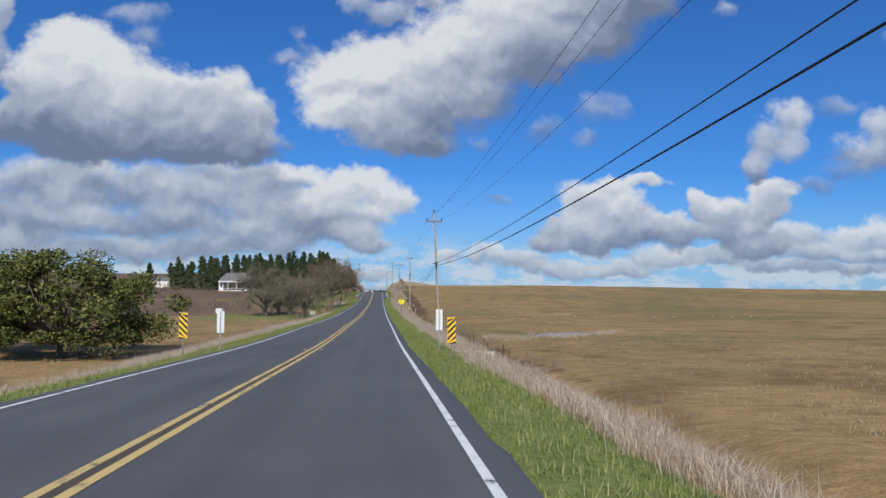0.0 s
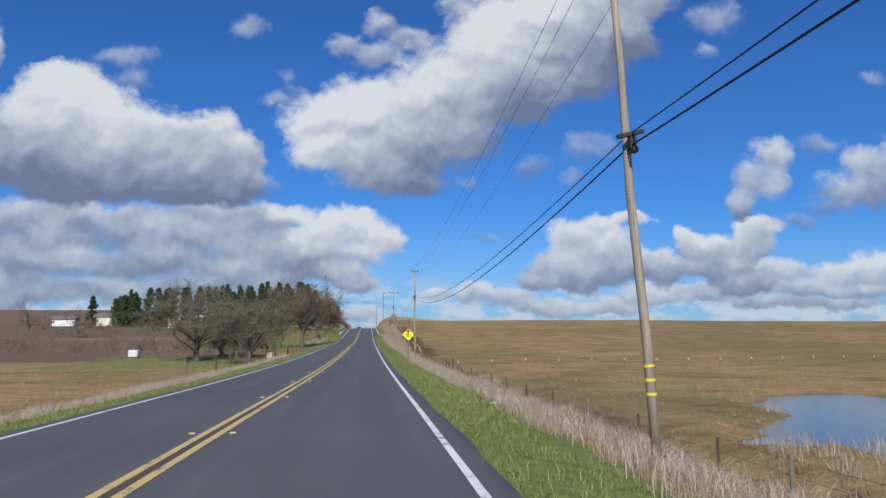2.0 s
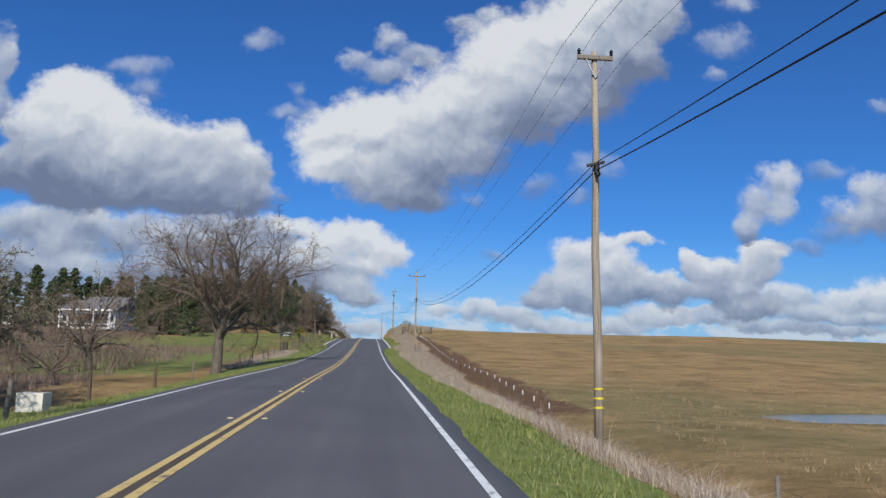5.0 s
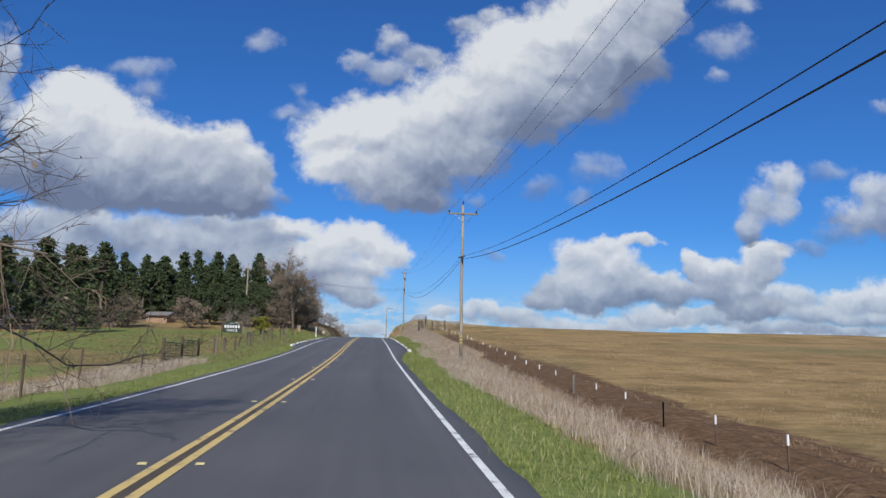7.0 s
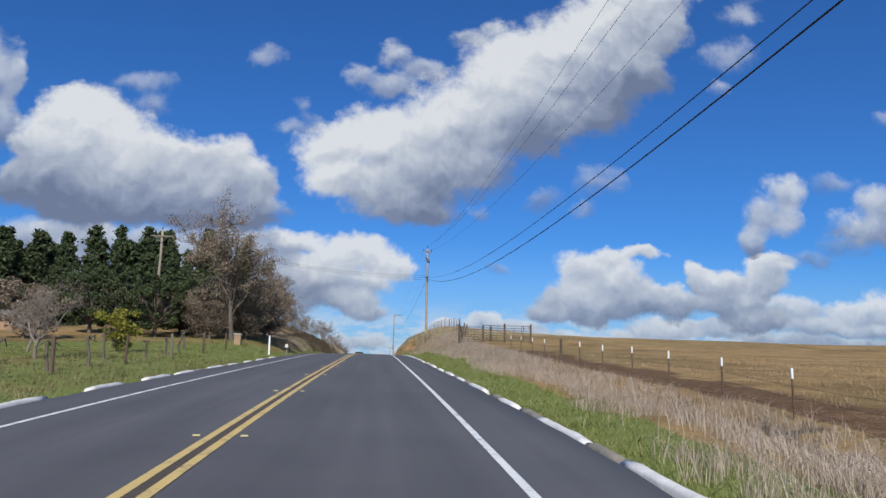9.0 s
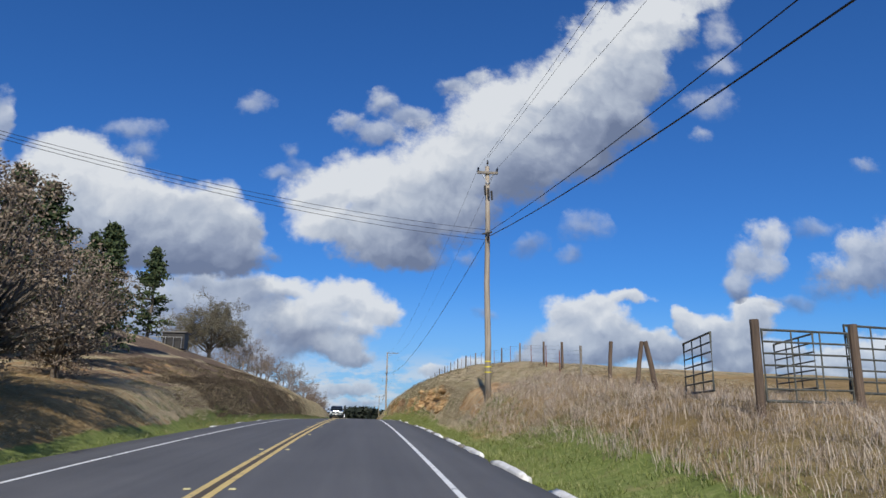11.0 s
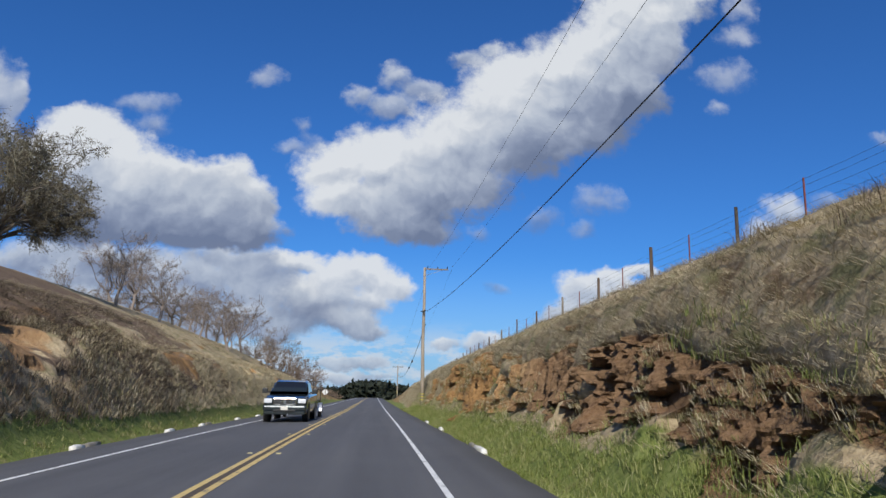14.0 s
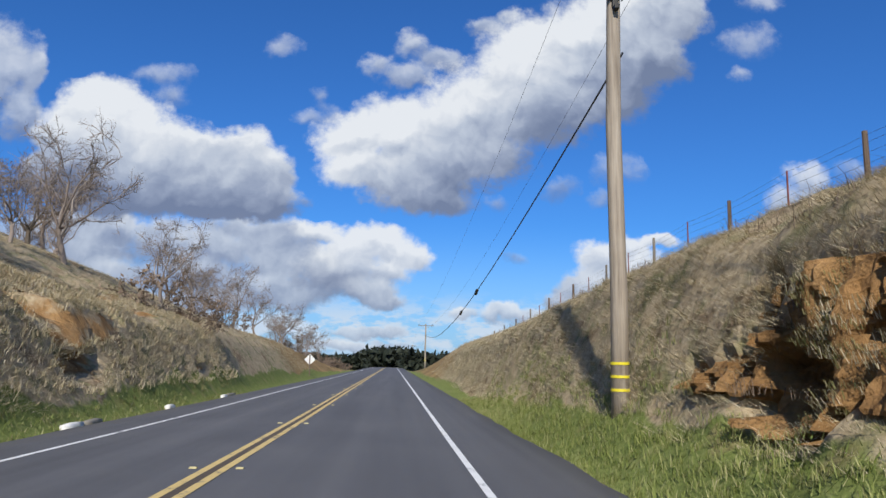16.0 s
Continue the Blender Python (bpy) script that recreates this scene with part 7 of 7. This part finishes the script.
for k in range(15):
    vine(-7.9 - 0.05 * k - (0.6 if k % 4 == 2 else 0), 213.5 + 3.3 * k, k)
fence("wire_fence", [(-7.6 - 0.05 * k, 212.6 + 6.6 * k, 1.15, 0.05 * math.sin(k * 3), "wood") for k in range(9)], (0.55, 0.95), "old vine row trellis of thin posts and wire", "roadside fences")

# ---- far woods ----
far_rng = np.random.default_rng(77)
pieces = []
for k in range(900):
    x, y = (far_rng.uniform(-260, 260) if k % 2 else far_rng.normal(5, 45)), 596 + 190 * far_rng.random() ** 2
    if abs(x) < 6 and y < 614:
        continue
    h, w = far_rng.uniform(3.6, 5.6) + 0.018 * (y - 592) + (1.3 if x > -8 else 0.0), far_rng.uniform(4, 9)
    n = 60
    d = far_rng.normal(0, 1, (n, 3))
    d /= np.linalg.norm(d, axis=1, keepdims=True)
    c = d * (far_rng.random((n, 1)) ** 0.4) * np.array([w / 2, w / 2, h / 2]) + np.array([x, y, gz(x, y) + h / 2])
    pieces.append(leaf_cards(far_rng, c, 1.15))
v, f = joined(pieces)
mesh_object("far_woods", v, f, MAT_FAR_TREE, None, "dark distant woods across the valley floor", False, "woods", kind="stuff")

# ---- grass ----
wave = lambda x, y, s: fractal(x / 2.5 + s, y / 4.0, 0, 2)
blades("verge_grass", np.concatenate([scatter(1, 30000, 3.7, 6.3, 2, 300, lambda x, y: (x + 0.9 * wave(x, y, 1) < 5.7) & (x > edge_r(y) + 0.05 * wave(y, x, 3))), scatter(2, 13000, 4.7, 6.9, 300, 425, lambda x, y: (x + 0.7 * wave(x, y, 2) < 6.5) & (x > edge_r(y) + 0.1))]),
       0.17, 0.0065, 0.8, 6, MAT_GREEN, "short green grass along the road edge", 1, 1)
blades("verge_grass", np.concatenate([scatter(3, 19000, -6.2, -3.5, 8, 300, lambda x, y: (-x + 0.9 * wave(x, y, 3) < 5.6) & (x < edge_l(y))), scatter(4, 8000, -6.2, -3.78, 300, 425, lambda x, y: (-x + 0.7 * wave(x, y, 4) < 5.7) & (x < edge_l(y) - 0.1))]),
       0.16, 0.007, 0.8, 6, MAT_GREEN, "short green grass along the road edge", 2, 1)
dry_zone = lambda x, y: (x + 0.8 * wave(x, y, 5) > 5.7) & (x + 1.2 * wave(x, y, 6) < 9.6 + 0.7 * (y > 150))
blades("dry_verge_grass", scatter(25, 5200, 5.6, 10.8, 222, 300, lambda x, y: x + 1.3 * wave(x, y, 5) > 7.0), 0.46, 0.0040, 1.0, 12, MAT_DRY, "tall dry pinkish weeds below the field fence", 23, 2)
blades("verge_grass", scatter(34, 9000, 4.9, 8.4, 218, 300, lambda x, y: (x > edge_r(y) + 0.15) & (x + 1.2 * wave(x, y, 34) < 7.3)), 0.17, 0.0065, 0.9, 8, MAT_GREEN, "green grass under the dry weeds of the verge", 34, 1)
blades("dry_verge_grass", scatter(5, 14500, 5.0, 10.4, 2, 226, dry_zone), 0.50, 0.0036, 1.0, 12, MAT_DRY, "tall dry straw-coloured weeds along the verge", 3, 2)
blades("dead_weeds", scatter(35, 1500, 7.2, 11.5, 14, 128, lambda x, y: wave(x * 1.4, y * 1.4, 35) > 0.05), 0.55, 0.0036, 0.9, 11, MAT_BRUSH, "brown dead weeds along the ditch", 35, 2)
blades("dry_verge_grass", scatter(6, 700, 5.4, 9.2, 2, 230, dry_zone), 0.80, 0.0035, 0.5, 3, MAT_DRY, "thin seed stalks standing over the dry verge", 13, 2)
blades("dry_verge_grass", scatter(7, 7000, -9.8, -5.0, 8, 122, lambda x, y: (-x + 0.8 * wave(x, y, 7) > 5.6)), 0.42, 0.0038, 1.0, 13, MAT_DRY, "tall dry straw-coloured weeds along the verge", 4, 2)
blades("dry_verge_grass", scatter(8, 2200, -9.4, -6.2, 176, 206, lambda x, y: (-x + 0.9 * wave(x, y, 8) > 7.4 - 1.0 * (y > 188))), 0.40, 0.0045, 0.75, 11, MAT_DRY, "tall dry weeds under the roadside fence", 5, 2)
blades("field_grass", scatter(9, 24000, 12.5, 38, 10, 262, lambda x, y: (pond_near(x, y) < 0.3) & (wave(x, y, 9) > -0.15)), 0.22, 0.008, 0.8, 6, MAT_FIELD, "short dry grass tufts over the ranch field", 6, 1)
blades("field_grass", scatter(10, 9000, -34, -9.5, 20, 160), 0.24, 0.008, 0.8, 6, MAT_FIELD, "short dry grass tufts over the meadow", 7, 1)


def on_bank(x, y):
    z = ground_z(x, y)
    rel = z - road_z(y)
    return (rock_cover(x, y, z) < 0.55) & (np.maximum(scarp_depth(x, y, rel), scarp_depth(x, y, rel + 0.15)) < 0.10)


blades("bank_grass", scatter(11, 34000, 6.3, 14.5, 284, 465, lambda x, y: on_bank(x, y)), 0.24, 0.0046, 1.3, 11, MAT_BANK, "tangled grey-green and straw grass on the cut bank", 8, 1, fall=-0.7)

def open_straw(x, y):
    """Pale grass keeps off the brown middle stretch of the left bank."""
    brown = smooth(316, 330, y) * (1 - smooth(366, 378, y))
    return wave(x * 1.3, y * 0.9, 36) > -0.6 + 0.78 * brown


some = rock_holds[np.random.default_rng(40).permutation(len(rock_holds))[:5200]]
blades("rock_weeds", some[:1700, :2], 0.17, 0.0040, 1.4, 15, MAT_MEADOW, "grey-green weeds rooted in the rock face", 40, 2, z=some[:1700, 2], fall=-0.9)
blades("rock_weeds", some[1700:2900, :2], 0.20, 0.0036, 1.4, 15, MAT_BANK, "dry weeds rooted in the rock face", 41, 2, z=some[1700:2900, 2], fall=-0.9)
blades("bank_grass", scatter(12, 29000, -15.5, -6.0, 284, 465, lambda x, y: on_bank(x, y) & open_straw(x, y)), 0.22, 0.0050, 1.3, 9, MAT_BANK, "tangled straw grass on the cut bank", 9, 1, fall=0.7)
blades("bank_grass", scatter(27, 20000, 6.4, 8.2, 300, 450, lambda x, y: on_bank(x, y) & (x + 0.8 * wave(x, y, 27) > 6.7)), 0.22, 0.0044, 1.4, 13, MAT_BANK, "straw grass hanging on the steep foot of the bank", 27, 1, fall=-0.9)
blades("bank_grass", scatter(28, 18000, -7.9, -5.6, 300, 428, lambda x, y: on_bank(x, y) & open_straw(x, y) & (-x + 0.8 * wave(x, y, 28) > 6.0)), 0.21, 0.0048, 1.4, 11, MAT_BANK, "straw grass hanging on the steep foot of the bank", 28, 1, fall=0.9)
blades("bank_green", scatter(29, 9000, -12.5, -4.9, 300, 428, lambda x, y: on_bank(x, y) & ((x > -6.1) | (wave(x * 1.2, y, 29) > 0.10))), 0.22, 0.008, 0.9, 8, MAT_MEADOW, "green weeds along the foot of the far bank", 29, 1)
blades("bank_green", scatter(31, 12000, 6.8, 13.5, 332, 378, lambda x, y: on_bank(x, y) & (wave(x * 0.8, y * 0.8, 31) > -0.05)), 0.20, 0.0040, 1.2, 12, MAT_MEADOW, "green grass patches over the cut bank", 31, 1)
blades("dead_weeds", scatter(33, 22000, -14.0, -5.9, 312, 386, lambda x, y: on_bank(x, y) & (wave(x * 0.7, y * 0.7, 33) > -0.15)), 0.24, 0.0060, 1.2, 10, MAT_DULL, "dull brown weeds over the far bank", 33, 1, fall=0.6)
blades("dead_weeds", scatter(37, 9000, -9.6, -5.8, 308, 374, on_bank), 0.34, 0.0085, 1.1, 10, MAT_DULL, "rank brown weeds on the foot of the far bank", 37, 2, fall=0.5)
blades("bank_grass", scatter(38, 8000, -9.6, -5.8, 364, 430, on_bank), 0.32, 0.0075, 1.1, 10, MAT_BANK, "rank straw tufts on the foot of the far bank", 38, 2, fall=0.5)
blades("pond_grass", scatter(30, 8000, 8.5, 27, 50, 100, lambda x, y: (pond_near(x, y) < 0.55) & (np.maximum(pond_near(x + 0.6, y + 2.4), pond_near(x + 1.1, y + 4.3)) > 0.2)), 0.40, 0.006, 0.6, 8, MAT_DRY, "tall dry grass round the wet hollow", 30, 1)
blades("bank_green", scatter(13, 9000, 5.1, 8.0, 312, 425, lambda x, y: on_bank(x, y) & (x < 6.8 + 0.9 * wave(x, y, 13))), 0.24, 0.0045, 0.9, 12, MAT_GREEN, "rank green weeds at the foot of the bank", 10, 2)
blades("meadow_grass", scatter(26, 11000, -26, -5.4, 204, 256), 0.17, 0.010, 0.9, 7, MAT_MEADOW, "rough green and straw meadow grass round old vines", 26, 1)
blades("meadow_grass", scatter(32, 7000, -22, -5.2, 248, 282), 0.15, 0.009, 0.9, 7, MAT_GREEN, "fresh green grass beside the driveway", 32, 1)
blades("brush_cover", scatter(14, 3600, -75, -15, 150, 208, lambda x, y: (y - 150 > 6 - 0.25 * (x + 15)) & (wave(x / 2, y / 2, 14) > -0.2)), 1.1, 0.014, 0.5, 9, MAT_BRUSH, "low brown leafless brush over the slope", 11, 2)
blades("dead_weeds", scatter(15, 5200, -13, -6.0, 312, 392, lambda x, y: on_bank(x, y) & (wave(x * 1.5, y * 1.5, 15) > 0.12)), 0.42, 0.0045, 1.0, 12, MAT_TWIG_BROWN, "dark dead weed clumps on the cut bank", 12, 2)
blades("dead_weeds", scatter(16, 1800, 6.4, 12.5, 305, 425, lambda x, y: wave(x * 1.5, y * 1.5, 16) > 0.14), 0.38, 0.004, 1.0, 12, MAT_TWIG_BROWN, "dark dead weed clumps on the cut bank", 14, 2)
